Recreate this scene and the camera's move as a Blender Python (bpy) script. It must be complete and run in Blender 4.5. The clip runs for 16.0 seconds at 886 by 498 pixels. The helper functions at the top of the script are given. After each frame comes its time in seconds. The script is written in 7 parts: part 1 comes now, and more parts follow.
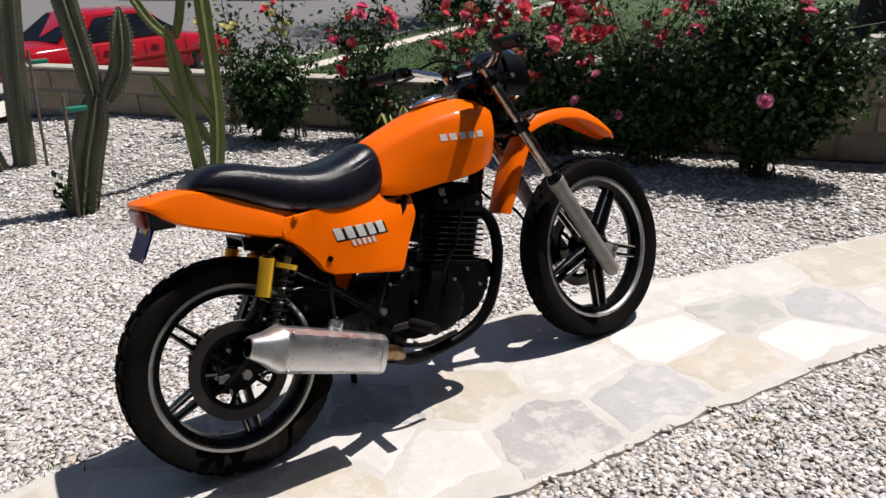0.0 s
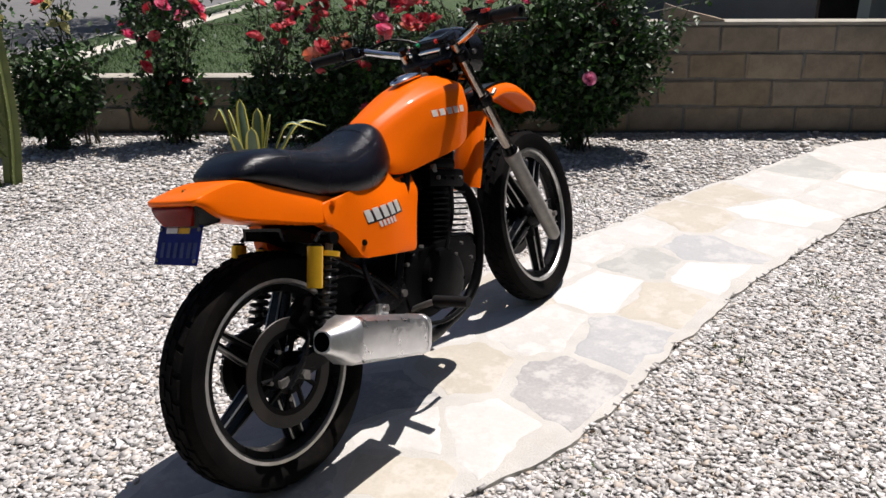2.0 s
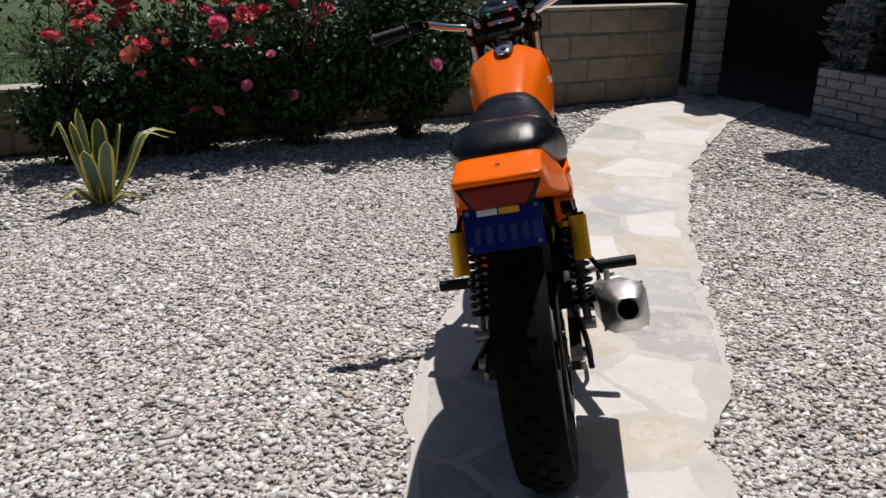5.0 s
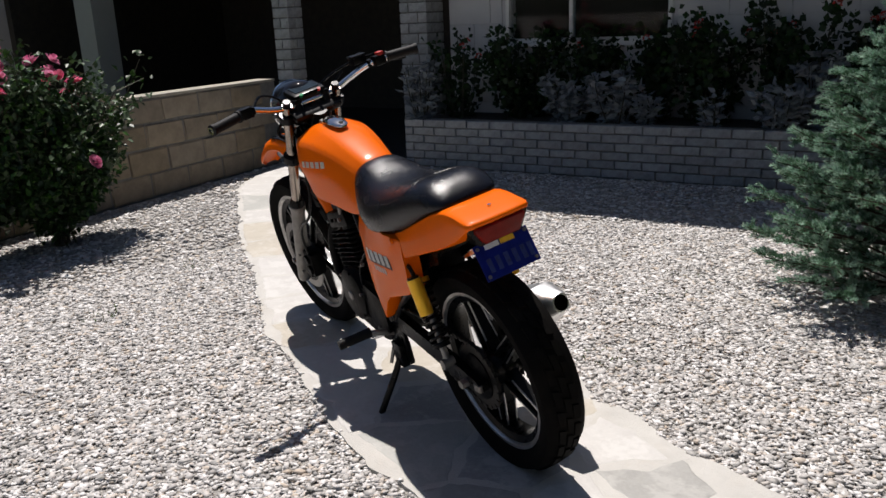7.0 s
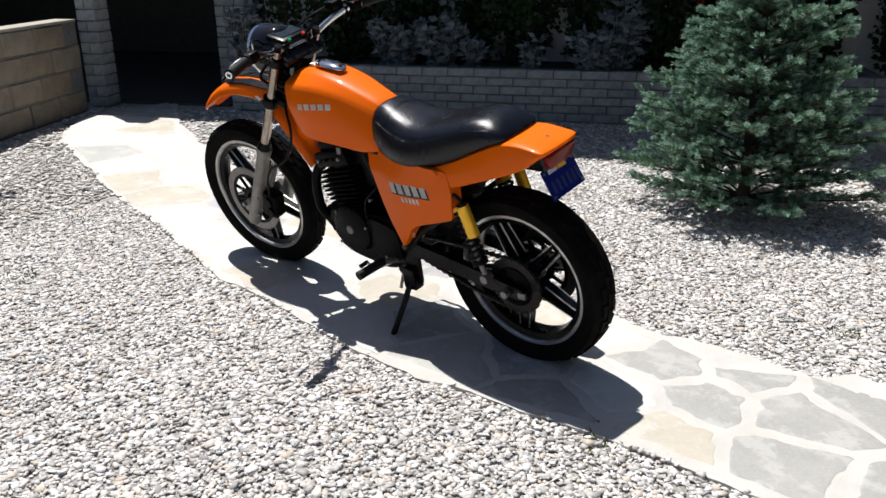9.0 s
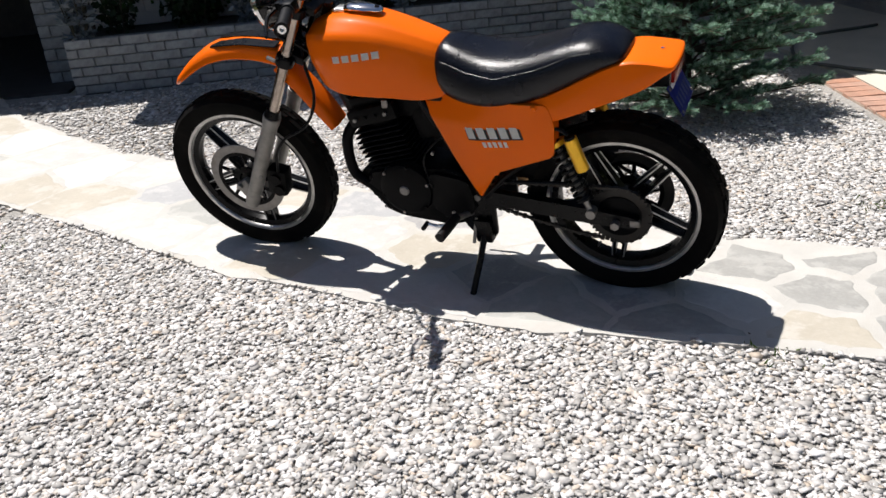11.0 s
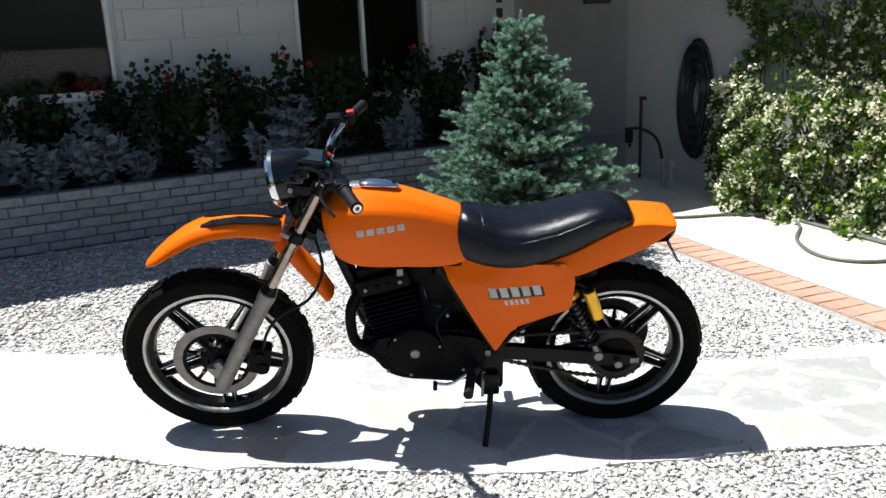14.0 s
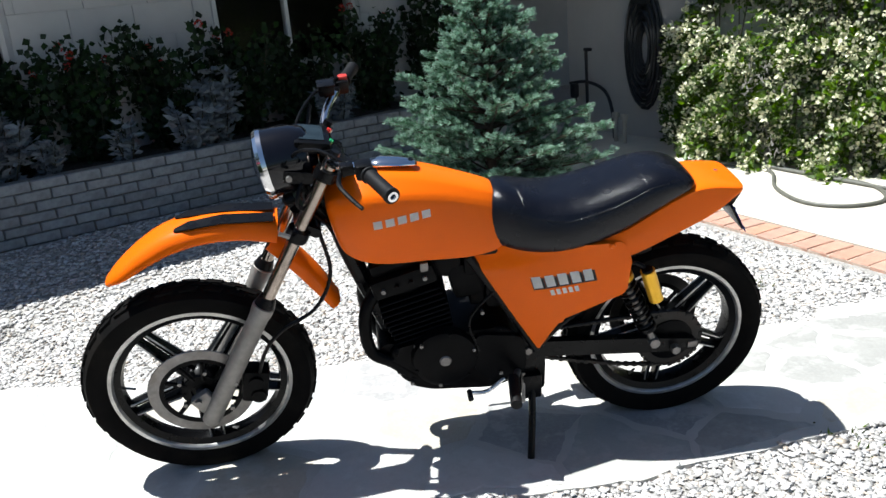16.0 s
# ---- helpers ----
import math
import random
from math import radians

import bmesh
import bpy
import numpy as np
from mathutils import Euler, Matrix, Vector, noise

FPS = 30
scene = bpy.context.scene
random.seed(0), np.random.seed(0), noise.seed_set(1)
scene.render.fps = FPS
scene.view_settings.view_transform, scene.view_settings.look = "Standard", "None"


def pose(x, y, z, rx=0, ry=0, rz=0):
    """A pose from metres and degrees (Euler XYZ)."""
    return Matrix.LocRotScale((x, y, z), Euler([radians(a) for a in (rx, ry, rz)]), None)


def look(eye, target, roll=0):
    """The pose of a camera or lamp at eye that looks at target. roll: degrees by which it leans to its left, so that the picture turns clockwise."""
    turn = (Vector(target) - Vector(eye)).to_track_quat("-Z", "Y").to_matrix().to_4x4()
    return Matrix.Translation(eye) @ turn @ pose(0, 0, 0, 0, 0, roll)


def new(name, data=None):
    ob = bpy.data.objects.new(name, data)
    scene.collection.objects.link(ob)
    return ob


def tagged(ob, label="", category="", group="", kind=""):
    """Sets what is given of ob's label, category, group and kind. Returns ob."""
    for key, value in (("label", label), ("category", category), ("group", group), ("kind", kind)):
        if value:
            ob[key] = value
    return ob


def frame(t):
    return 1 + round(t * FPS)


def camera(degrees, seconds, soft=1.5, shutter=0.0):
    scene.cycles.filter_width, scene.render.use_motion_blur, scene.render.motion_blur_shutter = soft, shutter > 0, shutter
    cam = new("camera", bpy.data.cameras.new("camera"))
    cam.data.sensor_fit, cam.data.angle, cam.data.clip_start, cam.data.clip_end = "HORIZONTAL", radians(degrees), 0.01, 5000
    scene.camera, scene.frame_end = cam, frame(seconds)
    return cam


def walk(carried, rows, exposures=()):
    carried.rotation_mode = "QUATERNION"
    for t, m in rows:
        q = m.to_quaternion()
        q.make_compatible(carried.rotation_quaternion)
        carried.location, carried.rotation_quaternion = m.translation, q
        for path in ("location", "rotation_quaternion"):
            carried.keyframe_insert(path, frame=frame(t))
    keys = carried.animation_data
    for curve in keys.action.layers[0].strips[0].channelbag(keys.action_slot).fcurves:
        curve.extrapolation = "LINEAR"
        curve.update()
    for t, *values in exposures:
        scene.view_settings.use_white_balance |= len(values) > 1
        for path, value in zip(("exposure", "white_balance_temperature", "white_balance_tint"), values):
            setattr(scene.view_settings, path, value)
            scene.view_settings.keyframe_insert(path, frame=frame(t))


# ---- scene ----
cam = camera(57.2, 16.0)
PATH = [
    (0, (-0.595, -1.975, 1.433), (0.427, -0.416, 0.708), -1.8),
    (0.5, (-0.728, -1.779, 1.414), (0.477, -0.335, 0.734), -2.7),
    (1, (-0.909, -1.64, 1.387), (0.465, -0.386, 0.65), -0.5),
    (1.5, (-1.16, -1.513, 1.395), (0.254, -0.342, 0.603), -1.2),
    (2, (-1.256, -1.362, 1.373), (0.274, -0.302, 0.64), -0.2),
    (2.5, (-1.338, -1.164, 1.362), (0.243, -0.219, 0.582), -0.4),
    (3, (-1.488, -0.98, 1.349), (0.19, -0.237, 0.554), 1.0),
    (3.5, (-1.64, -0.739, 1.347), (0.066, -0.08, 0.538), 0.3),
    (3.7, (-1.651, -0.636, 1.321), (0.087, -0.032, 0.536), 0.4),
    (5.8, (-1.757, 0.487, 1.226), (0.093, 0.243, 0.504), -0.8),
    (6, (-1.741, 0.57, 1.23), (0.079, 0.167, 0.505), -1.5),
    (6.5, (-1.777, 0.898, 1.231), (-0.054, 0.101, 0.601), -2.3),
    (7, (-1.773, 1.216, 1.261), (-0.088, 0.29, 0.71), -2.4),
    (7.5, (-1.698, 1.469, 1.287), (-0.071, 0.449, 0.725), -3.7),
    (8, (-1.652, 1.764, 1.313), (-0.202, 0.526, 0.708), -5.9),
    (8.2, (-1.623, 1.832, 1.312), (-0.221, 0.55, 0.687), -4.7),
    (10.3, (-0.828, 2.382, 1.328), (0.127, 0.786, 0.594), -3.8),
    (10.5, (-0.712, 2.38, 1.314), (0.199, 0.761, 0.572), -6.3),
    (11, (-0.51, 2.434, 1.269), (0.295, 0.799, 0.445), -5.1),
    (11.5, (-0.323, 2.586, 1.266), (0.306, 0.822, 0.562), -6.6),
    (12, (-0.126, 2.668, 1.291), (0.372, 0.891, 0.519), -7.5),
    (12.5, (0.084, 2.704, 1.293), (0.393, 0.831, 0.664), -3.4),
    (13, (0.25, 2.739, 1.348), (0.371, 0.81, 0.837), -0.9),
    (13.5, (0.431, 2.766, 1.367), (0.382, 0.843, 0.819), -1.7),
    (14, (0.497, 2.772, 1.414), (0.568, 0.844, 0.886), -2.5),
    (14.5, (0.554, 2.742, 1.425), (0.555, 0.813, 0.898), -2.2),
    (15, (0.69, 2.614, 1.397), (0.503, 0.708, 0.82), -2.6),
    (15.5, (0.813, 2.49, 1.387), (0.611, 0.606, 0.746), -1.8),
    (16, (0.84, 2.317, 1.375), (0.694, 0.422, 0.752), -5.2),
]
walk(cam, [(t, look(eye, target, roll)) for t, eye, target, roll in PATH],
     [(0, 0.24, 6580, 14), (1.5, 0.32, 6520, 14), (2.5, 0.24, 6520, 14), (3, 0.16, 6540, 14), (3.5, 0.03, 6560, 14), (6, -0.12, 6600, 14), (6.5, -0.06, 6560, 14), (7, 0.12, 6560, 13), (7.5, 0.38, 6500, 12), (8, 0.34, 6400, 10), (10.5, 0.66, 6350, 10), (11, 0.42, 6450, 11), (11.5, 0.18, 6500, 11), (12, 0.28, 6500, 11), (12.5, 0.30, 6500, 10), (13, 0.60, 6400, 9), (13.5, 0.84, 6200, 7), (16, 0.91, 6060, 6)])
# world, sun
world = bpy.data.worlds.new("world")
scene.world = world
world.use_nodes = True
wnt = world.node_tree
sky = wnt.nodes.new("ShaderNodeTexSky")
sky.sky_type, sky.sun_disc = "NISHITA", False
SUN_DIR = Vector((0.41, -0.075, 1.0)).normalized()
sky.sun_elevation = math.asin(SUN_DIR.z)
sky.sun_rotation = math.atan2(SUN_DIR.x, SUN_DIR.y)
wnt.links.new(sky.outputs[0], wnt.nodes["Background"].inputs[0])
wnt.nodes["Background"].inputs[1].default_value = 0.050
sky.ozone_density = 3.0
sun = new("sun", bpy.data.lights.new("sun", "SUN"))
sun.data.energy, sun.data.angle, sun.data.color = 5.0, radians(0.53), (1.0, 0.965, 0.92)
sun.matrix_world = look(SUN_DIR * 30, (0, 0, 0))
# ---- materials ----
def material(name, color, rough=0.6, metal=0.0, spec=0.5, vary=0.0, vscale=8.0, bump=0.0, bscale=60.0, color2=None,
             island=0.0, objrand=0.0, coat=0.0, stain=0.0, stain_color=(0.08, 0.07, 0.06), stain_scale=2.5, rough_vary=0.0, translucent=0.0):
    """A surface of two colours mixed by noise, with stains, fine relief and a change from piece to piece."""
    m = bpy.data.materials.new(name)
    m.use_nodes = True
    nt = m.node_tree
    b = nt.nodes["Principled BSDF"]
    link = nt.links.new

    def node(kind, **kw):
        n = nt.nodes.new(kind)
        for k, v in kw.items():
            n.inputs[k].default_value = v
        return n
    coord = nt.nodes.new("ShaderNodeTexCoord")
    c2 = color2 or tuple(min(1, c * (1 - vary)) for c in color)
    n1 = node("ShaderNodeTexNoise", Scale=vscale, Detail=6.0, Roughness=0.65)
    link(coord.outputs["Object"], n1.inputs["Vector"])
    ramp = nt.nodes.new("ShaderNodeValToRGB")
    ramp.color_ramp.elements[0].position, ramp.color_ramp.elements[1].position = 0.35, 0.65
    ramp.color_ramp.elements[0].color, ramp.color_ramp.elements[1].color = (*color, 1), (*c2, 1)
    link(n1.outputs["Fac"], ramp.inputs["Fac"])
    out = ramp.outputs["Color"]
    if stain:
        n2 = node("ShaderNodeTexNoise", Scale=stain_scale, Detail=8.0, Roughness=0.7)
        link(coord.outputs["Object"], n2.inputs["Vector"])
        r2 = nt.nodes.new("ShaderNodeMapRange")
        r2.inputs["From Min"].default_value, r2.inputs["From Max"].default_value = 0.5, 0.75
        r2.inputs["To Max"].default_value = stain
        link(n2.outputs["Fac"], r2.inputs["Value"])
        mx = nt.nodes.new("ShaderNodeMix")
        mx.data_type = "RGBA"
        link(r2.outputs[0], mx.inputs["Factor"])
        link(out, mx.inputs["A"])
        mx.inputs["B"].default_value = (*stain_color, 1)
        out = mx.outputs["Result"]
    for amount, kind, socket in ((island, "ShaderNodeNewGeometry", "Random Per Island"), (objrand, "ShaderNodeObjectInfo", "Random")):
        if amount:
            rnd = nt.nodes.new(kind)
            mr = nt.nodes.new("ShaderNodeMapRange")
            mr.inputs["To Min"].default_value, mr.inputs["To Max"].default_value = 1 - amount, 1 + amount * 0.7
            link(rnd.outputs[socket], mr.inputs["Value"])
            hsv = nt.nodes.new("ShaderNodeHueSaturation")
            link(mr.outputs[0], hsv.inputs["Value"])
            sat = nt.nodes.new("ShaderNodeMath")
            sat.operation = "FRACT"
            mul = nt.nodes.new("ShaderNodeMath")
            mul.operation = "MULTIPLY"
            mul.inputs[1].default_value = 13.7
            link(rnd.outputs[socket], mul.inputs[0])
            link(mul.outputs[0], sat.inputs[0])
            sr = nt.nodes.new("ShaderNodeMapRange")
            sr.inputs["To Min"].default_value, sr.inputs["To Max"].default_value = 1 - min(0.4, 1.15 * amount), 1 + min(0.4, 1.15 * amount)
            link(sat.outputs[0], sr.inputs["Value"])
            link(sr.outputs[0], hsv.inputs["Saturation"])
            link(out, hsv.inputs["Color"])
            out = hsv.outputs["Color"]
    link(out, b.inputs["Base Color"])
    b.inputs["Roughness"].default_value, b.inputs["Metallic"].default_value = rough, metal
    b.inputs["Specular IOR Level"].default_value, b.inputs["Coat Weight"].default_value = spec, coat
    b.inputs["Coat Roughness"].default_value = 0.04
    if rough_vary:
        n3 = node("ShaderNodeTexNoise", Scale=vscale * 1.7, Detail=5.0)
        link(coord.outputs["Object"], n3.inputs["Vector"])
        r3 = nt.nodes.new("ShaderNodeMapRange")
        r3.inputs["To Min"].default_value, r3.inputs["To Max"].default_value = max(0.02, rough - rough_vary), min(1, rough + rough_vary)
        link(n3.outputs["Fac"], r3.inputs["Value"])
        link(r3.outputs[0], b.inputs["Roughness"])
    if bump:
        nb = node("ShaderNodeTexNoise", Scale=bscale, Detail=6.0, Roughness=0.7)
        link(coord.outputs["Object"], nb.inputs["Vector"])
        bp = node("ShaderNodeBump", Strength=1.0, Distance=bump)
        link(nb.outputs["Fac"], bp.inputs["Height"])
        link(bp.outputs[0], b.inputs["Normal"])
    if translucent:
        tr = nt.nodes.new("ShaderNodeBsdfTranslucent")
        link(out, tr.inputs["Color"])
        ms = nt.nodes.new("ShaderNodeMixShader")
        ms.inputs[0].default_value = translucent
        link(b.outputs[0], ms.inputs[1])
        link(tr.outputs[0], ms.inputs[2])
        link(ms.outputs[0], nt.nodes["Material Output"].inputs["Surface"])
    return m


def glass(name, tint=(0.9, 0.95, 0.95), rough=0.02):
    m = bpy.data.materials.new(name)
    m.use_nodes = True
    b = m.node_tree.nodes["Principled BSDF"]
    b.inputs["Base Color"].default_value = (*tint, 1)
    b.inputs["Transmission Weight"].default_value, b.inputs["Roughness"].default_value = 1.0, rough
    return m


# ---- mesh tools ----
def part(name, bm, mat, parent=None, label="", angle=35, smooth=True, M=None):
    """Links a bmesh as one mesh object under a thing or a part."""
    if M is not None:
        bm.transform(M)
    bmesh.ops.recalc_face_normals(bm, faces=bm.faces[:])
    me = bpy.data.meshes.new(name)
    bm.to_mesh(me)
    bm.free()
    me.materials.append(mat)
    if smooth:
        me.shade_smooth()
        me.set_sharp_from_angle(angle=radians(angle))
    ob = new(name, me)
    if parent is not None:
        ob.parent = parent
    if label:
        ob["label"] = label
    if name in STUFF:
        ob["kind"] = "stuff"
    return ob


STUFF = {"cane", "stem", "twig", "spine", "tread", "blossom"}


def raw(name, verts, faces, mat, parent=None, smooth=False):
    me = bpy.data.meshes.new(name)
    me.from_pydata(verts, [], faces)
    me.materials.append(mat)
    if smooth:
        me.shade_smooth()
    ob = new(name, me)
    if parent is not None:
        ob.parent = parent
    return ob


def thing(name, label, category, m=None, group="", kind=""):
    ob = new(name)
    ob.empty_display_size = 0.1
    if m is not None:
        ob.matrix_basis = m
    return tagged(ob, label, category, group, kind)


def axis_frame(p0, p1):
    """A matrix at p0 whose z points to p1."""
    d = (Vector(p1) - Vector(p0)).normalized()
    return Matrix.Translation(p0) @ d.to_track_quat("Z", "Y").to_matrix().to_4x4()


def cyl(bm, p0, p1, r0, r1=None, seg=16):
    r1 = r0 if r1 is None else r1
    n = (Vector(p1) - Vector(p0)).length
    bmesh.ops.create_cone(bm, cap_ends=True, segments=seg, radius1=r0, radius2=r1, depth=n,
                          matrix=axis_frame(p0, p1) @ Matrix.Translation((0, 0, n / 2)))
    return bm


def cuboid(bm, centre, size, rot=None, bevel=0.0, seg=2):
    M = Matrix.Translation(centre) @ (rot or Matrix.Identity(4)) @ Matrix.Diagonal((*size, 1))
    g = bmesh.ops.create_cube(bm, size=1, matrix=M)
    if bevel:
        vs = set(g["verts"])
        es = [e for e in bm.edges if e.verts[0] in vs and e.verts[1] in vs]
        bmesh.ops.bevel(bm, geom=es, offset=bevel, segments=seg, affect="EDGES", profile=0.6)
    return bm


def smooth_line(pts, steps=6):
    """A Catmull-Rom line through points."""
    p = [Vector(q) for q in pts]
    p = [p[0] * 2 - p[1], *p, p[-1] * 2 - p[-2]]
    out = []
    for i in range(1, len(p) - 2):
        for k in range(steps):
            t = k / steps
            a, b, c, d = p[i - 1:i + 3]
            out.append(0.5 * (2 * b + (c - a) * t + (2 * a - 5 * b + 4 * c - d) * t * t + (3 * b - a - 3 * c + d) * t ** 3))
    return out + [p[-2]]


def tube(bm, pts, r, seg=10, steps=6, r_end=None, curve=True):
    """A round tube along a line of points, tapered to r_end."""
    line = smooth_line(pts, steps) if curve and len(pts) > 2 else [Vector(q) for q in pts]
    n = len(line)
    up = Vector((0.13, 0.31, 0.94))
    rings = []
    for i, q in enumerate(line):
        d = (line[min(i + 1, n - 1)] - line[max(i - 1, 0)]).normalized()
        a = d.cross(up)
        if a.length < 1e-3:
            a = d.cross(Vector((1, 0, 0)))
        a.normalize()
        up = a.cross(d)
        rad = r if r_end is None else r + (r_end - r) * i / (n - 1)
        rings.append([bm.verts.new(q + rad * (math.cos(t) * a + math.sin(t) * up)) for t in (2 * math.pi * k / seg for k in range(seg))])
    for u, v in zip(rings, rings[1:]):
        for k in range(seg):
            bm.faces.new((u[k], u[(k + 1) % seg], v[(k + 1) % seg], v[k]))
    bm.faces.new(rings[0][::-1])
    bm.faces.new(rings[-1])
    return bm


def lathe(bm, profile, M, seg=48, closed=True):
    """Turns a profile of (radius, along) about the local z of M."""
    rings = [[bm.verts.new(M @ Vector((r * math.cos(t), r * math.sin(t), a))) for r, a in profile] for t in (2 * math.pi * k / seg for k in range(seg))]
    n = len(profile)
    for i in range(seg):
        u, v = rings[i], rings[(i + 1) % seg]
        for k in range(n if closed else n - 1):
            bm.faces.new((u[k], u[(k + 1) % n], v[(k + 1) % n], v[k]))
    return bm


def loft(bm, rings):
    """A skin over rings of equal count, capped."""
    vs = [[bm.verts.new(q) for q in ring] for ring in rings]
    n = len(vs[0])
    for u, v in zip(vs, vs[1:]):
        for k in range(n):
            bm.faces.new((u[k], u[(k + 1) % n], v[(k + 1) % n], v[k]))
    bm.faces.new(vs[0][::-1])
    bm.faces.new(vs[-1])
    return bm


def half_ring(x, half):
    """A ring at x from a half outline of (w, h), top to bottom, mirrored."""
    left = [(x, w, h) for w, h in half]
    right = [(x, -w, h) for w, h in half[::-1] if w > 1e-6]
    return left + right


def prism(bm, poly, w0, w1, bevel=0.0, seg=2):
    """A plate with an outline in x and h, between two w."""
    a = [bm.verts.new((x, w0, h)) for x, h in poly]
    b = [bm.verts.new((x, w1, h)) for x, h in poly]
    n = len(poly)
    bm.faces.new(a)
    bm.faces.new(b[::-1])
    for k in range(n):
        bm.faces.new((a[k], b[k], b[(k + 1) % n], a[(k + 1) % n]))
    if bevel:
        vs = set(a + b)
        es = [e for e in bm.edges if e.verts[0] in vs and e.verts[1] in vs]
        bmesh.ops.bevel(bm, geom=es, offset=bevel, segments=seg, affect="EDGES", profile=0.6)
    return bm


def rounded(poly, r=0.02, n=3):
    """The outline with its corners rounded."""
    out = []
    m = len(poly)
    for i in range(m):
        p, a, b = Vector(poly[i]), Vector(poly[i - 1]), Vector(poly[(i + 1) % m])
        da, db = (a - p), (b - p)
        k = min(r, da.length * 0.45, db.length * 0.45)
        q0, q1 = p + da.normalized() * k, p + db.normalized() * k
        for j in range(n + 1):
            t = j / n
            out.append(tuple((1 - t) ** 2 * q0 + 2 * t * (1 - t) * p + t * t * q1))
    return out


def subdivided(ob, levels):
    """Applies a smooth subdivision to the mesh for good."""
    mod = ob.modifiers.new("subdivision", "SUBSURF")
    mod.levels = mod.render_levels = levels
    bpy.context.view_layer.update()
    me = bpy.data.meshes.new_from_object(ob.evaluated_get(bpy.context.evaluated_depsgraph_get()))
    ob.modifiers.clear()
    ob.data = me
    me.shade_smooth()
    return ob


NOISE = lambda x, y=0.0, z=0.0: noise.noise(Vector((x, y, z)))
HOUSE = Matrix.Rotation(radians(30), 4, "Z")


def H(x, y, z=0.0):
    """A place given in the house's axes."""
    return HOUSE @ Vector((x, y, z))
# ---- ground, gravel, stone path ----
def lerp_line(pts, x):
    for (x0, y0), (x1, y1) in zip(pts, pts[1:]):
        if x <= x1:
            return y0 + (y1 - y0) * max(0.0, x - x0) / (x1 - x0)
    return pts[-1][1]


PATH_L = ((-2.1, 0.20), (-0.9, 0.285), (-0.43, 0.315), (0.0, 0.36), (0.2, 0.405), (0.6, 0.405), (0.86, 0.365), (1.5, 0.32), (2.03, 0.195), (2.5, 0.09), (3.3, -0.065), (3.5, -0.15), (4.54, -0.41), (4.9, -0.62), (5.5, -1.1))
PATH_R = ((-2.1, -0.62), (-1.38, -0.58), (-0.866, -0.545), (-0.8, -0.455), (-0.44, -0.445), (-0.2, -0.40), (0.02, -0.46), (0.14, -0.41), (0.5, -0.53), (0.75, -0.575), (1.26, -0.59), (1.95, -0.645), (2.93, -0.83), (3.07, -0.83), (4.46, -1.34), (5.5, -1.95))


def edge_l(x):
    return lerp_line(PATH_L, x) + 0.016 * NOISE(x * 3.1, 7.7) + 0.018 * NOISE(x * 9.0, 2.0) + 0.006 * NOISE(x * 19, 4.0)


def edge_r(x):
    return lerp_line(PATH_R, x) + 0.016 * NOISE(x * 3.3, 1.3) + 0.018 * NOISE(x * 8.0, 9.0) + 0.006 * NOISE(x * 19, 5.0)


def dip(x, y):
    """A shallow hollow in the gravel round the tall cacti."""
    a, b = np.clip((y - 2.0) / 1.2, 0, 1), np.clip((0.95 - x) / 0.7, 0, 1)
    return -0.10 * a * a * (3 - 2 * a) * b * b * (3 - 2 * b)


def terrain(x, y):
    """The height of the land: level in the yard, falling to the street."""
    q = HOUSE.inverted() @ Vector((x, y, 0))
    s = min(1.0, max(0.0, (q.y - 2.0) / 9.0)) * min(1.0, max(0.0, (q.x - 4.2) / 2.0))
    t = min(1.0, max(0.0, (q.y - 6.0) / 4.0))
    k = max(s, t)
    return -1.1 * k * k * (3 - 2 * k) + float(dip(x, y))


soil = material("pale gravel bed", (0.50, 0.475, 0.44), 0.9, vary=0.45, vscale=75, bump=0.012, bscale=85, stain=0.35, stain_color=(0.12, 0.10, 0.08), stain_scale=1.6)
cuts = sorted({*[round(-6 + 0.5 * k, 2) for k in range(45)], *[round(-1 + 0.125 * k, 3) for k in range(48)], -400, -150, -60, -25, -12, 22, 30, 60, 150, 400})
verts = [H(x, y, 0) for x in cuts for y in cuts]
verts = [(v.x, v.y, terrain(v.x, v.y) - 0.008) for v in verts]
n = len(cuts)
faces = [(i * n + j, (i + 1) * n + j, (i + 1) * n + j + 1, i * n + j + 1) for i in range(n - 1) for j in range(n - 1)]
tagged(raw("ground", verts, faces, soil, smooth=True), "level yard ground of pale gravel over soil", "ground", kind="structure")

# gravel: loose crushed stones on the bed
gravel_mat = bpy.data.materials.new("crushed gravel")
gravel_mat.use_nodes = True
gnt = gravel_mat.node_tree
gb = gnt.nodes["Principled BSDF"]
gb.inputs["Roughness"].default_value = 0.85
geo = gnt.nodes.new("ShaderNodeNewGeometry")
ramp = gnt.nodes.new("ShaderNodeValToRGB")
cr = ramp.color_ramp
stops = ((0.0, (0.26, 0.25, 0.24)), (0.10, (0.39, 0.375, 0.355)), (0.28, (0.45, 0.43, 0.41)), (0.46, (0.55, 0.53, 0.51)), (0.56, (0.50, 0.42, 0.34)), (0.66, (0.60, 0.575, 0.555)), (0.84, (0.67, 0.65, 0.63)), (1.0, (0.78, 0.765, 0.75)))
cr.elements[0].position, cr.elements[0].color = stops[0][0], (*stops[0][1], 1)
cr.elements[1].position, cr.elements[1].color = stops[-1][0], (*stops[-1][1], 1)
for p, c in stops[1:-1]:
    cr.elements.new(p).color = (*c, 1)
gnt.links.new(geo.outputs["Random Per Island"], ramp.inputs["Fac"])
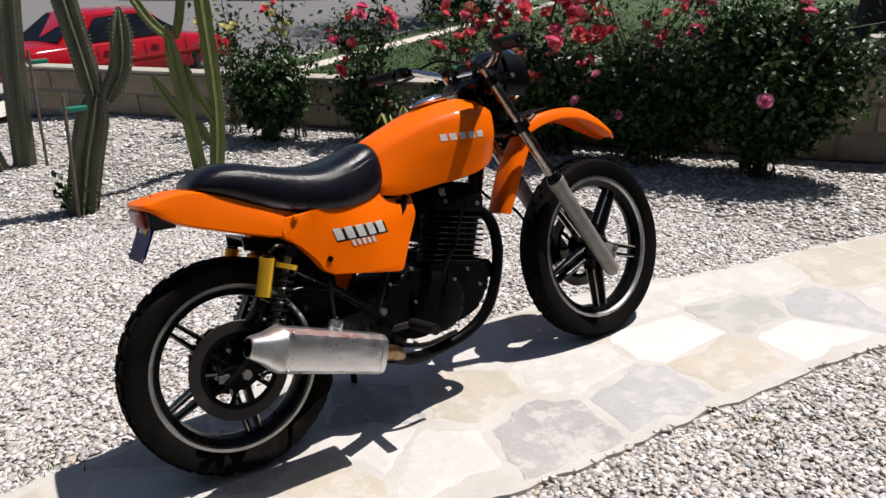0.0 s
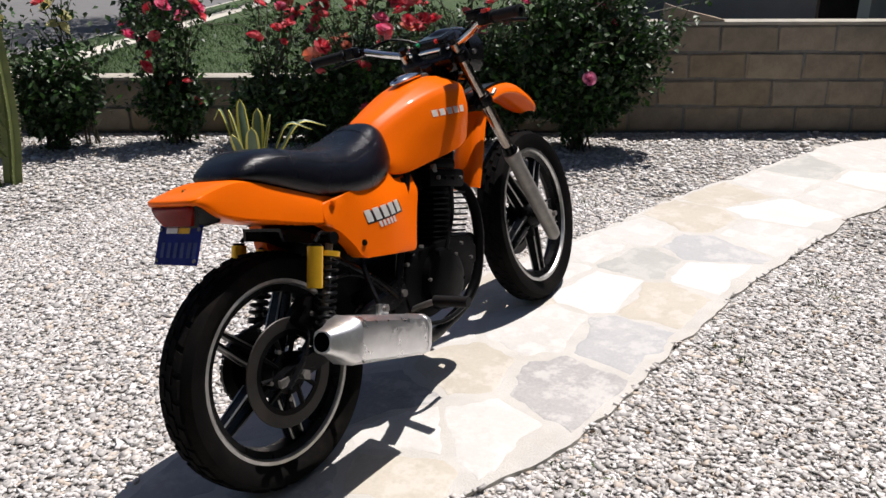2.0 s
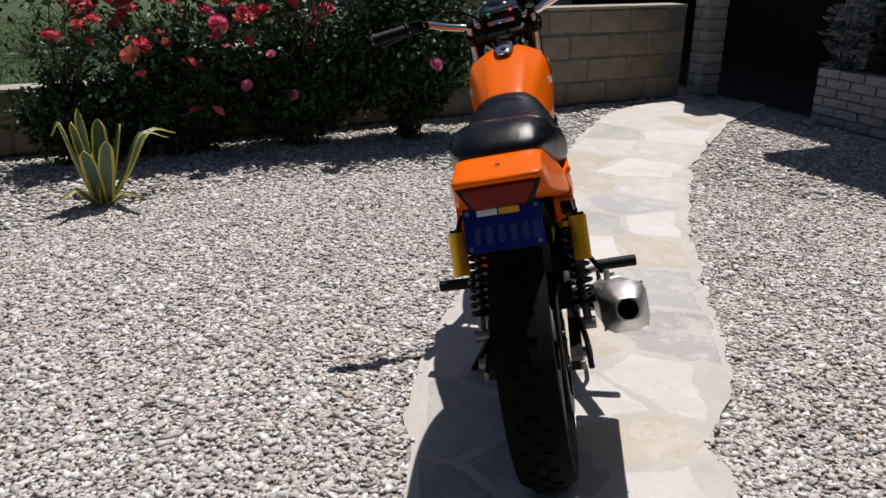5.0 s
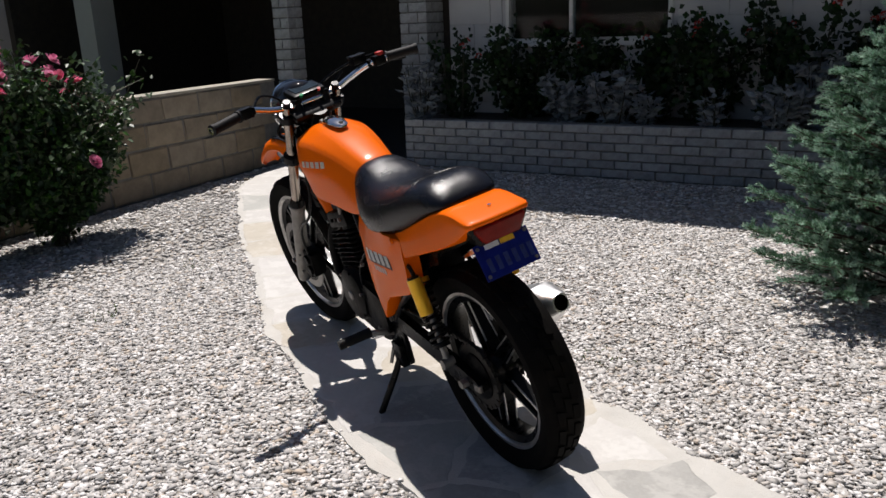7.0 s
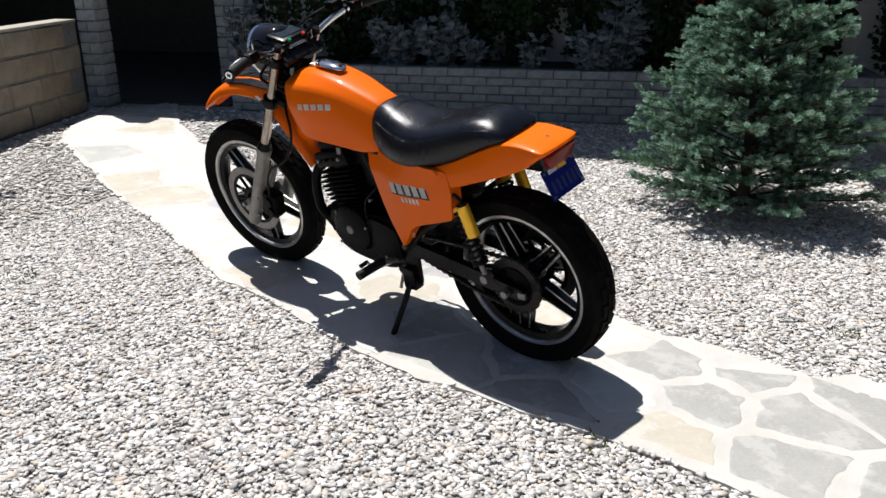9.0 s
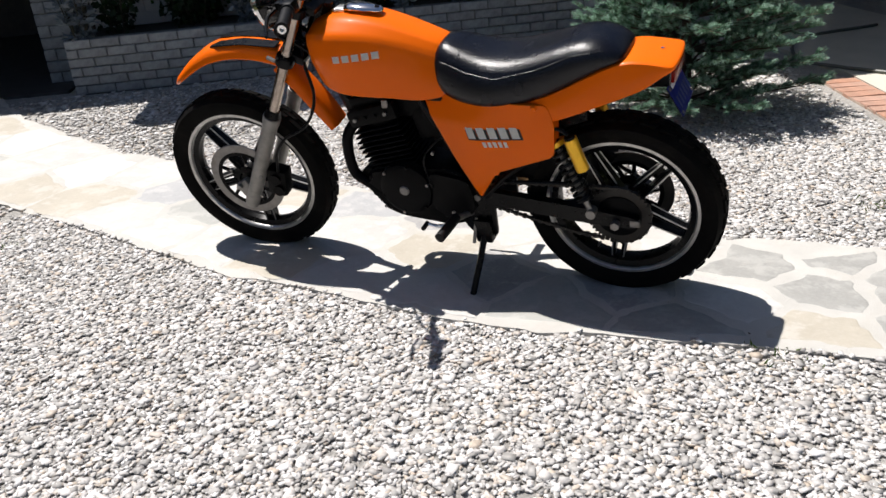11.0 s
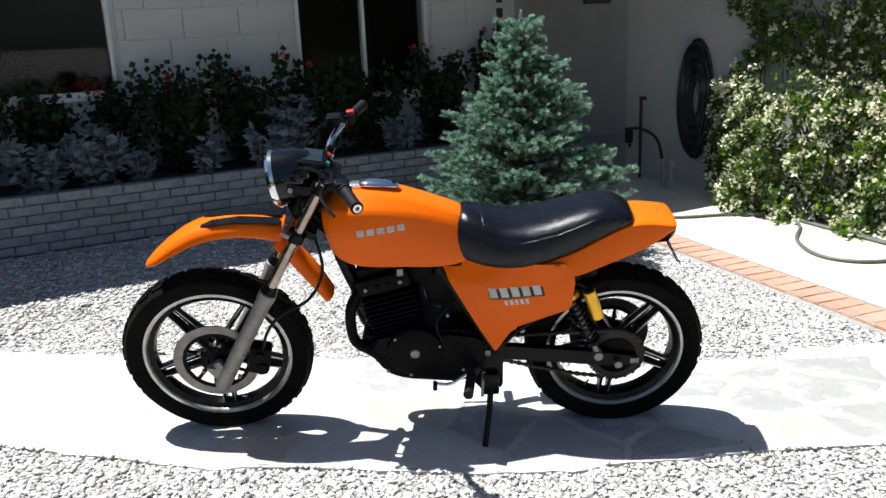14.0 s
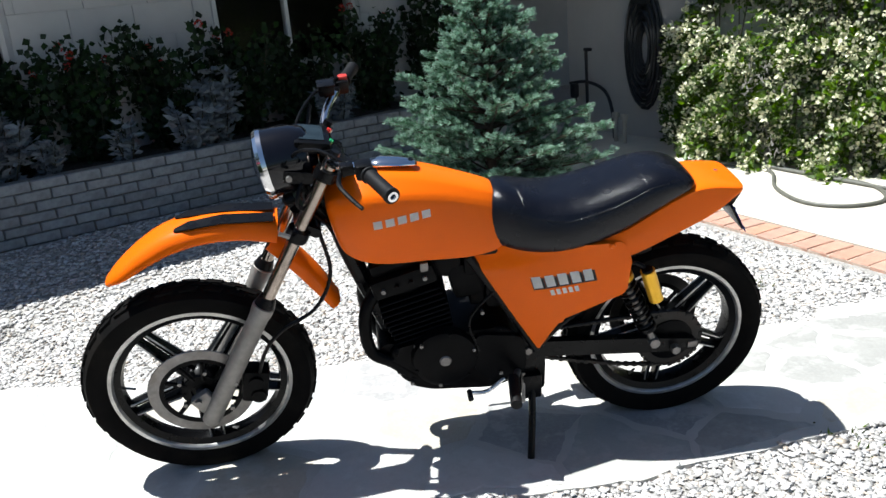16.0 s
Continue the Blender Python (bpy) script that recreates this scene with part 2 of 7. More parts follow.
gn = gnt.nodes.new("ShaderNodeTexNoise")
gn.inputs["Scale"].default_value, gn.inputs["Detail"].default_value = 140.0, 4.0
gc = gnt.nodes.new("ShaderNodeTexCoord")
gnt.links.new(gc.outputs["Object"], gn.inputs["Vector"])
gm = gnt.nodes.new("ShaderNodeMapRange")
gm.inputs["To Min"].default_value, gm.inputs["To Max"].default_value = 0.7, 1.25
gnt.links.new(gn.outputs["Fac"], gm.inputs["Value"])
gh = gnt.nodes.new("ShaderNodeHueSaturation")
gnt.links.new(gm.outputs[0], gh.inputs["Value"])
gnt.links.new(ramp.outputs["Color"], gh.inputs["Color"])
gnt.links.new(gh.outputs["Color"], gb.inputs["Base Color"])

ico = bmesh.new()
bmesh.ops.create_cube(ico, size=1.25)
bmesh.ops.triangulate(ico, faces=ico.faces[:])
ICO_V = np.array([v.co[:] for v in ico.verts])
ICO_F = np.array([[v.index for v in f.verts] for f in ico.faces])
ico.free()


def sunk(xy):
    """The bed lies a little lower along the right edge of the path."""
    d = np.interp(xy[:, 0], [p[0] for p in PATH_R], [p[1] for p in PATH_R]) - xy[:, 1]
    e = xy[:, 1] - np.interp(xy[:, 0], [p[0] for p in PATH_L], [p[1] for p in PATH_L])
    over = ((d < 0) & (d > -0.05)) | ((e < 0) & (e > -0.05))
    return np.where(over, -0.009, np.where((d > 0) & (d < 0.12), 0.005 * (1 - np.clip(d, 0, 0.12) / 0.12), 0.0))


def stones(name, xy, size, rng, z0=-0.004):
    """One mesh of loose angular stones at the places given."""
    n = len(xy)
    v = np.repeat(ICO_V[None], n, 0) * (1 + 0.26 * rng.standard_normal((n, len(ICO_V), 1)).clip(-1.5, 1.5)) + 0.10 * rng.standard_normal((n, len(ICO_V), 3))
    sc = size[:, None] * np.stack([rng.uniform(0.8, 1.45, n), rng.uniform(0.65, 1.05, n), rng.uniform(0.30, 0.46, n)], 1)
    v = v * sc[:, None, :]
    tilt, a = rng.normal(0, 0.24, n), rng.uniform(0, 2 * np.pi, n)
    ct, st, ca, sa = np.cos(tilt)[:, None], np.sin(tilt)[:, None], np.cos(a)[:, None], np.sin(a)[:, None]
    x, y, z = v[..., 0], v[..., 1] * ct - v[..., 2] * st, v[..., 1] * st + v[..., 2] * ct
    x, y = x * ca - y * sa, x * sa + y * ca
    z = z + z0 + sc[:, 2:3] * rng.uniform(0.0, 0.65, (n, 1)) - sunk(xy)[:, None] + dip(xy[:, 0], xy[:, 1])[:, None]
    co = np.stack([x + xy[:, 0:1], y + xy[:, 1:2], z], -1).reshape(-1, 3)
    f = (ICO_F[None] + (np.arange(n) * len(ICO_V))[:, None, None]).reshape(-1)
    me = bpy.data.meshes.new(name)
    me.vertices.add(len(co))
    me.vertices.foreach_set("co", co.astype(np.float32).ravel())
    me.loops.add(len(f))
    me.loops.foreach_set("vertex_index", f.astype(np.int32))
    me.polygons.add(len(f) // 3)
    me.polygons.foreach_set("loop_start", np.arange(0, len(f), 3, dtype=np.int32))
    me.update(calc_edges=True)
    me.materials.append(gravel_mat)
    return new(name, me)


rng = np.random.default_rng(4)


def yard_mask(xy):
    """Inside the gravel yard and off the path, border and walls."""
    c, s = math.cos(radians(30)), math.sin(radians(30))
    X, Y = c * xy[:, 0] + s * xy[:, 1], -s * xy[:, 0] + c * xy[:, 1]
    xs = np.linspace(-2.1, 5.5, 800)
    el, er = np.array([edge_l(x) for x in xs]), np.array([edge_r(x) for x in xs])
    spill = 0.014 * rng.random(len(xy)) ** 2
    on_path = (xy[:, 0] > -2.1) & (xy[:, 0] < 5.5) & (xy[:, 1] < np.interp(xy[:, 0], xs, el) + 0.004 - spill) & (xy[:, 1] > np.interp(xy[:, 0], xs, er) - 0.004 + spill)
    border = X < -1.50 + 0.135 * np.minimum(Y, 0.3)
    return ~on_path & ~border & (X < 4.25 - 0.069 * (Y + 3.8)) & (Y > -4.03) & (Y < 6.2)


def scatter(n, box, near, far):
    xy = rng.uniform((box[0], box[1]), (box[2], box[3]), (n, 2))
    d = np.hypot(xy[:, 0] - 0.5, xy[:, 1] * 0.9)
    return xy[yard_mask(xy) & (d >= near) & (d < far)]


for count, near, far, s0, s1 in ((225000, 0.0, 2.35, 0.0065, 0.0115), (125000, 2.35, 4.0, 0.0095, 0.0155), (80000, 4.0, 9.0, 0.014, 0.022)):
    ext = min(far, 6.6)
    q = scatter(count, (0.5 - ext, -ext * 1.1, 0.5 + ext, ext * 1.1), near, far)
    tagged(stones("gravel", q, rng.uniform(s0, s1, len(q)) * np.where(rng.random(len(q)) < 0.12, 1.55, 1.0), rng), "loose pale grey and white crushed gravel", "gravel", kind="stuff")

# stone path: mortar bed and single flagstones
mortar = material("pale mortar", (0.54, 0.522, 0.485), 0.85, vary=0.14, vscale=5, bump=0.003, bscale=120, stain=0.4, stain_color=(0.42, 0.37, 0.29), stain_scale=3)
xs = [-2.05 + 0.015 * k for k in range(491)]
bm = bmesh.new()
cols = []
for x in xs:
    l, r = edge_l(x), edge_r(x)
    cols.append([bm.verts.new((x, y, z)) for y, z in ((l, -0.03), (l, 0.005), (l * 0.94 + r * 0.06, 0.0085), (l * 0.5 + r * 0.5, 0.0085), (l * 0.06 + r * 0.94, 0.0085), (r, 0.006), (r, -0.03))])
for a, b in zip(cols, cols[1:]):
    for k in range(6):
        bm.faces.new((a[k], a[k + 1], b[k + 1], b[k]))
bm.faces.new(cols[0])
bm.faces.new(cols[-1][::-1])
path = part("pavement", bm, mortar, None, angle=50)
tagged(path, "winding flagstone path set in pale mortar", "path", kind="structure")
def flag_stone(name, body, light, dark):
    """Cleft stone: broad cloudy tone, flaked patches with crisp edges, fine grain and low relief."""
    m = bpy.data.materials.new(name)
    m.use_nodes = True
    nt = m.node_tree
    b = nt.nodes["Principled BSDF"]
    b.inputs["Roughness"].default_value = 0.62
    coord = nt.nodes.new("ShaderNodeTexCoord")
    info = nt.nodes.new("ShaderNodeObjectInfo")
    shift = nt.nodes.new("ShaderNodeVectorMath")
    shift.operation = "ADD"
    nt.links.new(coord.outputs["Object"], shift.inputs[0])
    nt.links.new(info.outputs["Random"], shift.inputs[1])
    out = None
    for scale, detail, lo, hi, c, amount in ((3.0, 4.0, 0.35, 0.65, dark, 0.75), (9.0, 9.0, 0.50, 0.58, light, 0.65), (26.0, 8.0, 0.54, 0.62, dark, 0.40), (90.0, 4.0, 0.45, 0.70, light, 0.30)):
        n = nt.nodes.new("ShaderNodeTexNoise")
        n.inputs["Scale"].default_value, n.inputs["Detail"].default_value, n.inputs["Roughness"].default_value = scale, detail, 0.65
        nt.links.new(shift.outputs[0], n.inputs["Vector"])
        r = nt.nodes.new("ShaderNodeMapRange")
        r.inputs["From Min"].default_value, r.inputs["From Max"].default_value, r.inputs["To Max"].default_value = lo, hi, amount
        nt.links.new(n.outputs["Fac"], r.inputs["Value"])
        mx = nt.nodes.new("ShaderNodeMix")
        mx.data_type = "RGBA"
        nt.links.new(r.outputs[0], mx.inputs["Factor"])
        if out is None:
            mx.inputs["A"].default_value = (*body, 1)
        else:
            nt.links.new(out, mx.inputs["A"])
        mx.inputs["B"].default_value = (*c, 1)
        out = mx.outputs["Result"]
    nt.links.new(out, b.inputs["Base Color"])
    bp = nt.nodes.new("ShaderNodeBump")
    bp.inputs["Distance"].default_value = 0.003
    rel = nt.nodes.new("ShaderNodeTexNoise")
    rel.inputs["Scale"].default_value, rel.inputs["Detail"].default_value = 22.0, 8.0
    nt.links.new(shift.outputs[0], rel.inputs["Vector"])
    nt.links.new(rel.outputs["Fac"], bp.inputs["Height"])
    nt.links.new(bp.outputs[0], b.inputs["Normal"])
    return m


flag = {
    "grey": flag_stone("grey flagstone", (0.364, 0.353, 0.342), (0.535, 0.519, 0.492), (0.268, 0.262, 0.257)),
    "pale": flag_stone("pale flagstone", (0.530, 0.513, 0.484), (0.590, 0.574, 0.546), (0.452, 0.434, 0.408)),
    "tan": flag_stone("tan flagstone", (0.471, 0.428, 0.353), (0.535, 0.503, 0.449), (0.385, 0.348, 0.284)),
    "blue": flag_stone("blue-grey flagstone", (0.407, 0.404, 0.401), (0.514, 0.503, 0.487), (0.332, 0.334, 0.337)),
    "dark": flag_stone("dark grey flagstone", (0.401, 0.398, 0.369), (0.482, 0.471, 0.439), (0.332, 0.332, 0.310)),
    "slate": flag_stone("slate grey flagstone", (0.335, 0.328, 0.306), (0.440, 0.429, 0.402), (0.270, 0.267, 0.250)),
    "white": flag_stone("white flagstone", (0.599, 0.583, 0.556), (0.620, 0.620, 0.610), (0.514, 0.498, 0.471))}
SEEDS = [((-1.95, -.05), "pale"),
         ((-1.75, -.42), "grey"),
         ((-1.55, .05), "grey"),
         ((-1.35, -.35), "dark"),
         ((-1.2, .1), "slate"),
         ((-.93, -.40), "slate"),
         ((-.875, .111), "slate"),
         ((-.817, -.157), "slate"),
         ((-.603, -.309), "slate"),
         ((-.576, -.079), "slate"),
         ((-.588, .202), "tan"),
         ((-.383, -.209), "slate"),
         ((-.33, .06), "pale"),
         ((-.22, .28), "slate"),
         ((-.08, -.32), "pale"),
         ((0.02, .05), "grey"),
         ((.18, -.22), "tan"),
         ((.2, .22), "dark"),
         ((.306, -.161), "pale"),
         ((.44, -.32), "pale"),
         ((.46, .08), "grey"),
         ((.743, -.042), "tan"),
         ((.62, .28), "pale"),
         ((.82, -.40), "grey"),
         ((.95, .2), "pale"),
         ((1.124, -.109), "pale"),
         ((1.195, -.437), "blue"),
         ((1.3, .15), "tan"),
         ((1.608, -.422), "tan"),
         ((1.589, -.183), "white"),
         ((1.62, .1), "pale"),
         ((1.957, -.203), "dark"),
         ((1.98, -.5), "white"),
         ((2.0, .08), "pale"),
         ((2.25, -.373), "blue"),
         ((2.3, -.02), "pale"),
         ((2.6, -.55), "pale"),
         ((2.65, -.2), "tan"),
         ((3.0, -.5), "white"),
         ((3.143, -.235), "tan"),
         ((3.45, -.75), "pale"),
         ((3.5, -.38), "pale"),
         ((3.95, -.42), "dark"),
         ((3.9, -.9), "white"),
         ((4.3, -.75), "pale"),
         ((4.45, -1.1), "tan"),
         ((4.85, -1.0), "pale"),
         ((5.1, -1.5), "grey")]


def clip(poly, p, q):
    """Keeps the side of the polygon that is nearer to p than to q."""
    n = (q[0] - p[0], q[1] - p[1])
    c = (n[0] * (p[0] + q[0]) + n[1] * (p[1] + q[1])) / 2
    out = []
    for i in range(len(poly)):
        a, b = poly[i - 1], poly[i]
        da, db = n[0] * a[0] + n[1] * a[1] - c, n[0] * b[0] + n[1] * b[1] - c
        if (da < 0) != (db < 0):
            t = da / (da - db)
            out.append((a[0] + t * (b[0] - a[0]), a[1] + t * (b[1] - a[1])))
        if db < 0:
            out.append(b)
    return out


def flagstone(seed, tone, k):
    poly = [(seed[0] - 1.2, seed[1] - 1.2), (seed[0] + 1.2, seed[1] - 1.2), (seed[0] + 1.2, seed[1] + 1.2), (seed[0] - 1.2, seed[1] + 1.2)]
    for other, _ in SEEDS:
        if other != seed:
            poly = clip(poly, seed, other)
    for dx in (-0.28, -0.12, 0.0, 0.12, 0.28):               # trimmed to the run of the path's two edges
        for edge, sg in ((edge_l, 1), (edge_r, -1)):
            x = seed[0] + dx
            y0, y1 = edge(x - 0.1), edge(x + 0.1)
            n = Vector((-(y1 - y0), 0.2)).normalized() * sg
            p = Vector((x, (y0 + y1) / 2)) - n * 0.014
            poly = clip(poly, tuple(p - n), tuple(p + n)) or poly
    poly = clip(poly, (-2.0 + 1, seed[1]), (-2.0 - 1, seed[1]))
    poly = clip(poly, (5.4 - 1, seed[1]), (5.4 + 1, seed[1]))
    fine = []
    for i in range(len(poly)):
        a, b = Vector(poly[i - 1]), Vector(poly[i])
        m = max(1, int((b - a).length / 0.025))
        fine += [a.lerp(b, j / m) for j in range(m)]
    inner = []
    for q in fine:
        d = Vector(seed) - q
        q = q + d.normalized() * ((0.014 if seed[0] > -0.3 else 0.022) + 0.030 * NOISE(q.x * 6, q.y * 6, k) + 0.014 * NOISE(q.x * 19, q.y * 19, k * 2.1) + 0.008 * NOISE(q.x * 47, q.y * 47)) if d.length > 0.05 else q
        inner.append(q)
    keep = [inner[0]]
    for q in inner[1:]:
        if (q - keep[-1]).length > 0.012:
            keep.append(q)
    if len(keep) < 4:
        return
    top = 0.0102 + 0.0006 * NOISE(k * 3.3, 1.0)
    bm = bmesh.new()
    low = [bm.verts.new((q.x, q.y, 0.0078)) for q in keep]
    c = Vector(seed)
    up = [bm.verts.new((*(q + (c - q).normalized() * 0.010), top - 0.0006)) for q in keep]
    in_ = [bm.verts.new((*(q + (c - q).normalized() * 0.026), top)) for q in keep]
    m = len(keep)
    for r0, r1 in ((low, up), (up, in_)):
        for i in range(m):
            bm.faces.new((r0[i - 1], r0[i], r1[i], r1[i - 1]))
    bm.faces.new(in_)
    part("flagstone", bm, flag[tone], path, smooth=False)


for k, (seed, tone) in enumerate(SEEDS):
    flagstone(seed, tone, k)
# ---- house, walls, paving; places in the house's axes ----
white = material("white painted siding", (0.562, 0.562, 0.554), 0.6, vary=0.08, vscale=3, bump=0.001, bscale=60, stain=0.15, stain_color=(0.5, 0.48, 0.44), stain_scale=2)
cream = material("cream stucco", (0.43, 0.41, 0.37), 0.85, vary=0.1, vscale=2.5, bump=0.003, bscale=150, stain=0.15, stain_color=(0.48, 0.45, 0.38), stain_scale=1.5)
brickpaint = material("pale painted brick", (0.36, 0.37, 0.37), 0.8, vary=0.35, vscale=16, bump=0.003, bscale=70, stain=0.4, stain_color=(0.30, 0.29, 0.26), stain_scale=7, objrand=0.15)
joint = material("grey joint mortar", (0.19, 0.185, 0.175), 0.95, vary=0.3, vscale=20, bump=0.003, bscale=120)
redbrick = material("salmon red brick", (0.52, 0.295, 0.210), 0.8, vary=0.25, vscale=14, bump=0.003, bscale=90, stain=0.3, stain_color=(0.57, 0.44, 0.36), stain_scale=9, objrand=0.09)
block = material("tan concrete block", (0.31, 0.255, 0.185), 0.9, vary=0.3, vscale=7, bump=0.006, bscale=60, stain=0.55, stain_color=(0.24, 0.20, 0.15), stain_scale=4, objrand=0.13)
capmat = material("pale cap mortar", (0.40, 0.37, 0.31), 0.9, vary=0.2, vscale=8, bump=0.003, bscale=90)
concrete = material("sunlit concrete walk", (0.57, 0.535, 0.455), 0.8, vary=0.1, vscale=4, bump=0.001, bscale=160, stain=0.2, stain_color=(0.45, 0.42, 0.36), stain_scale=2)
# porch and room-floor shade put into the colour; also dark wall marks
dark_and_shade = material("dark brown timber", (0.05, 0.035, 0.025), 0.7, vary=0.4, vscale=12, bump=0.002, bscale=80)
roofmat = material("grey shingle roof", (0.12, 0.11, 0.10), 0.9, vary=0.3, vscale=10, bump=0.004, bscale=60)
framewhite = material("white window frame", (0.72, 0.72, 0.70), 0.45, vary=0.06)
# porch floor colour darkened to stand for the shade of the recess
floor_shade = material("dark slate paving", (0.07, 0.065, 0.06), 0.6, vary=0.3, vscale=5, bump=0.002, bscale=40)
# near-black in place of the shade inside the room
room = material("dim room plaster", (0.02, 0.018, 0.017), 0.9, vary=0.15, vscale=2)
pane_mat = glass("window glass", (0.80, 0.82, 0.84), 0.0)
pane_mat.node_tree.nodes["Principled BSDF"].inputs["IOR"].default_value = 1.25
planter_soil = material("dark planting soil", (0.045, 0.035, 0.025), 0.95, vary=0.5, vscale=30, bump=0.01, bscale=60)


def slab(name, x0, x1, y0, y1, z0, z1, mat, label="", category="", bevel=0.0, parent=None, kind="structure"):
    bm = cuboid(bmesh.new(), ((x0 + x1) / 2, (y0 + y1) / 2, (z0 + z1) / 2), (x1 - x0, y1 - y0, z1 - z0), None, bevel)
    ob = part(name, bm, mat, parent, M=HOUSE)
    return tagged(ob, label, category, kind=kind) if parent is None else ob


def piece_mesh(name, size, mat, bevel=0.006, wobble=0.002, seed=0):
    """A worn block with slightly uneven corners."""
    bm = bmesh.new()
    cuboid(bm, (0, 0, 0), size, None, bevel, 1)
    r = random.Random(seed)
    for v in bm.verts:
        v.co += Vector([r.uniform(-wobble, wobble) for _ in range(3)])
    me = bpy.data.meshes.new(name)
    bmesh.ops.recalc_face_normals(bm, faces=bm.faces[:])
    bm.to_mesh(me)
    bm.free()
    me.materials.append(mat)
    return me


def piece(name, me, m, parent):
    ob = new(name, me)
    ob.parent = parent
    ob.matrix_basis = m
    return ob


pieces_later = []                                            # walls whose single pieces are laid last


def masonry(parent, mats, origin, along, out, length, rows, size, gap=0.010, proud=0.0, name="brick", skip=None, seed=0):
    pieces_later.append((parent, mats, origin, along, out, length, rows, size, gap, proud, name, skip, seed))


# facade with two windows
facade = thing("wall_front", "white board-sided house wall with two windows", "wall", kind="structure")
for k, (x0, x1, z0, z1) in enumerate(((-2.75, -1.85, 0, 2.6), (-1.85, -0.56, 0, 0.82), (-1.85, -0.56, 2.15, 2.6), (-0.56, 0.95, 0, 2.6), (0.95, 2.45, 0, 1.00), (0.95, 2.45, 2.15, 2.6), (2.45, 3.05, 0, 2.6))):
    slab("wall_panel", x0, x1, -5.10, -4.92, z0, z1, white, parent=facade)
for x0, x1, z0, mulls in ((-1.85, -0.56, 0.82, (-1.20,)), (0.95, 2.45, 1.00, (1.60, 1.83))):
    win = thing("window", "dark glazed window in a white frame", "window", kind="structure")
    z1 = 2.15
    for a, b, c, d in ((x0, x1, z0, z0 + 0.035), (x0, x1, z1 - 0.035, z1), (x0, x0 + 0.035, z0 + 0.035, z1 - 0.035), (x1 - 0.035, x1, z0 + 0.035, z1 - 0.035)):
        slab("window_frame", a, b, -4.985, -4.885, c, d, framewhite, parent=win, bevel=0.004)
    for m in mulls[:1] if z0 < 0.9 else mulls[1:]:
        slab("mullion", m - 0.016, m + 0.016, -4.975, -4.90, z0 + 0.035, z1 - 0.035, framewhite, parent=win, bevel=0.003)
    slab("window_sill", x0 - 0.03, x1 + 0.03, -4.98, -4.86, z0 - 0.035, z0 - 0.001, framewhite, parent=win, bevel=0.004)
    pane = slab("pane", x0 + 0.035, x1 - 0.035, -4.945, -4.940, z0 + 0.035, z1 - 0.035, pane_mat, parent=win)
    pane.visible_shadow = False
# room box behind the panes, indoor shade put into its wall colour
r0 = thing("room", "dim room seen behind the window glass", "room", kind="structure")
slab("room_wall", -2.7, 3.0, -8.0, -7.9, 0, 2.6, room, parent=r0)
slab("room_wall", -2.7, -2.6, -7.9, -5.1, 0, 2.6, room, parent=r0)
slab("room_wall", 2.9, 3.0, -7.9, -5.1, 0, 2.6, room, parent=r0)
slab("room_floor", -2.6, 2.9, -7.9, -5.1, 0.0, 0.1, dark_and_shade, parent=r0)
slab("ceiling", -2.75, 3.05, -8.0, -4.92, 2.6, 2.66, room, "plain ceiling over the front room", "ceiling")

# eaves and roof
eave = thing("roof", "deep overhanging eave of the house roof", "roof", kind="structure")
slab("eave", -0.95, 3.15, -4.92, -3.64, 2.42, 2.50, white, parent=eave)
slab("fascia", -0.95, 3.15, -3.64, -3.60, 2.36, 2.56, white, parent=eave)
slab("roof_deck", -2.80, 3.15, -9.0, -3.60, 2.67, 2.80, roofmat, parent=eave)
slab("entry_eave", -2.69, -0.96, -4.92, -2.92, 2.42, 2.50, white, parent=eave)      # deeper over the entry
slab("entry_fascia", -2.69, -0.96, -2.92, -2.88, 2.36, 2.56, white, parent=eave)
slab("porch_roof", 3.15, 9.0, -9.0, -4.25, 2.42, 2.56, dark_and_shade, parent=eave)

# porch: recess with painted brick piers, its shade painted into walls and floor
porch = thing("porch", "deep shaded porch behind painted brick piers", "porch", kind="structure")
slab("porch_back", 3.05, 9.0, -8.0, -7.85, 0, 2.42, dark_and_shade, parent=porch)
slab("porch_side", 8.9, 9.0, -7.85, -4.3, 0, 2.42, dark_and_shade, parent=porch)
slab("porch_end", 3.05, 3.15, -7.85, -4.95, 0, 2.42, dark_and_shade, parent=porch)
slab("porch_door", 4.0, 4.95, -7.85, -7.80, 0.02, 2.05, dark_and_shade, parent=porch)
slab("porch_floor", 3.15, 8.9, -7.85, -4.20, -0.02, 0.012, floor_shade, parent=porch)
slab("porch_post", 7.3, 7.6, -4.55, -4.25, 0, 2.42, cream, parent=porch)
for x0, x1, y0, y1, top in ((3.12, 3.41, -4.92, -4.62, 2.42), (4.20, 4.38, -4.17, -3.97, 2.42)):
    pier = thing("brick_pier", "pale painted brick pier of the porch", "pier", kind="structure")
    slab("pier_core", x0 + 0.012, x1 - 0.012, y0 + 0.012, y1 - 0.012, 0, top, joint, parent=pier)
    L, rows = 0.190, 26
    for o, al, ou, ln in (((x0, y1), (1, 0), (0, 1), x1 - x0), ((x0, y0), (0, 1), (-1, 0), y1 - y0)):
        masonry(pier, brickpaint, (o[0], o[1], 0), al, ou, ln, rows, (0.190, 0.03, 0.082), 0.011)

# brick planter
planter = thing("planter_wall", "low planter wall of pale painted brick", "planter", kind="structure")
slab("planter_core", -2.2, 3.04, -4.20, -4.066, -0.02, 0.40, joint, parent=planter)
slab("planter_end", -2.2, -2.1, -4.92, -4.20, -0.02, 0.40, joint, parent=planter)
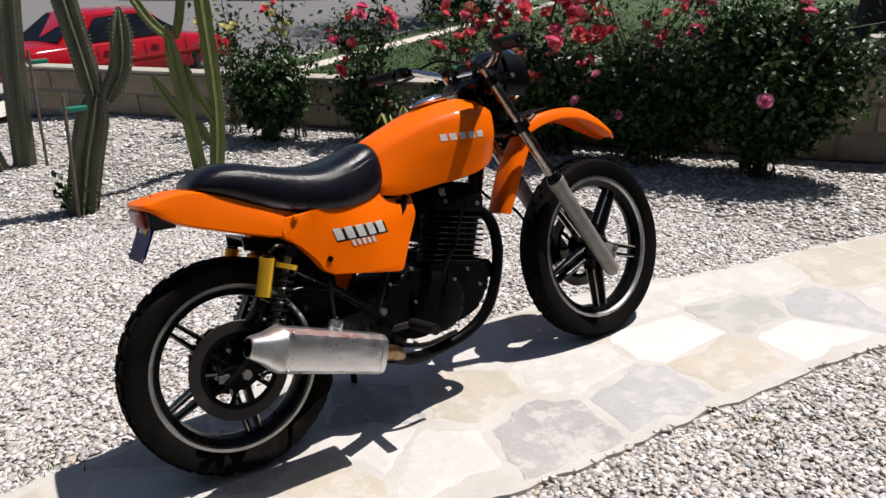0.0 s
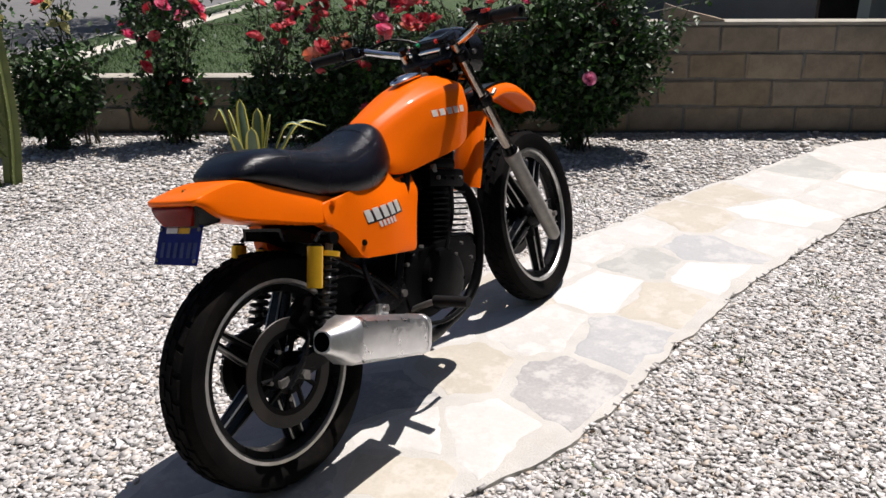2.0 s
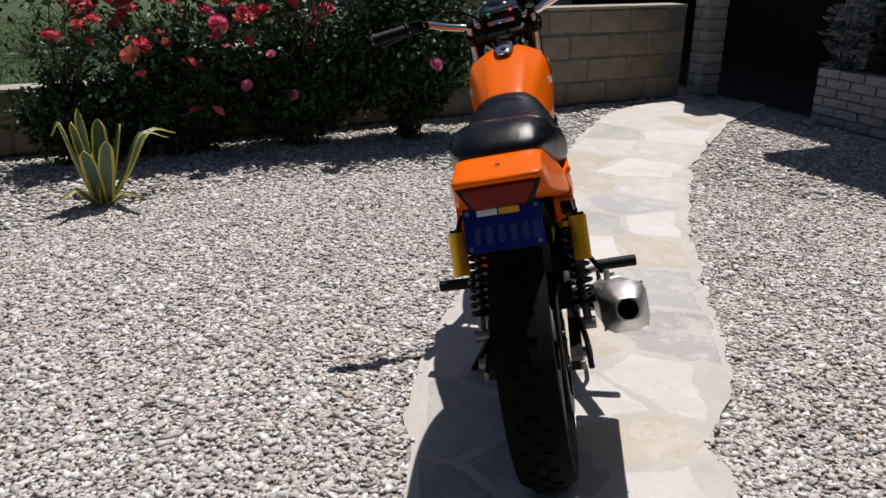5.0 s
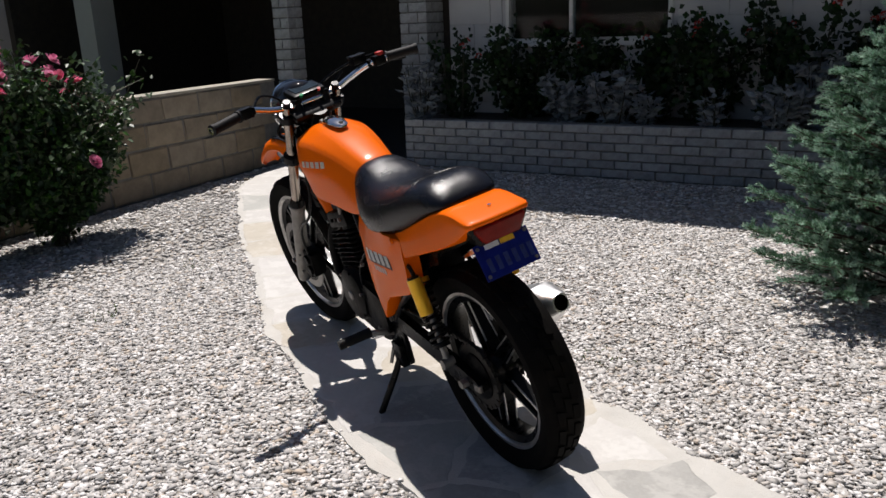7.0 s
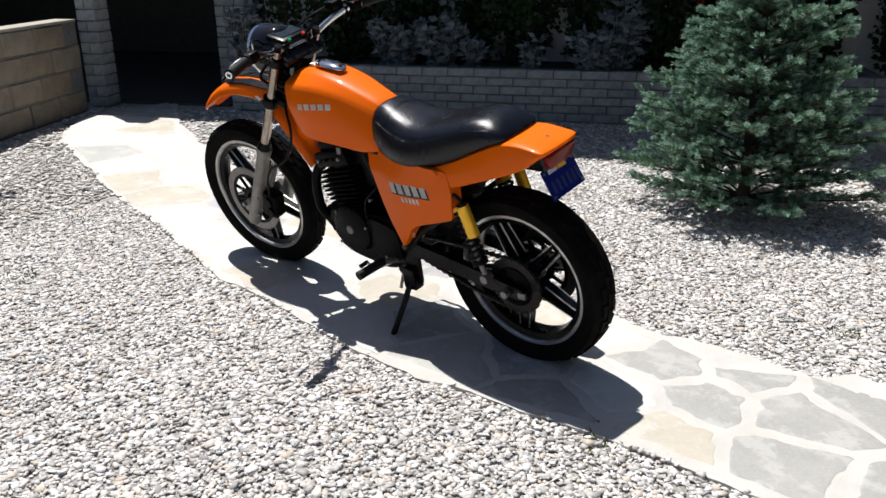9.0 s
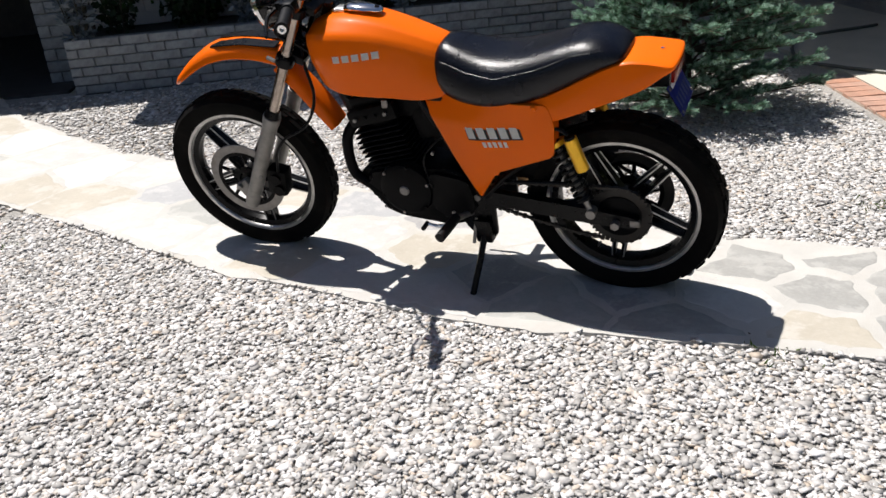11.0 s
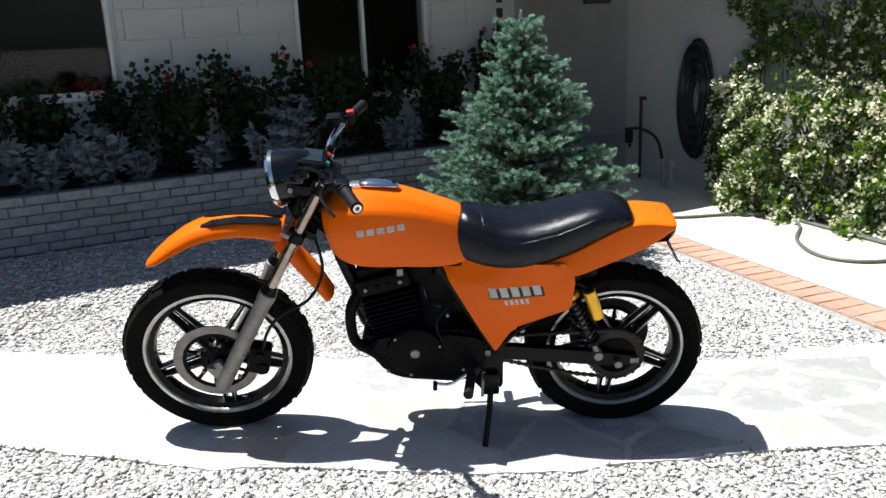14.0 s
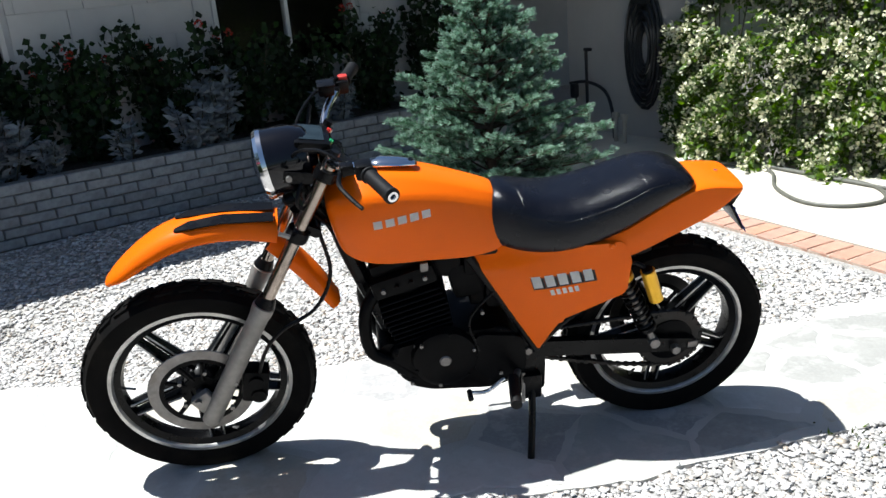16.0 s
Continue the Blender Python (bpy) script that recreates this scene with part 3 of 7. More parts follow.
slab("planting_soil", -2.1, 3.04, -4.92, -4.20, 0.0, 0.37, planter_soil, parent=planter)
masonry(planter, brickpaint, (-2.2, -4.05, 0.0), (1, 0), (0, 1), 5.24, 6, (0.205, 0.045, 0.058), 0.010, name="brick")

# side wing behind the climber
wing = thing("wall_side", "cream stucco side wall of the garage wing", "wall", kind="structure")
slab("wing_wall", -3.50, -3.30, -3.75, 5.0, 0, 2.65, cream, parent=wing)
slab("wing_return", -6.5, -3.50, -3.75, -3.55, 0, 2.65, cream, parent=wing)
slab("entry_wall", -7.0, -2.75, -6.2, -6.0, 0, 2.65, cream, parent=wing)
slab("entry_side", -2.85, -2.75, -6.0, -4.92, 0, 2.65, white, parent=wing)
slab("vent", -4.95, -4.55, -5.998, -5.97, 1.60, 1.80, dark_and_shade, parent=wing)
slab("wing_roof", -7.0, -2.72, -6.2, 5.0, 2.65, 2.78, roofmat, parent=wing)
slab("wing_fascia", -2.72, -2.69, -3.40, 5.0, 2.58, 2.80, cream, parent=wing)
sign = thing("house_number", "vertical row of dark marks on the white wall", "house number")
for z in (1.66, 1.52, 1.38):
    slab("number_bar", -2.69, -2.62, -4.900, -4.890, z - 0.045, z + 0.045, dark_and_shade, parent=sign)

# concrete walk with a brick border
bordermortar = material("sandy joint", (0.52, 0.40, 0.32), 0.9, vary=0.2, vscale=20, bump=0.002, bscale=80)
walkway = thing("pavement_walk", "pale concrete walk with a salmon brick border", "walkway", kind="structure")
bm = bmesh.new()
outline = [(-1.72, 6.0), (-1.72, 0.3), (-2.06, -2.2), (-2.06, -5.95), (-3.3, -5.95), (-3.3, 6.0)]
prism(bm, [(x, y) for x, y in outline], -0.05, 0.016, 0.0)
for v in bm.verts:
    v.co = Vector((v.co.x, v.co.z, v.co.y))
part("concrete_slab", bm, concrete, walkway, M=HOUSE)
slab("border_bed", -1.72, -1.52, 0.3, 6.0, -0.04, 0.004, bordermortar, parent=walkway)
bm = prism(bmesh.new(), [(-1.72, 0.3), (-1.52, 0.3), (-1.86, -2.2), (-2.06, -2.2)], -0.04, 0.004)
for v in bm.verts:
    v.co = Vector((v.co.x, v.co.z, v.co.y))
part("border_bed", bm, bordermortar, walkway, M=HOUSE)

# block garden wall, stepping down away from the house
W0, W1 = Vector((4.27, -3.80, 0)), Vector((3.62, 5.60, 0))
WD = (W1 - W0).normalized()
WALL = HOUSE @ Matrix.Translation(W0) @ Matrix(((WD.x, -WD.y, 0, 0), (WD.y, WD.x, 0, 0), (0, 0, 1, 0), (0, 0, 0, 1)))
gwall = thing("wall_garden", "tan concrete block garden wall stepping down", "wall", kind="structure")
for x0, x1, top in ((0.0, 2.3, 0.752), (2.3, 4.4, 0.564), (4.4, 9.42, 0.376)):
    bm = cuboid(bmesh.new(), ((x0 + x1) / 2, -0.10, top / 2 - 0.03), (x1 - x0, 0.165, top + 0.06))
    part("wall_core", bm, joint, gwall, M=WALL)
    bm = cuboid(bmesh.new(), ((x0 + x1) / 2, -0.10, top + 0.010), (x1 - x0, 0.19, 0.022), None, 0.006)
    part("wall_cap", bm, capmat, gwall, M=WALL)
for row in range(4):
    for k in range(25):
        x = 0.2 + 0.4 * k + (0.2 if row % 2 else 0.0)
        top = 4 if x < 2.3 else 3 if x < 4.4 else 2
        if row >= top or x > 9.3:
            continue
        pieces_later.append((gwall, x, row))
broken = thing("loose_block", "broken concrete block lying on the wall top", "block")
bm = prism(bmesh.new(), [(-0.2, 0), (0.2, 0), (0.19, 0.11), (0.02, 0.06), (-0.19, 0.012)], -0.09, 0.09, 0.006)
part("block_body", bm, block, broken, M=WALL @ Matrix.Translation((1.98, -0.10, 0.774)))
# ---- the motorcycle; its own axes: x ahead, y to its left, z up, leaning on the side stand ----
bike = thing("motorcycle", "orange and black motorcycle leaning on its side stand", "motorcycle", pose(0, 0, 0.004, -12.0))
orange = material("orange paint", (0.82, 0.135, 0.001), 0.36, spec=0.06, coat=0.20, vary=0.06, vscale=3, stain=0.12, stain_color=(0.5, 0.09, 0.01), bump=0.0002, bscale=90)
black = material("satin black metal", (0.0035, 0.0035, 0.004), 0.30, spec=0.14, vary=0.4, vscale=20, rough_vary=0.15)
blackm = material("black engine paint", (0.003, 0.003, 0.0034), 0.42, spec=0.07, vary=0.5, vscale=30, bump=0.0004, bscale=200, rough_vary=0.2)
rubber = material("tyre rubber", (0.0055, 0.0052, 0.005), 0.8, spec=0.05, vary=0.35, vscale=18, bump=0.0005, bscale=150, stain=0.55, stain_color=(0.022, 0.018, 0.014), stain_scale=6)
vinyl = material("seat vinyl", (0.004, 0.0045, 0.008), 0.25, spec=0.32, vary=0.3, vscale=10, bump=0.0005, bscale=500, rough_vary=0.1)
alu = material("brushed aluminium", (0.88, 0.88, 0.88), 0.30, 1.0, vary=0.10, vscale=14, rough_vary=0.10, bump=0.004, bscale=16, stain=0.22, stain_color=(0.5, 0.48, 0.45), stain_scale=5)
alucone = material("blasted aluminium", (0.80, 0.80, 0.80), 0.42, 1.0, vary=0.2, vscale=40, rough_vary=0.1)
machined = material("machined rim lip", (0.55, 0.54, 0.52), 0.36, 0.9, vary=0.3, vscale=25, rough_vary=0.15)
forkgrey = material("grey fork casting", (0.27, 0.255, 0.235), 0.5, 0.35, vary=0.3, vscale=25, bump=0.0003)
chrome = material("chrome", (0.8, 0.8, 0.8), 0.08, 1.0, vary=0.1, vscale=15)
stanchion = material("worn fork chrome", (0.42, 0.36, 0.31), 0.2, 1.0, vary=0.35, vscale=25, rough_vary=0.1)
steel = material("grey steel", (0.25, 0.24, 0.23), 0.45, 0.8, vary=0.35, vscale=30, stain=0.3, stain_color=(0.16, 0.11, 0.07), stain_scale=20)
bronze = material("heat-tinted collector", (0.33, 0.2, 0.1), 0.35, 1.0, vary=0.4, vscale=30)
darksteel = material("dark oiled steel", (0.032, 0.030, 0.028), 0.5, 0.6, vary=0.4, vscale=30, stain=0.3, stain_color=(0.10, 0.07, 0.05), stain_scale=15)
gold = material("gold anodised", (0.85, 0.48, 0.03), 0.3, 0.55, vary=0.12, vscale=20)
lampred = material("red lens", (0.19, 0.006, 0.003), 0.2, spec=0.12, coat=0.05, vary=0.3, vscale=40, bump=0.0006, bscale=220)
plateblue = material("blue plate paint", (0.006, 0.014, 0.17), 0.45, spec=0.12, vary=0.3, vscale=25, stain=0.25, stain_color=(0.05, 0.06, 0.12), stain_scale=18)
stickerwhite = material("pale sticker", (0.75, 0.77, 0.8), 0.5, vary=0.1, vscale=50)
stickeryellow = material("yellow sticker", (0.85, 0.52, 0.03), 0.5, vary=0.15, vscale=50)
dullwhite = material("silver lettering film", (0.88, 0.87, 0.84), 0.35, vary=0.12, vscale=60)
filmblack = material("black lettering film", (0.012, 0.012, 0.012), 0.4, vary=0.1)
lens = glass("lamp glass")
# flat black for the shade inside the muffler mouth
soot = material("soot", (0.0015, 0.0015, 0.0015), 1.0, spec=0.0, vary=0.3)
redplastic = material("red switch plastic", (0.55, 0.03, 0.02), 0.4, vary=0.1)
rubgrip = material("ribbed grip rubber", (0.006, 0.006, 0.0065), 0.6, spec=0.2, vary=0.3, vscale=40, bump=0.0006, bscale=260)



def axle(x, h, w=0.0):
    return Matrix.Translation((x, w, h)) @ Matrix.Rotation(-math.pi / 2, 4, "X")   # local z points to +y


S_AXIS = Vector((-0.506, 0, 0.862))
STEER = Matrix.Translation((0.945, 0, 0.93)) @ Matrix.Rotation(radians(5.2), 4, S_AXIS) @ Matrix.Translation((-0.945, 0, -0.93))


def wheel(name, x, h, r, rim_r, wide, discs, spin, M=None):
    wh = new(name)
    wh.parent = bike
    A = axle(x, h)
    g = wide / 2
    bm = bmesh.new()
    prof = [(rim_r - 0.004, -g * 0.62), (rim_r + 0.012, -g * 0.80), (r - 0.042, -g), (r - 0.020, -g * 0.97), (r - 0.006, -g * 0.70), (r, -g * 0.3),
            (r, g * 0.3), (r - 0.006, g * 0.70), (r - 0.020, g * 0.97), (r - 0.042, g), (rim_r + 0.012, g * 0.80), (rim_r - 0.004, g * 0.62)]
    prof = [(a - 0.0055 if abs(b) < g * 0.9 and a > r - 0.01 else a, b) for a, b in prof]
    lathe(bm, prof, A, 64)
    part("tyre", bm, rubber, wh, "worn black block-pattern tyre", 50, M=M)
    bm = bmesh.new()                                        # tread blocks, in five rows round the tyre
    n = 32
    rows = ((-0.80, 0.32, -0.0200), (-0.38, 0.32, -0.0015), (0.0, 0.28, 0.0), (0.38, 0.32, -0.0015), (0.80, 0.32, -0.0200))
    for k in range(n):
        for j, (c, wd, dr) in enumerate(rows):
            t0 = 2 * math.pi * (k + 0.5 * (j % 2) + 0.25 * (abs(c) > 0.5)) / n
            half = math.pi / n * (0.80 if abs(c) > 0.5 else 0.74)
            w0, w1 = (c - wd / 2) * g, (c + wd / 2) * g
            slope = -0.42 * math.copysign(1, c) if abs(c) > 0.5 else (-0.10 * c)
            vs = []
            for lift in (-0.014, 0.0035 if abs(c) < 0.5 else 0.0015):
                for tt, ww in ((-1, w0), (-1, w1), (1, w1), (1, w0)):
                    rad = r - 0.0035 + dr + lift + slope * (ww - c * g)
                    t = t0 + tt * half * (1 if lift < 0 else 0.95) + 0.35 * half * (ww - c * g) / (wd * g)
                    vs.append(bm.verts.new(A @ Vector((rad * math.cos(t), rad * math.sin(t), ww))))
            for f in ((4, 5, 6, 7), (0, 1, 5, 4), (1, 2, 6, 5), (2, 3, 7, 6), (3, 0, 4, 7)):
                bm.faces.new([vs[i] for i in f])
    part("tread", bm, rubber, wh, smooth=False, M=M)
    bm = bmesh.new()
    q = g * 0.62
    lathe(bm, [(rim_r - 0.030, -q + 0.012), (rim_r - 0.012, -q + 0.004), (rim_r - 0.006, -q), (rim_r - 0.018, -q * 0.5), (rim_r - 0.022, 0), (rim_r - 0.018, q * 0.5), (rim_r - 0.006, q),
               (rim_r - 0.012, q - 0.004), (rim_r - 0.030, q - 0.012), (rim_r - 0.036, 0)], A, 64)
    part("rim", bm, black, wh, "black cast rim", M=M)
    for side in (-1, 1):                                    # machined lips
        bm = bmesh.new()
        a, b = side * (q - 0.002), side * (q + 0.005)
        lathe(bm, [(rim_r - 0.012, a - side * 0.004), (rim_r + 0.003, a), (rim_r + 0.004, b), (rim_r - 0.006, b), (rim_r - 0.011, a + side * 0.001)], A, 64)
        part("rim_lip", bm, machined, wh, "dull machined metal rim lip", M=M)
    for k in range(5):                                      # five twin spokes with bare edges
        th = spin + 2 * math.pi * k / 5
        bm, be = bmesh.new(), bmesh.new()
        for s in (-1, 1):
            t1, t2 = th + s * 0.17, th + s * 0.066
            p0 = Vector((0.045 * math.cos(t1 + s * 0.25), 0.045 * math.sin(t1 + s * 0.25), 0))
            p1 = Vector(((rim_r - 0.03) * math.cos(t2), (rim_r - 0.03) * math.sin(t2), 0))
            d = (p1 - p0).normalized()
            side = Vector((-d.y, d.x, 0))
            for z0, wdt, b2, dst in ((0, 0.0068, 0.017, bm),):
                ring = []
                for pp, ww, zz in ((p0, wdt * 1.2, b2), (p1, wdt * 0.75, b2 * 0.75)):
                    ring.append([A @ (pp + side * ww * u + Vector((0, 0, zz * v))) for u, v in ((-1, -1), (-0.4, -1.25), (0.4, -1.25), (1, -1), (1, 1), (0.4, 1.25), (-0.4, 1.25), (-1, 1))])
                loft(dst, ring)
            for face in (-1, 1):
                e0, e1 = p0 + side * s * 0.0072 + Vector((0, 0, face * 0.0195)), p1 + side * s * 0.0046 + Vector((0, 0, face * 0.0145))
                tube(be, [A @ e0.lerp(e1, 0.22), A @ e1], 0.0027, 5)
        part("spoke", bm, black, wh, M=M)
        part("spoke_edge", be, machined, wh, "bare metal spoke edge", M=M)
    bm = bmesh.new()
    lathe(bm, [(0.012, -0.06), (0.034, -0.058), (0.040, -0.04), (0.052, -0.026), (0.055, 0), (0.052, 0.026), (0.040, 0.04), (0.034, 0.058), (0.012, 0.06)], A, 32)
    part("hub", bm, black, wh, M=M)
    for w, rad in discs:
        bm = bmesh.new()
        lathe(bm, [(rad - 0.032, w - 0.0025), (rad - 0.002, w - 0.0025), (rad, w), (rad - 0.002, w + 0.0025), (rad - 0.032, w + 0.0025)], A, 64)
        part("brake_disc", bm, steel if x > 1 else darksteel, wh, "grey steel brake disc" if x > 1 else "darkened steel brake disc", M=M)
        bm = bmesh.new()
        lathe(bm, [(rad - 0.046, w - 0.002), (rad - 0.031, w - 0.0022), (rad - 0.031, w + 0.0022), (rad - 0.046, w + 0.002)], A, 48)
        lathe(bm, [(0.03, w - 0.004), (0.056, w - 0.003), (0.056, w + 0.003), (0.03, w + 0.004)], A, 32)
        part("disc_hub", bm, blackm, wh, "black disc carrier", M=M)
        for k in range(10):
            t = 2 * math.pi * k / 10
            p, q2 = [Vector((a * math.cos(t + b), a * math.sin(t + b), w)) for a, b in ((0.045, 0), (rad - 0.045, 0.12))]
            part("carrier_arm", tube(bmesh.new(), [A @ p, A @ q2], 0.007, 6), blackm, wh, M=M)
        for k in range(5):
            t = 2 * math.pi * (k + 0.5) / 5
            p = Vector((0.068 * math.cos(t), 0.068 * math.sin(t), w))
            bm = cyl(bmesh.new(), A @ (p - Vector((0, 0, 0.007))), A @ (p + Vector((0, 0, 0.007))), 0.006, seg=8)
            part("disc_bolt", bm, steel, wh, M=M)
    bm = bmesh.new()
    t = spin + 0.9
    tube(bm, [A @ Vector(((rim_r - 0.03) * math.cos(t), (rim_r - 0.03) * math.sin(t), 0)), A @ Vector(((rim_r - 0.065) * math.cos(t), (rim_r - 0.065) * math.sin(t), 0.012))], 0.004, 8)
    part("valve_stem", bm, steel, wh, M=M)
    return wh


wheel("rear_wheel", 0.012, 0.310, 0.310, 0.236, 0.128, ((-0.072, 0.142),), 0.19)
wheel("front_wheel", 1.412, 0.334, 0.334, 0.256, 0.100, ((0.062, 0.150),), -0.94, STEER)

# fuel tank
def tank_half(top, w_top, w_sh, h_sh, w_mid, h_mid, w_low, h_low, bottom):
    """Half outline of the tank: flat top, soft shoulder, flat side, tucked lower edge."""
    return ((0, top), (w_top * 0.7, top - 0.003), (w_top, top - 0.010), (w_sh - 0.010, h_sh + 0.012), (w_sh, h_sh - 0.004), (w_mid, h_mid), (w_low, h_low), (w_low - 0.004, bottom + 0.008), (w_low - 0.016, bottom), (0, bottom))


tank_rings = [(x, tank_half(*v)) for x, v in (
    (0.985, (0.880, 0.036, 0.062, 0.850, 0.076, 0.820, 0.072, 0.790, 0.766)),
    (0.972, (0.922, 0.046, 0.090, 0.890, 0.104, 0.825, 0.100, 0.770, 0.738)),
    (0.930, (0.942, 0.058, 0.114, 0.898, 0.127, 0.828, 0.112, 0.756, 0.718)),
    (0.870, (0.950, 0.064, 0.124, 0.901, 0.138, 0.826, 0.124, 0.750, 0.707)),
    (0.790, (0.947, 0.064, 0.116, 0.896, 0.129, 0.818, 0.119, 0.744, 0.699)),
    (0.700, (0.925, 0.060, 0.101, 0.880, 0.114, 0.806, 0.110, 0.738, 0.694)),
    (0.620, (0.896, 0.055, 0.086, 0.854, 0.100, 0.790, 0.105, 0.732, 0.684)),
    (0.560, (0.874, 0.050, 0.077, 0.834, 0.092, 0.770, 0.102, 0.730, 0.690)),
    (0.490, (0.845, 0.044, 0.068, 0.808, 0.090, 0.755, 0.099, 0.732, 0.706)))]


def tank_ring(x, half):
    """A ring of the tank whose front leans back towards the lower edge."""
    k = min(1.0, max(0.0, (x - 0.84) / 0.14))
    return [(px - 0.22 * k * max(0.0, 0.88 - h), w, h) for px, w, h in half_ring(x, half)]


def creased(ob, n, lines):
    """Sharpens the lengthwise lines of a lofted skin before it is subdivided."""
    me = ob.data
    at = me.attributes.new("crease_edge", "FLOAT", "EDGE")
    for e in me.edges:
        a, b = e.vertices
        if a % n == b % n and a % n in lines:
            at.data[e.index].value = lines[a % n]
    return ob


tank = subdivided(creased(part("fuel_tank", loft(bmesh.new(), [tank_ring(x, h) for x, h in tank_rings]), orange, bike, "orange sculpted fuel tank"), 18, {2: 0.75, 16: 0.75, 3: 0.45, 15: 0.45, 4: 0.6, 14: 0.6, 5: 0.35, 13: 0.35, 7: 0.6, 11: 0.6}), 2)
cap_rings = ((0.725, 0.012, 0.940, 0.946), (0.735, 0.022, 0.938, 0.954), (0.775, 0.030, 0.940, 0.964), (0.820, 0.031, 0.944, 0.970), (0.845, 0.026, 0.946, 0.968), (0.855, 0.014, 0.946, 0.960))
bm = loft(bmesh.new(), [[(x, w * math.cos(t), lo + (hi - lo) * (0.5 + 0.5 * math.sin(t))) for t in (2 * math.pi * k / 16 for k in range(16))] for x, w, lo, hi in cap_rings])
part("filler_cap", bm, chrome, tank, "chrome hinged filler cap", 50)
bm = prism(bmesh.new(), rounded(((0.845, 0.956), (0.885, 0.958), (0.888, 0.944), (0.848, 0.940)), 0.006), -0.022, 0.022, 0.003)
part("cap_hinge", bm, alu, tank)
part("cap_lock", cyl(bmesh.new(), (0.742, 0, 0.950), (0.740, 0, 0.957), 0.008, seg=12), black, tank)

# seat
seat_rings = (
    (0.560, ((0, 0.800), (0.045, 0.797), (0.066, 0.785), (0.074, 0.760), (0.070, 0.740), (0, 0.735))),
    (0.540, ((0, 0.862), (0.052, 0.858), (0.079, 0.832), (0.093, 0.775), (0.094, 0.715), (0, 0.708))),
    (0.505, ((0, 0.866), (0.058, 0.862), (0.090, 0.834), (0.110, 0.768), (0.112, 0.694), (0, 0.684))),
    (0.440, ((0, 0.842), (0.068, 0.840), (0.106, 0.813), (0.133, 0.752), (0.137, 0.680), (0, 0.674))),
    (0.340, ((0, 0.816), (0.078, 0.818), (0.127, 0.797), (0.154, 0.745), (0.154, 0.682), (0, 0.676))),
    (0.220, ((0, 0.840), (0.080, 0.842), (0.124, 0.820), (0.143, 0.770), (0.140, 0.704), (0, 0.694))),
    (0.110, ((0, 0.876), (0.072, 0.877), (0.110, 0.856), (0.128, 0.815), (0.123, 0.758), (0, 0.745))),
    (0.040, ((0, 0.878), (0.062, 0.878), (0.098, 0.861), (0.114, 0.832), (0.108, 0.795), (0, 0.786))),
    (-0.010, ((0, 0.850), (0.052, 0.850), (0.084, 0.842), (0.096, 0.828), (0.090, 0.812), (0, 0.808))),
    (-0.028, ((0, 0.832), (0.035, 0.832), (0.060, 0.829), (0.068, 0.823), (0.062, 0.815), (0, 0.810))))
seat = subdivided(creased(part("seat", loft(bmesh.new(), [half_ring(x, h) for x, h in seat_rings]), vinyl, bike, "black vinyl stepped seat"), 10, {2: 0.2, 8: 0.2, 4: 0.15, 6: 0.15}), 2)
from mathutils.bvhtree import BVHTree
seat_tree = BVHTree.FromPolygons([v.co[:] for v in seat.data.vertices], [p.vertices[:] for p in seat.data.polygons])
for x0, h0 in ((0.47, 0.76), (0.14, 0.80)):                 # two cross seams
    line = []
    for k in range(-9, 10):
        t = radians(9.0 * k)
        q = seat_tree.ray_cast(Vector((x0 - 0.020 * abs(k) / 9, 0, h0)), Vector((0, math.sin(t), math.cos(t))))[0]
        if q is not None:
            line.append(q)
    part("seam", tube(bmesh.new(), line, 0.0015, 6), vinyl, seat)
for s in (1, -1):
    line = []
    for k in range(24):
        x = 0.515 - 0.485 * k / 23
        h = lerp_line(((-0.03, 0.842), (0.04, 0.854), (0.11, 0.846), (0.22, 0.808), (0.34, 0.782), (0.44, 0.795), (0.505, 0.815), (0.55, 0.815)), x)
        q = seat_tree.ray_cast(Vector((x, s * 0.4, h)), Vector((0, -s, 0)))[0]
        if q is not None:
            line.append(q)
    part("seam", tube(bmesh.new(), line, 0.0013, 6), vinyl, seat)

# tail cowl, lamp, plate
tail_rings = (
    (0.300, ((0, 0.700), (0.090, 0.700), (0.118, 0.695), (0.124, 0.684), (0.126, 0.668), (0.112, 0.656), (0, 0.656))),
    (0.215, ((0, 0.728), (0.090, 0.728), (0.118, 0.720), (0.128, 0.688), (0.130, 0.658), (0.120, 0.650), (0, 0.650))),
    (0.188, ((0, 0.735), (0.090, 0.735), (0.124, 0.728), (0.139, 0.694), (0.1425, 0.652), (0.132, 0.644), (0, 0.644))),
    (0.060, ((0, 0.790), (0.085, 0.795), (0.103, 0.788), (0.117, 0.742), (0.125, 0.697), (0.114, 0.690), (0, 0.690))),
    (-0.020, ((0, 0.828), (0.078, 0.829), (0.094, 0.821), (0.106, 0.772), (0.113, 0.724), (0.102, 0.716), (0, 0.716))),
    (-0.090, ((0, 0.823), (0.078, 0.822), (0.091, 0.815), (0.098, 0.783), (0.102, 0.752), (0.092, 0.744), (0, 0.744))),
    (-0.135, ((0, 0.815), (0.079, 0.815), (0.093, 0.808), (0.098, 0.796), (0.092, 0.788), (0.070, 0.784), (0, 0.784))),
    (-0.164, ((0, 0.808), (0.080, 0.808), (0.090, 0.805), (0.093, 0.802), (0.090, 0.799), (0.070, 0.798), (0, 0.798))))
tail = subdivided(creased(part("tail_cowl", loft(bmesh.new(), [half_ring(x, h) for x, h in tail_rings]), orange, bike, "orange tail cowl"), 12, {2: 0.85, 10: 0.85, 4: 0.8, 8: 0.8}), 2)
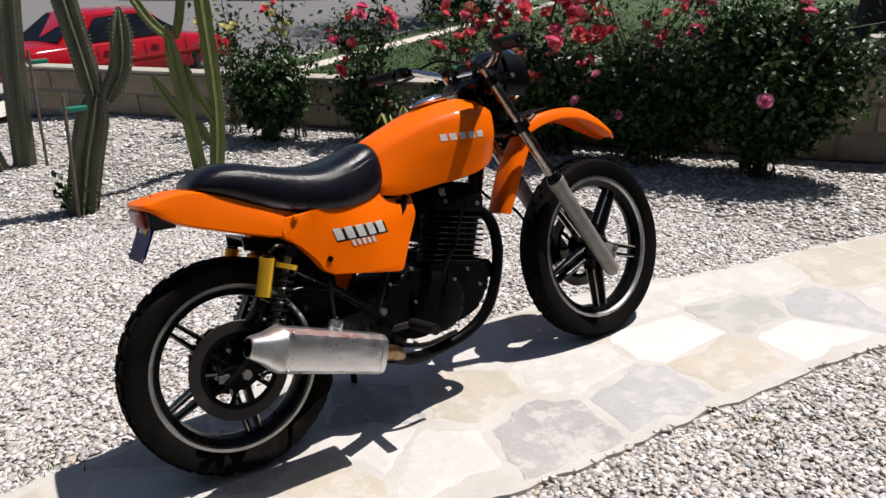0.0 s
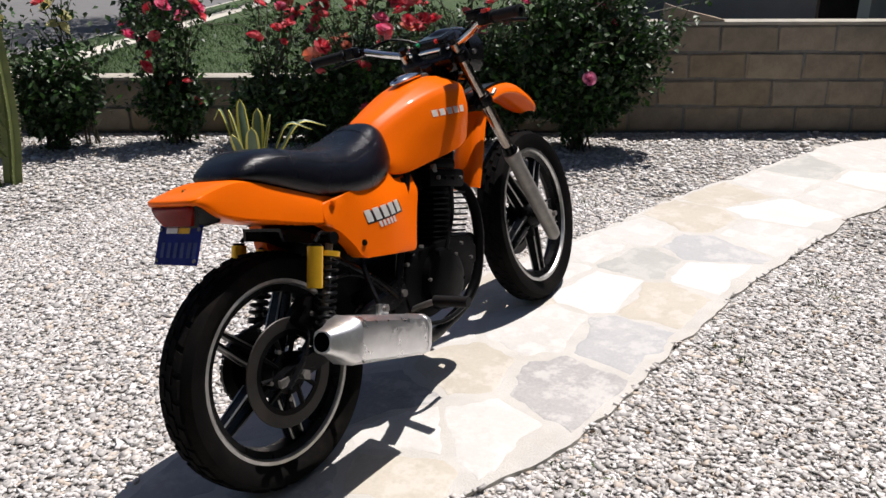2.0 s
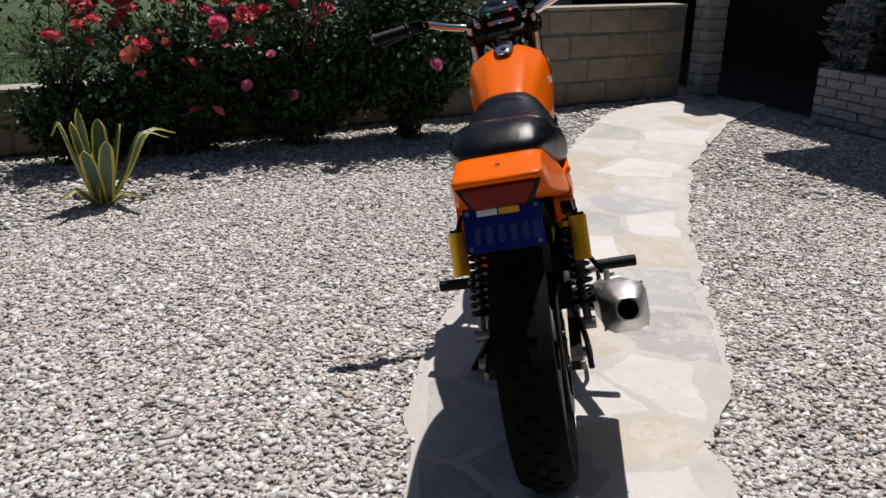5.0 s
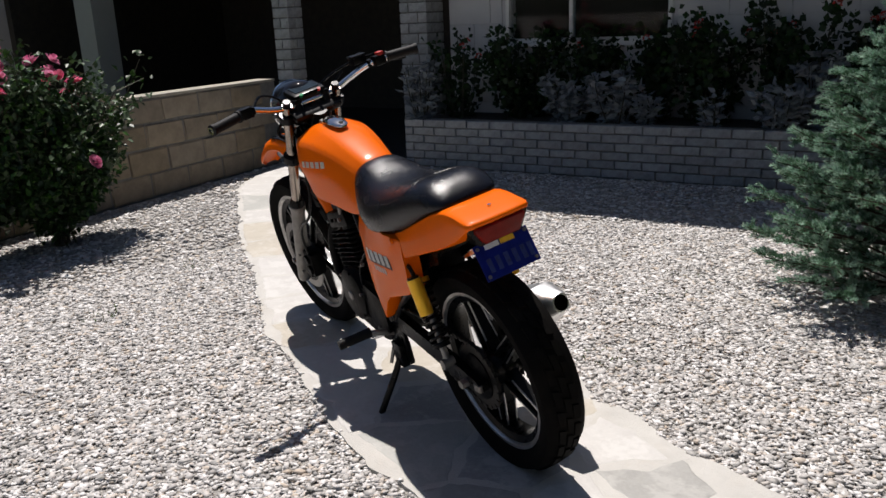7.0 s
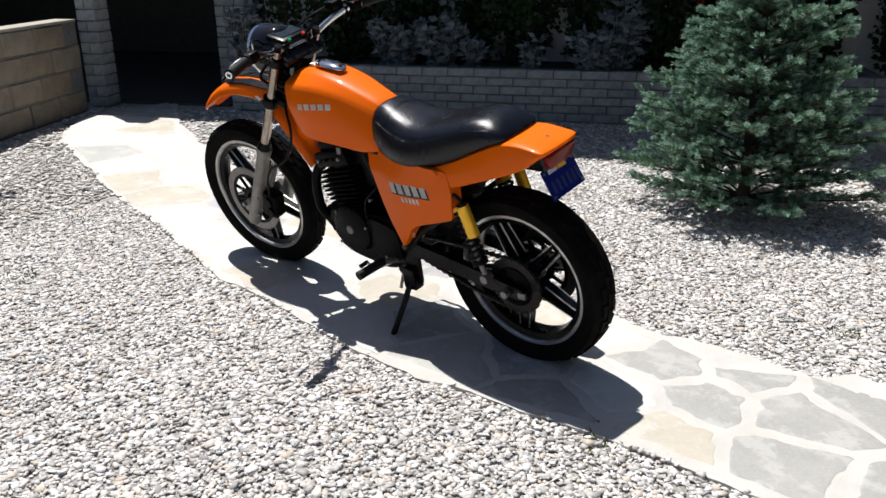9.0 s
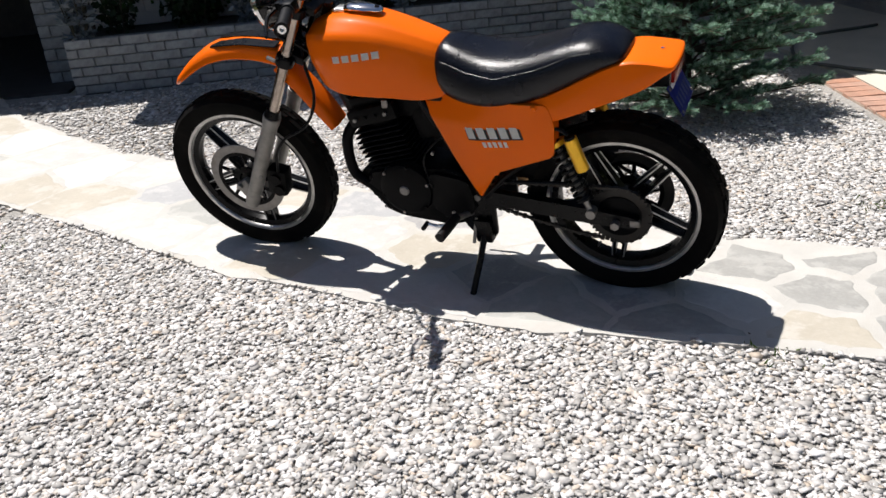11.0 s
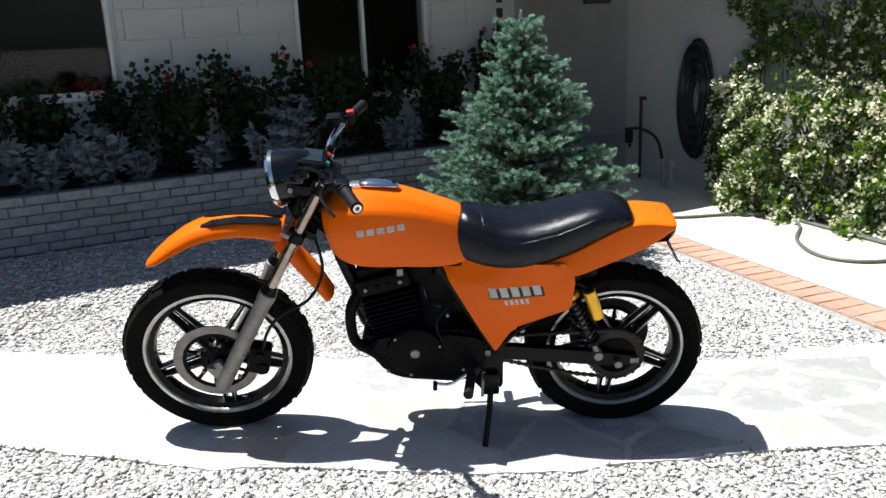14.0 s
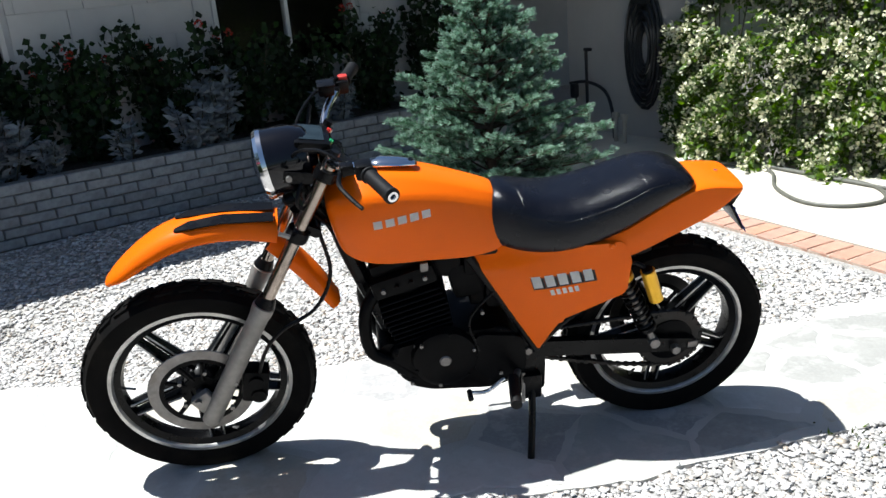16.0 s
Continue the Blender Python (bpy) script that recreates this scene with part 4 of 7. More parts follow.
tail.data.set_sharp_from_angle(angle=radians(40))
def lamp_ring(x, wide, low, top, drop=0.0):
    """A rounded trapezium, broad above and narrow below, across the tail at x."""
    x, low, top = x + 0.004, low - 0.021, top - 0.021
    return [(x + drop * (top - h), w, h) for w, h in rounded(((-wide, top), (wide, top), (wide * 1.02, top - 0.012), (wide * 0.72, low), (-wide * 0.72, low), (-wide * 1.02, top - 0.012)), 0.010, 3)]


lampbody = part("tail_lamp", loft(bmesh.new(), [lamp_ring(-0.085, 0.084, 0.752, 0.818, 0.12), lamp_ring(-0.150, 0.086, 0.756, 0.819, 0.12), lamp_ring(-0.152, 0.082, 0.760, 0.817, 0.12)]), black, bike, "tail lamp set under the cowl lip")
part("lamp_lens", loft(bmesh.new(), [lamp_ring(-0.150, 0.074, 0.763, 0.814, 0.12), lamp_ring(-0.160, 0.072, 0.764, 0.813, 0.12), lamp_ring(-0.164, 0.064, 0.768, 0.809, 0.12)]), lampred, lampbody, "dark red tail lamp lens")
for y in (-0.040, 0.040):
    part("lens_screw", cyl(bmesh.new(), (-0.149, y, 0.764), (-0.143, y, 0.764), 0.004, seg=8), steel, lampbody)
part("tail_bolt", cyl(bmesh.new(), (-0.110, -0.004, 0.815), (-0.110, -0.004, 0.8225), 0.0055, seg=8), chrome, tail)
PL = Matrix.Translation((-0.158, 0.002, 0.702)) @ Matrix.Rotation(radians(28), 4, "Y")      # its x points back
plate = part("licence_plate", cuboid(bmesh.new(), (0, 0, 0), (0.002, 0.162, 0.094), None, 0.0008, 1), plateblue, bike, "dark blue plate with faded marks", M=PL)
part("plate_holder", cuboid(bmesh.new(), (0.004, 0, 0.004), (0.004, 0.150, 0.080), None, 0.001), black, bike, M=PL)
part("plate_sticker", cuboid(bmesh.new(), (-0.0018, 0.030, 0.036), (0.001, 0.042, 0.016)), stickerwhite, plate, "white sticker", M=PL)
part("plate_sticker", cuboid(bmesh.new(), (-0.0018, -0.016, 0.036), (0.001, 0.042, 0.017)), stickeryellow, plate, "yellow sticker", M=PL)
for k, y in enumerate((0.055, 0.030, 0.005, -0.020, -0.045, -0.066)):
    part("plate_mark", cuboid(bmesh.new(), (-0.0016, y, -0.012), (0.0008, 0.013, 0.036), None), material("faded plate mark", (0.016, 0.034, 0.17), 0.5, vary=0.5, vscale=90) if k == 0 else bpy.data.materials["faded plate mark"], plate, M=PL)
for y in (0.071, -0.071):
    for z in (0.037, -0.037):
        part("plate_bolt", cyl(bmesh.new(), (-0.004, y, z), (0.0, y, z), 0.005, seg=8), steel, plate, M=PL)
part("plate_bracket", tube(bmesh.new(), [(-0.05, 0, 0.748), (-0.11, 0, 0.742), (-0.142, 0, 0.722)], 0.009, 8), black, bike)
bm = bmesh.new()                                            # inner mudguard under the cowl
loft(bm, [[(0.37 * math.cos(t), w, 0.312 + 0.368 * math.sin(t) + dz) for w, dz in ((-0.078, -0.035), (-0.072, 0), (0.072, 0), (0.078, -0.035), (0.068, -0.035), (0.064, -0.008), (-0.064, -0.008), (-0.068, -0.035))] for t in (radians(a) for a in range(36, 77, 8))])
part("rear_mudguard", bm, black, bike, "black inner mudguard")

# side covers
def ease(t):
    t = min(1.0, max(0.0, t))
    return t * t * (3 - 2 * t)


def flank(x, h):
    """How far the side covers stand out: pinched towards the tank and under the seat."""
    return 0.143 - 0.045 * ease((x - 0.40) / 0.21) * (0.55 + 0.45 * ease((h - 0.45) / 0.2)) - 0.026 * ease((h - 0.63) / 0.08) * ease((x - 0.26) / 0.2) - 0.010 * ease((h - 0.655) / 0.045) * ease((0.27 - x) / 0.07)


def side_cover(outline, side, bevel):
    """A shaped panel that follows the flank, with a turned-in edge."""
    bm = prism(bmesh.new(), outline, -0.05, 0.0, bevel, 3)
    for k in range(1, 16):
        bmesh.ops.bisect_plane(bm, geom=bm.verts[:] + bm.edges[:] + bm.faces[:], plane_co=(0.15 + 0.03 * k, 0, 0), plane_no=(1, 0, 0))
    for k in range(1, 11):
        bmesh.ops.bisect_plane(bm, geom=bm.verts[:] + bm.edges[:] + bm.faces[:], plane_co=(0, 0, 0.38 + 0.03 * k), plane_no=(0, 0, 1))
    for v in bm.verts:
        v.co.y = side * (v.co.y + flank(v.co.x, v.co.z))
    return bm


left = rounded(((0.606, 0.690), (0.430, 0.380), (0.366, 0.478), (0.178, 0.545), (0.168, 0.650), (0.188, 0.705), (0.30, 0.712), (0.47, 0.722)), 0.012)
cover = part("side_cover", side_cover(left, 1, 0.006), orange, bike, "orange pointed side cover", 30)
right = rounded(((0.188, 0.705), (0.30, 0.712), (0.47, 0.720), (0.634, 0.688), (0.624, 0.620), (0.542, 0.468), (0.292, 0.524), (0.268, 0.570), (0.222, 0.625), (0.178, 0.650)), 0.016)
rcover = part("side_cover", side_cover(right, -1, 0.007), orange, bike, "orange side cover with two black fixings", 30)
for x, h in ((0.580, 0.674), (0.304, 0.566)):
    part("cover_fixing", cyl(bmesh.new(), (x, -flank(x, h) - 0.005, h), (x, -flank(x, h) + 0.005, h), 0.0085, seg=10), black, rcover)
for s in (1, -1):
    part("cover_clip", cyl(bmesh.new(), (0.225, s * 0.139, 0.700), (0.225, s * 0.146, 0.700), 0.010, 0.006, seg=10), orange, rcover if s < 0 else cover)


def badge(target_obs, side, x0, h0, wide, tall, n, mat, lean, names, gap=0.2, lift=0.0012, drop=(0, 0)):
    """A row of n plain slabs that follow the panel under them."""
    from mathutils.bvhtree import BVHTree
    trees = [BVHTree.FromPolygons([v.co[:] for v in o.data.vertices], [p.vertices[:] for p in o.data.polygons]) for o in target_obs]
    cell = wide / n
    for k in range(n):
        bm = bmesh.new()
        grid = []
        for i in range(4):
            row = []
            for j in range(3):
                u, v = (k + gap / 2 + (1 - gap) * i / 3) * cell, tall * j / 2
                x = x0 - side * (u + lean * v) + drop[0]
                h = h0 + v + drop[1] + 0.06 * u * (1 if side > 0 else -1)
                hits = [t.ray_cast(Vector((x, side * 0.4, h)), Vector((0, -side, 0))) for t in trees]
                hits = [q[0] for q in hits if q[0] is not None]
                w = max((side * q.y for q in hits), default=0.14)
                row.append(bm.verts.new((x, side * (w + lift), h)))
            grid.append(row)
        for a, b in zip(grid, grid[1:]):
            for j in range(2):
                bm.faces.new((a[j], a[j + 1], b[j + 1], b[j]))
        bmesh.ops.solidify(bm, geom=bm.faces[:], thickness=0.0006)
        part(names, bm, mat, target_obs[0], smooth=False)


badge([tank], 1, 0.862, 0.826, 0.160, 0.021, 5, dullwhite, -0.05, "tank_badge_bar", 0.28)
badge([tank], -1, 0.738, 0.830, 0.158, 0.021, 5, dullwhite, -0.05, "tank_badge_bar", 0.28)
for obs, side, x0, h0 in (([cover], 1, 0.446, 0.592), ([rcover], -1, 0.330, 0.612)):
    badge(obs, side, x0, h0, 0.178, 0.036, 5, filmblack, -0.26, "side_badge_shadow", 0.02, 0.0008, (-0.004 * side, -0.005))
    badge(obs, side, x0, h0, 0.178, 0.036, 5, dullwhite, -0.26, "side_badge_bar", 0.30, 0.0018)
    badge(obs, side, x0 - side * 0.05, h0 - 0.026, 0.085, 0.018, 5, dullwhite, -0.3, "side_badge_small_bar", 0.35, 0.0018)

# frame
def pipe(name, pts, r, mat=black, parent=None, label="", M=None, seg=10, curve=True):
    return part(name, tube(bmesh.new(), pts, r, seg, 6, None, curve), mat, bike if parent is None else parent, label, M=M)


pipe("down_tube", [(0.965, 0, 0.86), (0.942, 0, 0.72), (0.885, 0, 0.54), (0.845, 0, 0.42)], 0.026)
pipe("head_tube", [(0.920, 0, 0.985), (1.000, 0, 0.850)], 0.030, curve=False)
pipe("top_tube", [(0.94, 0, 0.90), (0.70, 0, 0.80), (0.50, 0, 0.70)], 0.024)
for s in (1, -1):
    pipe("seat_rail", [(0.60, s * 0.075, 0.70), (0.30, s * 0.082, 0.672), (0.12, s * 0.080, 0.680)], 0.014)
    pipe("cover_frame", [(0.610, s * 0.082, 0.685), (0.520, s * 0.098, 0.530), (0.432, s * 0.108, 0.360)], 0.0125)
    pipe("cover_frame", [(0.432, s * 0.108, 0.362), (0.340, s * 0.108, 0.455), (0.165, s * 0.115, 0.585)], 0.010)
    bm = prism(bmesh.new(), rounded(((0.505, 0.420), (0.400, 0.400), (0.405, 0.215), (0.470, 0.195), (0.520, 0.260)), 0.015), s * 0.098, s * 0.112, 0.003)
    part("foot_bracket", bm, black, bike)
    part("pivot_bolt", cyl(bmesh.new(), (0.455, s * 0.108, 0.364), (0.455, s * 0.122, 0.364), 0.012, seg=6), steel, bike)
part("air_box", cuboid(bmesh.new(), (0.40, 0, 0.600), (0.34, 0.165, 0.200), None, 0.025), blackm, bike)
part("battery_tray", cuboid(bmesh.new(), (0.29, 0, 0.47), (0.12, 0.12, 0.12), None, 0.015), blackm, bike)

# engine
engine = part("engine", prism(bmesh.new(), rounded(((0.86, 0.420), (0.83, 0.305), (0.75, 0.266), (0.56, 0.246), (0.475, 0.275), (0.455, 0.400), (0.520, 0.460), (0.70, 0.455)), 0.035, 4), -0.115, 0.115, 0.018, 3), blackm, bike, "black air-cooled single-cylinder engine")
TILT = Matrix.Translation((0.745, 0, 0.43)) @ Matrix.Rotation(radians(14), 4, "Y")
for k in range(9):
    g = 0.096 - 0.002 * abs(k - 5)
    part("cooling_fin", cuboid(bmesh.new(), (0, 0, 0.018 + 0.0175 * k), (2 * g, 2 * g + 0.02, 0.006), None, 0.0025, 1), blackm, engine, M=TILT)
part("cylinder", cyl(bmesh.new(), (0, 0, 0), (0, 0, 0.19), 0.078, seg=24), blackm, engine, M=TILT)
part("cylinder_head", cuboid(bmesh.new(), (0, 0, 0.205), (0.185, 0.190, 0.060), None, 0.014), blackm, engine, M=TILT)
part("rocker_cover", cuboid(bmesh.new(), (0.0, 0, 0.250), (0.160, 0.140, 0.040), None, 0.014), blackm, engine, M=TILT)
for s in (1, -1):
    for k in range(4):
        part("head_bolt", cyl(bmesh.new(), (-0.06 + 0.04 * k, s * 0.098, 0.205), (-0.06 + 0.04 * k, s * 0.106, 0.205), 0.007, seg=6), steel if k % 3 == 0 else blackm, engine, M=TILT)
    lathe_m = axle(0.700, 0.385) if s > 0 else axle(0.640, 0.345)
    bm = lathe(bmesh.new(), [(0.002, s * 0.146), (0.075, s * 0.146), (0.092, s * 0.138), (0.098, s * 0.110), (0.002, s * 0.110)], lathe_m, 36)
    part("generator_cover" if s > 0 else "clutch_cover", bm, blackm, engine)
    for k in range(6):
        t = 2 * math.pi * k / 6 + 0.3
        p = lathe_m @ Vector((0.088 * math.cos(t), 0.088 * math.sin(t), s * 0.135))
        part("cover_bolt", cyl(bmesh.new(), p, p + Vector((0, s * 0.010, 0)), 0.0055, seg=6), steel if k % 2 else blackm, engine)
part("inspection_cap", lathe(bmesh.new(), [(0.001, 0.150), (0.015, 0.150), (0.019, 0.144), (0.001, 0.144)], axle(0.700, 0.387), 20), steel, engine, "round steel inspection cap")
part("front_sprocket_cover", prism(bmesh.new(), rounded(((0.61, 0.455), (0.47, 0.43), (0.46, 0.31), (0.56, 0.27), (0.62, 0.33)), 0.03, 4), 0.10, 0.132, 0.008), blackm, engine)
part("starter_motor", cyl(bmesh.new(), (0.855, -0.09, 0.395), (0.855, 0.09, 0.395), 0.034, seg=20), blackm, engine)
part("inlet_manifold", cuboid(bmesh.new(), (0.615, 0, 0.595), (0.10, 0.13, 0.115), Matrix.Rotation(radians(10), 4, "Y"), 0.022), blackm, engine)
part("coil_cover", cuboid(bmesh.new(), (0.56, 0, 0.650), (0.13, 0.15, 0.07), None, 0.015), blackm, engine)
part("ignition_coil", cuboid(bmesh.new(), (0.672, 0, 0.655), (0.085, 0.120, 0.085), None, 0.012), blackm, engine)
part("carburettor", cyl(bmesh.new(), (0.62, 0, 0.585), (0.52, 0, 0.60), 0.036, seg=18), blackm, engine)
part("carburettor_bowl", cuboid(bmesh.new(), (0.575, 0, 0.530), (0.07, 0.10, 0.06), None, 0.012), blackm, engine)
part("engine_stay", cuboid(bmesh.new(), (0.735, 0.090, 0.672), (0.022, 0.010, 0.028), None, 0.003), steel, engine, "bare metal engine stay")
part("engine_stay", cuboid(bmesh.new(), (0.735, -0.090, 0.672), (0.022, 0.010, 0.028), None, 0.003), steel, engine)
for k, (x, w, h) in enumerate(((0.60, 0.118, 0.43), (0.54, 0.132, 0.31), (0.585, 0.118, 0.52), (0.80, 0.116, 0.30), (0.78, 0.116, 0.43), (0.49, -0.118, 0.44), (0.57, -0.118, 0.47), (0.77, -0.118, 0.42), (0.545, -0.118, 0.24), (0.81, -0.118, 0.36))):
    s = math.copysign(1, w)
    part("case_bolt", cyl(bmesh.new(), (x, w - s * 0.006, h), (x, w + s * 0.006, h), 0.006, seg=6), steel, engine)
pipe("oil_line", [(0.60, -0.12, 0.27), (0.66, -0.135, 0.42), (0.74, -0.125, 0.52), (0.79, -0.105, 0.60)], 0.006, blackm, engine)
pipe("cable", [(0.52, 0.10, 0.60), (0.62, 0.115, 0.50), (0.60, 0.135, 0.40)], 0.004, black, engine)
pipe("shift_lever", [(0.530, 0.130, 0.285), (0.585, 0.150, 0.262), (0.640, 0.155, 0.268)], 0.006, alu, engine, "bare metal gear lever")
pipe("shift_toe_peg", [(0.638, 0.148, 0.268), (0.638, 0.185, 0.268)], 0.008, rubgrip, engine)
pipe("brake_pedal", [(0.47, -0.135, 0.26), (0.55, -0.175, 0.245), (0.66, -0.180, 0.255)], 0.007, black)

# exhaust
for s in (1, -1):
    lift = 0.088 if s > 0 else 0.0
    pipe("header_pipe", [(0.815, s * 0.052, 0.600), (0.875, s * 0.068, 0.588), (0.912, s * 0.085, 0.530), (0.908, s * 0.096, 0.420), (0.850, s * 0.100, 0.285 + lift), (0.765, s * 0.096, 0.216 + lift),
                        (0.64, s * 0.075 - 0.02, 0.188 + lift), (0.52, -0.10 + s * 0.03, 0.200 + lift / 2), (0.44, -0.165, 0.236)], 0.0185, blackm, None, "matt black header pipe", seg=14)
MU0, MU1 = Vector((0.375, -0.205, 0.276)), Vector((0.080, -0.224, 0.382))
MF = axis_frame(MU0, MU1)
oval = [(0.056, 0.030), (0.050, 0.048), (0.028, 0.060), (-0.028, 0.060), (-0.050, 0.048), (-0.056, 0.030), (-0.056, -0.030), (-0.050, -0.048), (-0.028, -0.060), (0.028, -0.060), (0.050, -0.048), (0.056, -0.030)]
length = (MU1 - MU0).length
muffler = part("muffler", loft(bmesh.new(), [[MF @ Vector((a * k, b * k, z)) for a, b in oval] for z, k in ((0.0, 0.84), (0.004, 0.93), (0.02, 0.95), (0.022, 0.93), (length - 0.03, 1.0), (length, 1.0))]), alu, bike, "scuffed aluminium muffler with a faceted can", 25)
part("muffler_tip", loft(bmesh.new(), [[MF @ Vector((a * k, b * (k * 0.9 + 0.1 * (k > 0.9)) + dz, z)) for a, b in oval] for z, k, dz in ((length - 0.001, 1.02, 0), (length + 0.008, 1.01, 0), (length + 0.045, 0.74, 0), (length + 0.082, 0.52, 0), (length + 0.086, 0.47, 0))]), alucone, muffler, "blasted aluminium cone tip", 40)
# closed disc on the tip, its black painted in place of a hollow
part("muffler_mouth", loft(bmesh.new(), [[MF @ Vector((r * math.cos(t), r * math.sin(t), z)) for t in (2 * math.pi * k / 20 for k in range(20))] for z, r in ((length + 0.085, 0.024), (length + 0.0875, 0.024), (length + 0.0875, 0.0235), (length + 0.0872, 0.023))]), soot, muffler, "dark open muffler mouth")
for k, (a, b) in enumerate(((0.045, 0.045), (-0.045, 0.045), (0.045, -0.045), (-0.045, -0.045))):
    p = MF @ Vector((a * 1.12, b * 1.12, length - 0.012))
    part("rivet", cuboid(bmesh.new(), p, (0.007, 0.007, 0.007), None, 0.002, 1), steel, muffler)
part("muffler_bracket", cuboid(bmesh.new(), (0.262, -0.198, 0.390), (0.040, 0.016, 0.034), Matrix.Rotation(radians(20), 4, "Y"), 0.006), alu, muffler)
part("bracket_bolt", cyl(bmesh.new(), (0.262, -0.218, 0.394), (0.262, -0.203, 0.394), 0.008, seg=8), steel, muffler)
pipe("muffler_strap", [(0.265, -0.19, 0.40), (0.29, -0.14, 0.48), (0.32, -0.10, 0.60)], 0.007, black, muffler)
pipe("collector", [(0.465, -0.150, 0.232), (0.425, -0.180, 0.258), (0.377, -0.205, 0.275)], 0.024, bronze, None, "heat-tinted collector pipe", seg=14)

# swing arm, chain, shocks
for s in (1, -1):
    bm = loft(bmesh.new(), [[(x, s * 0.100 + dw * 0.014, h + dh * t) for dw, dh in ((-1, -1), (1, -1), (1, 1), (-1, 1))] for x, h, t in ((0.47, 0.364, 0.022), (0.44, 0.364, 0.026), (0.10, 0.326, 0.026), (-0.035, 0.312, 0.020), (-0.055, 0.312, 0.012))])
    arm = part("swing_arm", bm, black, bike)
    part("axle_nut", cyl(bmesh.new(), (0.012, s * 0.112, 0.310), (0.012, s * 0.136, 0.310), 0.014, seg=6), steel, arm)
    part("chain_adjuster", cuboid(bmesh.new(), (-0.045, s * 0.112, 0.312), (0.03, 0.012, 0.022), None, 0.003), steel, arm)
    w0, w1 = (0.104, 0.125) if s > 0 else (0.128, 0.136)     # the right one stands clear of the exhaust
    top, low = Vector((0.196, s * w0, 0.612)), Vector((0.082, s * w1, 0.350))
    shock = part("shock_absorber", cyl(bmesh.new(), top, low, 0.010, seg=12), steel, bike, "shock absorber with gold reservoir")
    d = low - top
    F = axis_frame(top, low)
    n, turns = 150, 9.5
    line = [F @ Vector((0.024 * math.cos(2 * math.pi * turns * k / n), 0.024 * math.sin(2 * math.pi * turns * k / n), 0.045 + (d.length - 0.10) * k / n)) for k in range(n + 1)]
    part("spring", tube(bmesh.new(), line, 0.0052, 6, curve=False), black, shock, "black coil spring")
    for z, r in ((0.035, 0.030), (d.length - 0.062, 0.027)):
        part("spring_collar", cyl(bmesh.new(), F @ Vector((0, 0, z)), F @ Vector((0, 0, z + 0.014)), r, seg=20), gold if z < 0.1 else black, shock)
    part("shock_mount", cyl(bmesh.new(), top + Vector((0, -0.018, 0)), top + Vector((0, 0.018, 0)), 0.017, seg=16), black, shock)
    part("shock_mount", cyl(bmesh.new(), low + Vector((0, -0.018, 0)), low + Vector((0, 0.018, 0)), 0.015, seg=16), steel, shock)
    part("reservoir", cyl(bmesh.new(), (0.124, s * 0.146, 0.612), (0.092, s * 0.146, 0.512), 0.0205, seg=20), gold, shock, "gold shock reservoir")
    part("reservoir_cap", cyl(bmesh.new(), (0.126, s * 0.146, 0.618), (0.124, s * 0.146, 0.611), 0.016, seg=16), black, shock)
    pipe("reservoir_hose", [(0.13, s * 0.14, 0.62), (0.16, s * 0.135, 0.635), (0.19, s * 0.13, 0.625)], 0.006, black, shock)
bm = lathe(bmesh.new(), [(0.062, 0.068), (0.094, 0.068), (0.094, 0.076), (0.062, 0.076)], axle(0.012, 0.310), 44)
sprocket = part("rear_sprocket", bm, darksteel, bike, "dark oily rear sprocket")
for k in range(44):
    t = 2 * math.pi * k / 44
    p = axle(0.012, 0.310) @ Vector((0.097 * math.cos(t), 0.097 * math.sin(t), 0.072))
    part("tooth", cuboid(bmesh.new(), p, (0.007, 0.007, 0.007), Matrix.Rotation(t, 4, "Y")), darksteel, sprocket, smooth=False)
bm = lathe(bmesh.new(), [(0.02, 0.066), (0.070, 0.068), (0.070, 0.080), (0.045, 0.088), (0.02, 0.090)], axle(0.012, 0.310), 32)
part("sprocket_carrier", bm, blackm, sprocket)
chain_bm = bmesh.new()
path = [Vector((0.500 + 0.036 * math.sin(a), 0.072, 0.362 + 0.036 * math.cos(a))) for a in (math.pi * k / 8 for k in range(9))]
path += [Vector((0.42, 0.072, 0.306)), Vector((0.30, 0.072, 0.272)), Vector((0.16, 0.072, 0.236)), Vector((0.06, 0.072, 0.220))]
path += [Vector((0.012 - 0.097 * math.sin(a), 0.072, 0.310 - 0.097 * math.cos(a))) for a in (math.pi * k / 10 for k in range(11))]
path += [Vector((0.10, 0.072, 0.408)), Vector((0.30, 0.072, 0.404)), Vector((0.46, 0.072, 0.400))]
links = 0
for a, b in zip(path, path[1:] + path[:1]):
    n = max(1, int((b - a).length / 0.0125))
    for k in range(n):
        p, d = a.lerp(b, (k + 0.5) / n), (b - a).normalized()
        rot = Matrix(((d.x, 0, -d.z, 0), (0, 1, 0, 0), (d.z, 0, d.x, 0), (0, 0, 0, 1)))
        cuboid(chain_bm, p, (0.0125, 0.014 if links % 2 else 0.010, 0.0115 if links % 2 else 0.008), rot)
        links += 1
part("drive_chain", chain_bm, darksteel, bike, "grimy steel drive chain", smooth=False)
pipe("chain_guard", [(0.10, 0.088, 0.424), (0.28, 0.092, 0.420), (0.42, 0.092, 0.410)], 0.006, black)

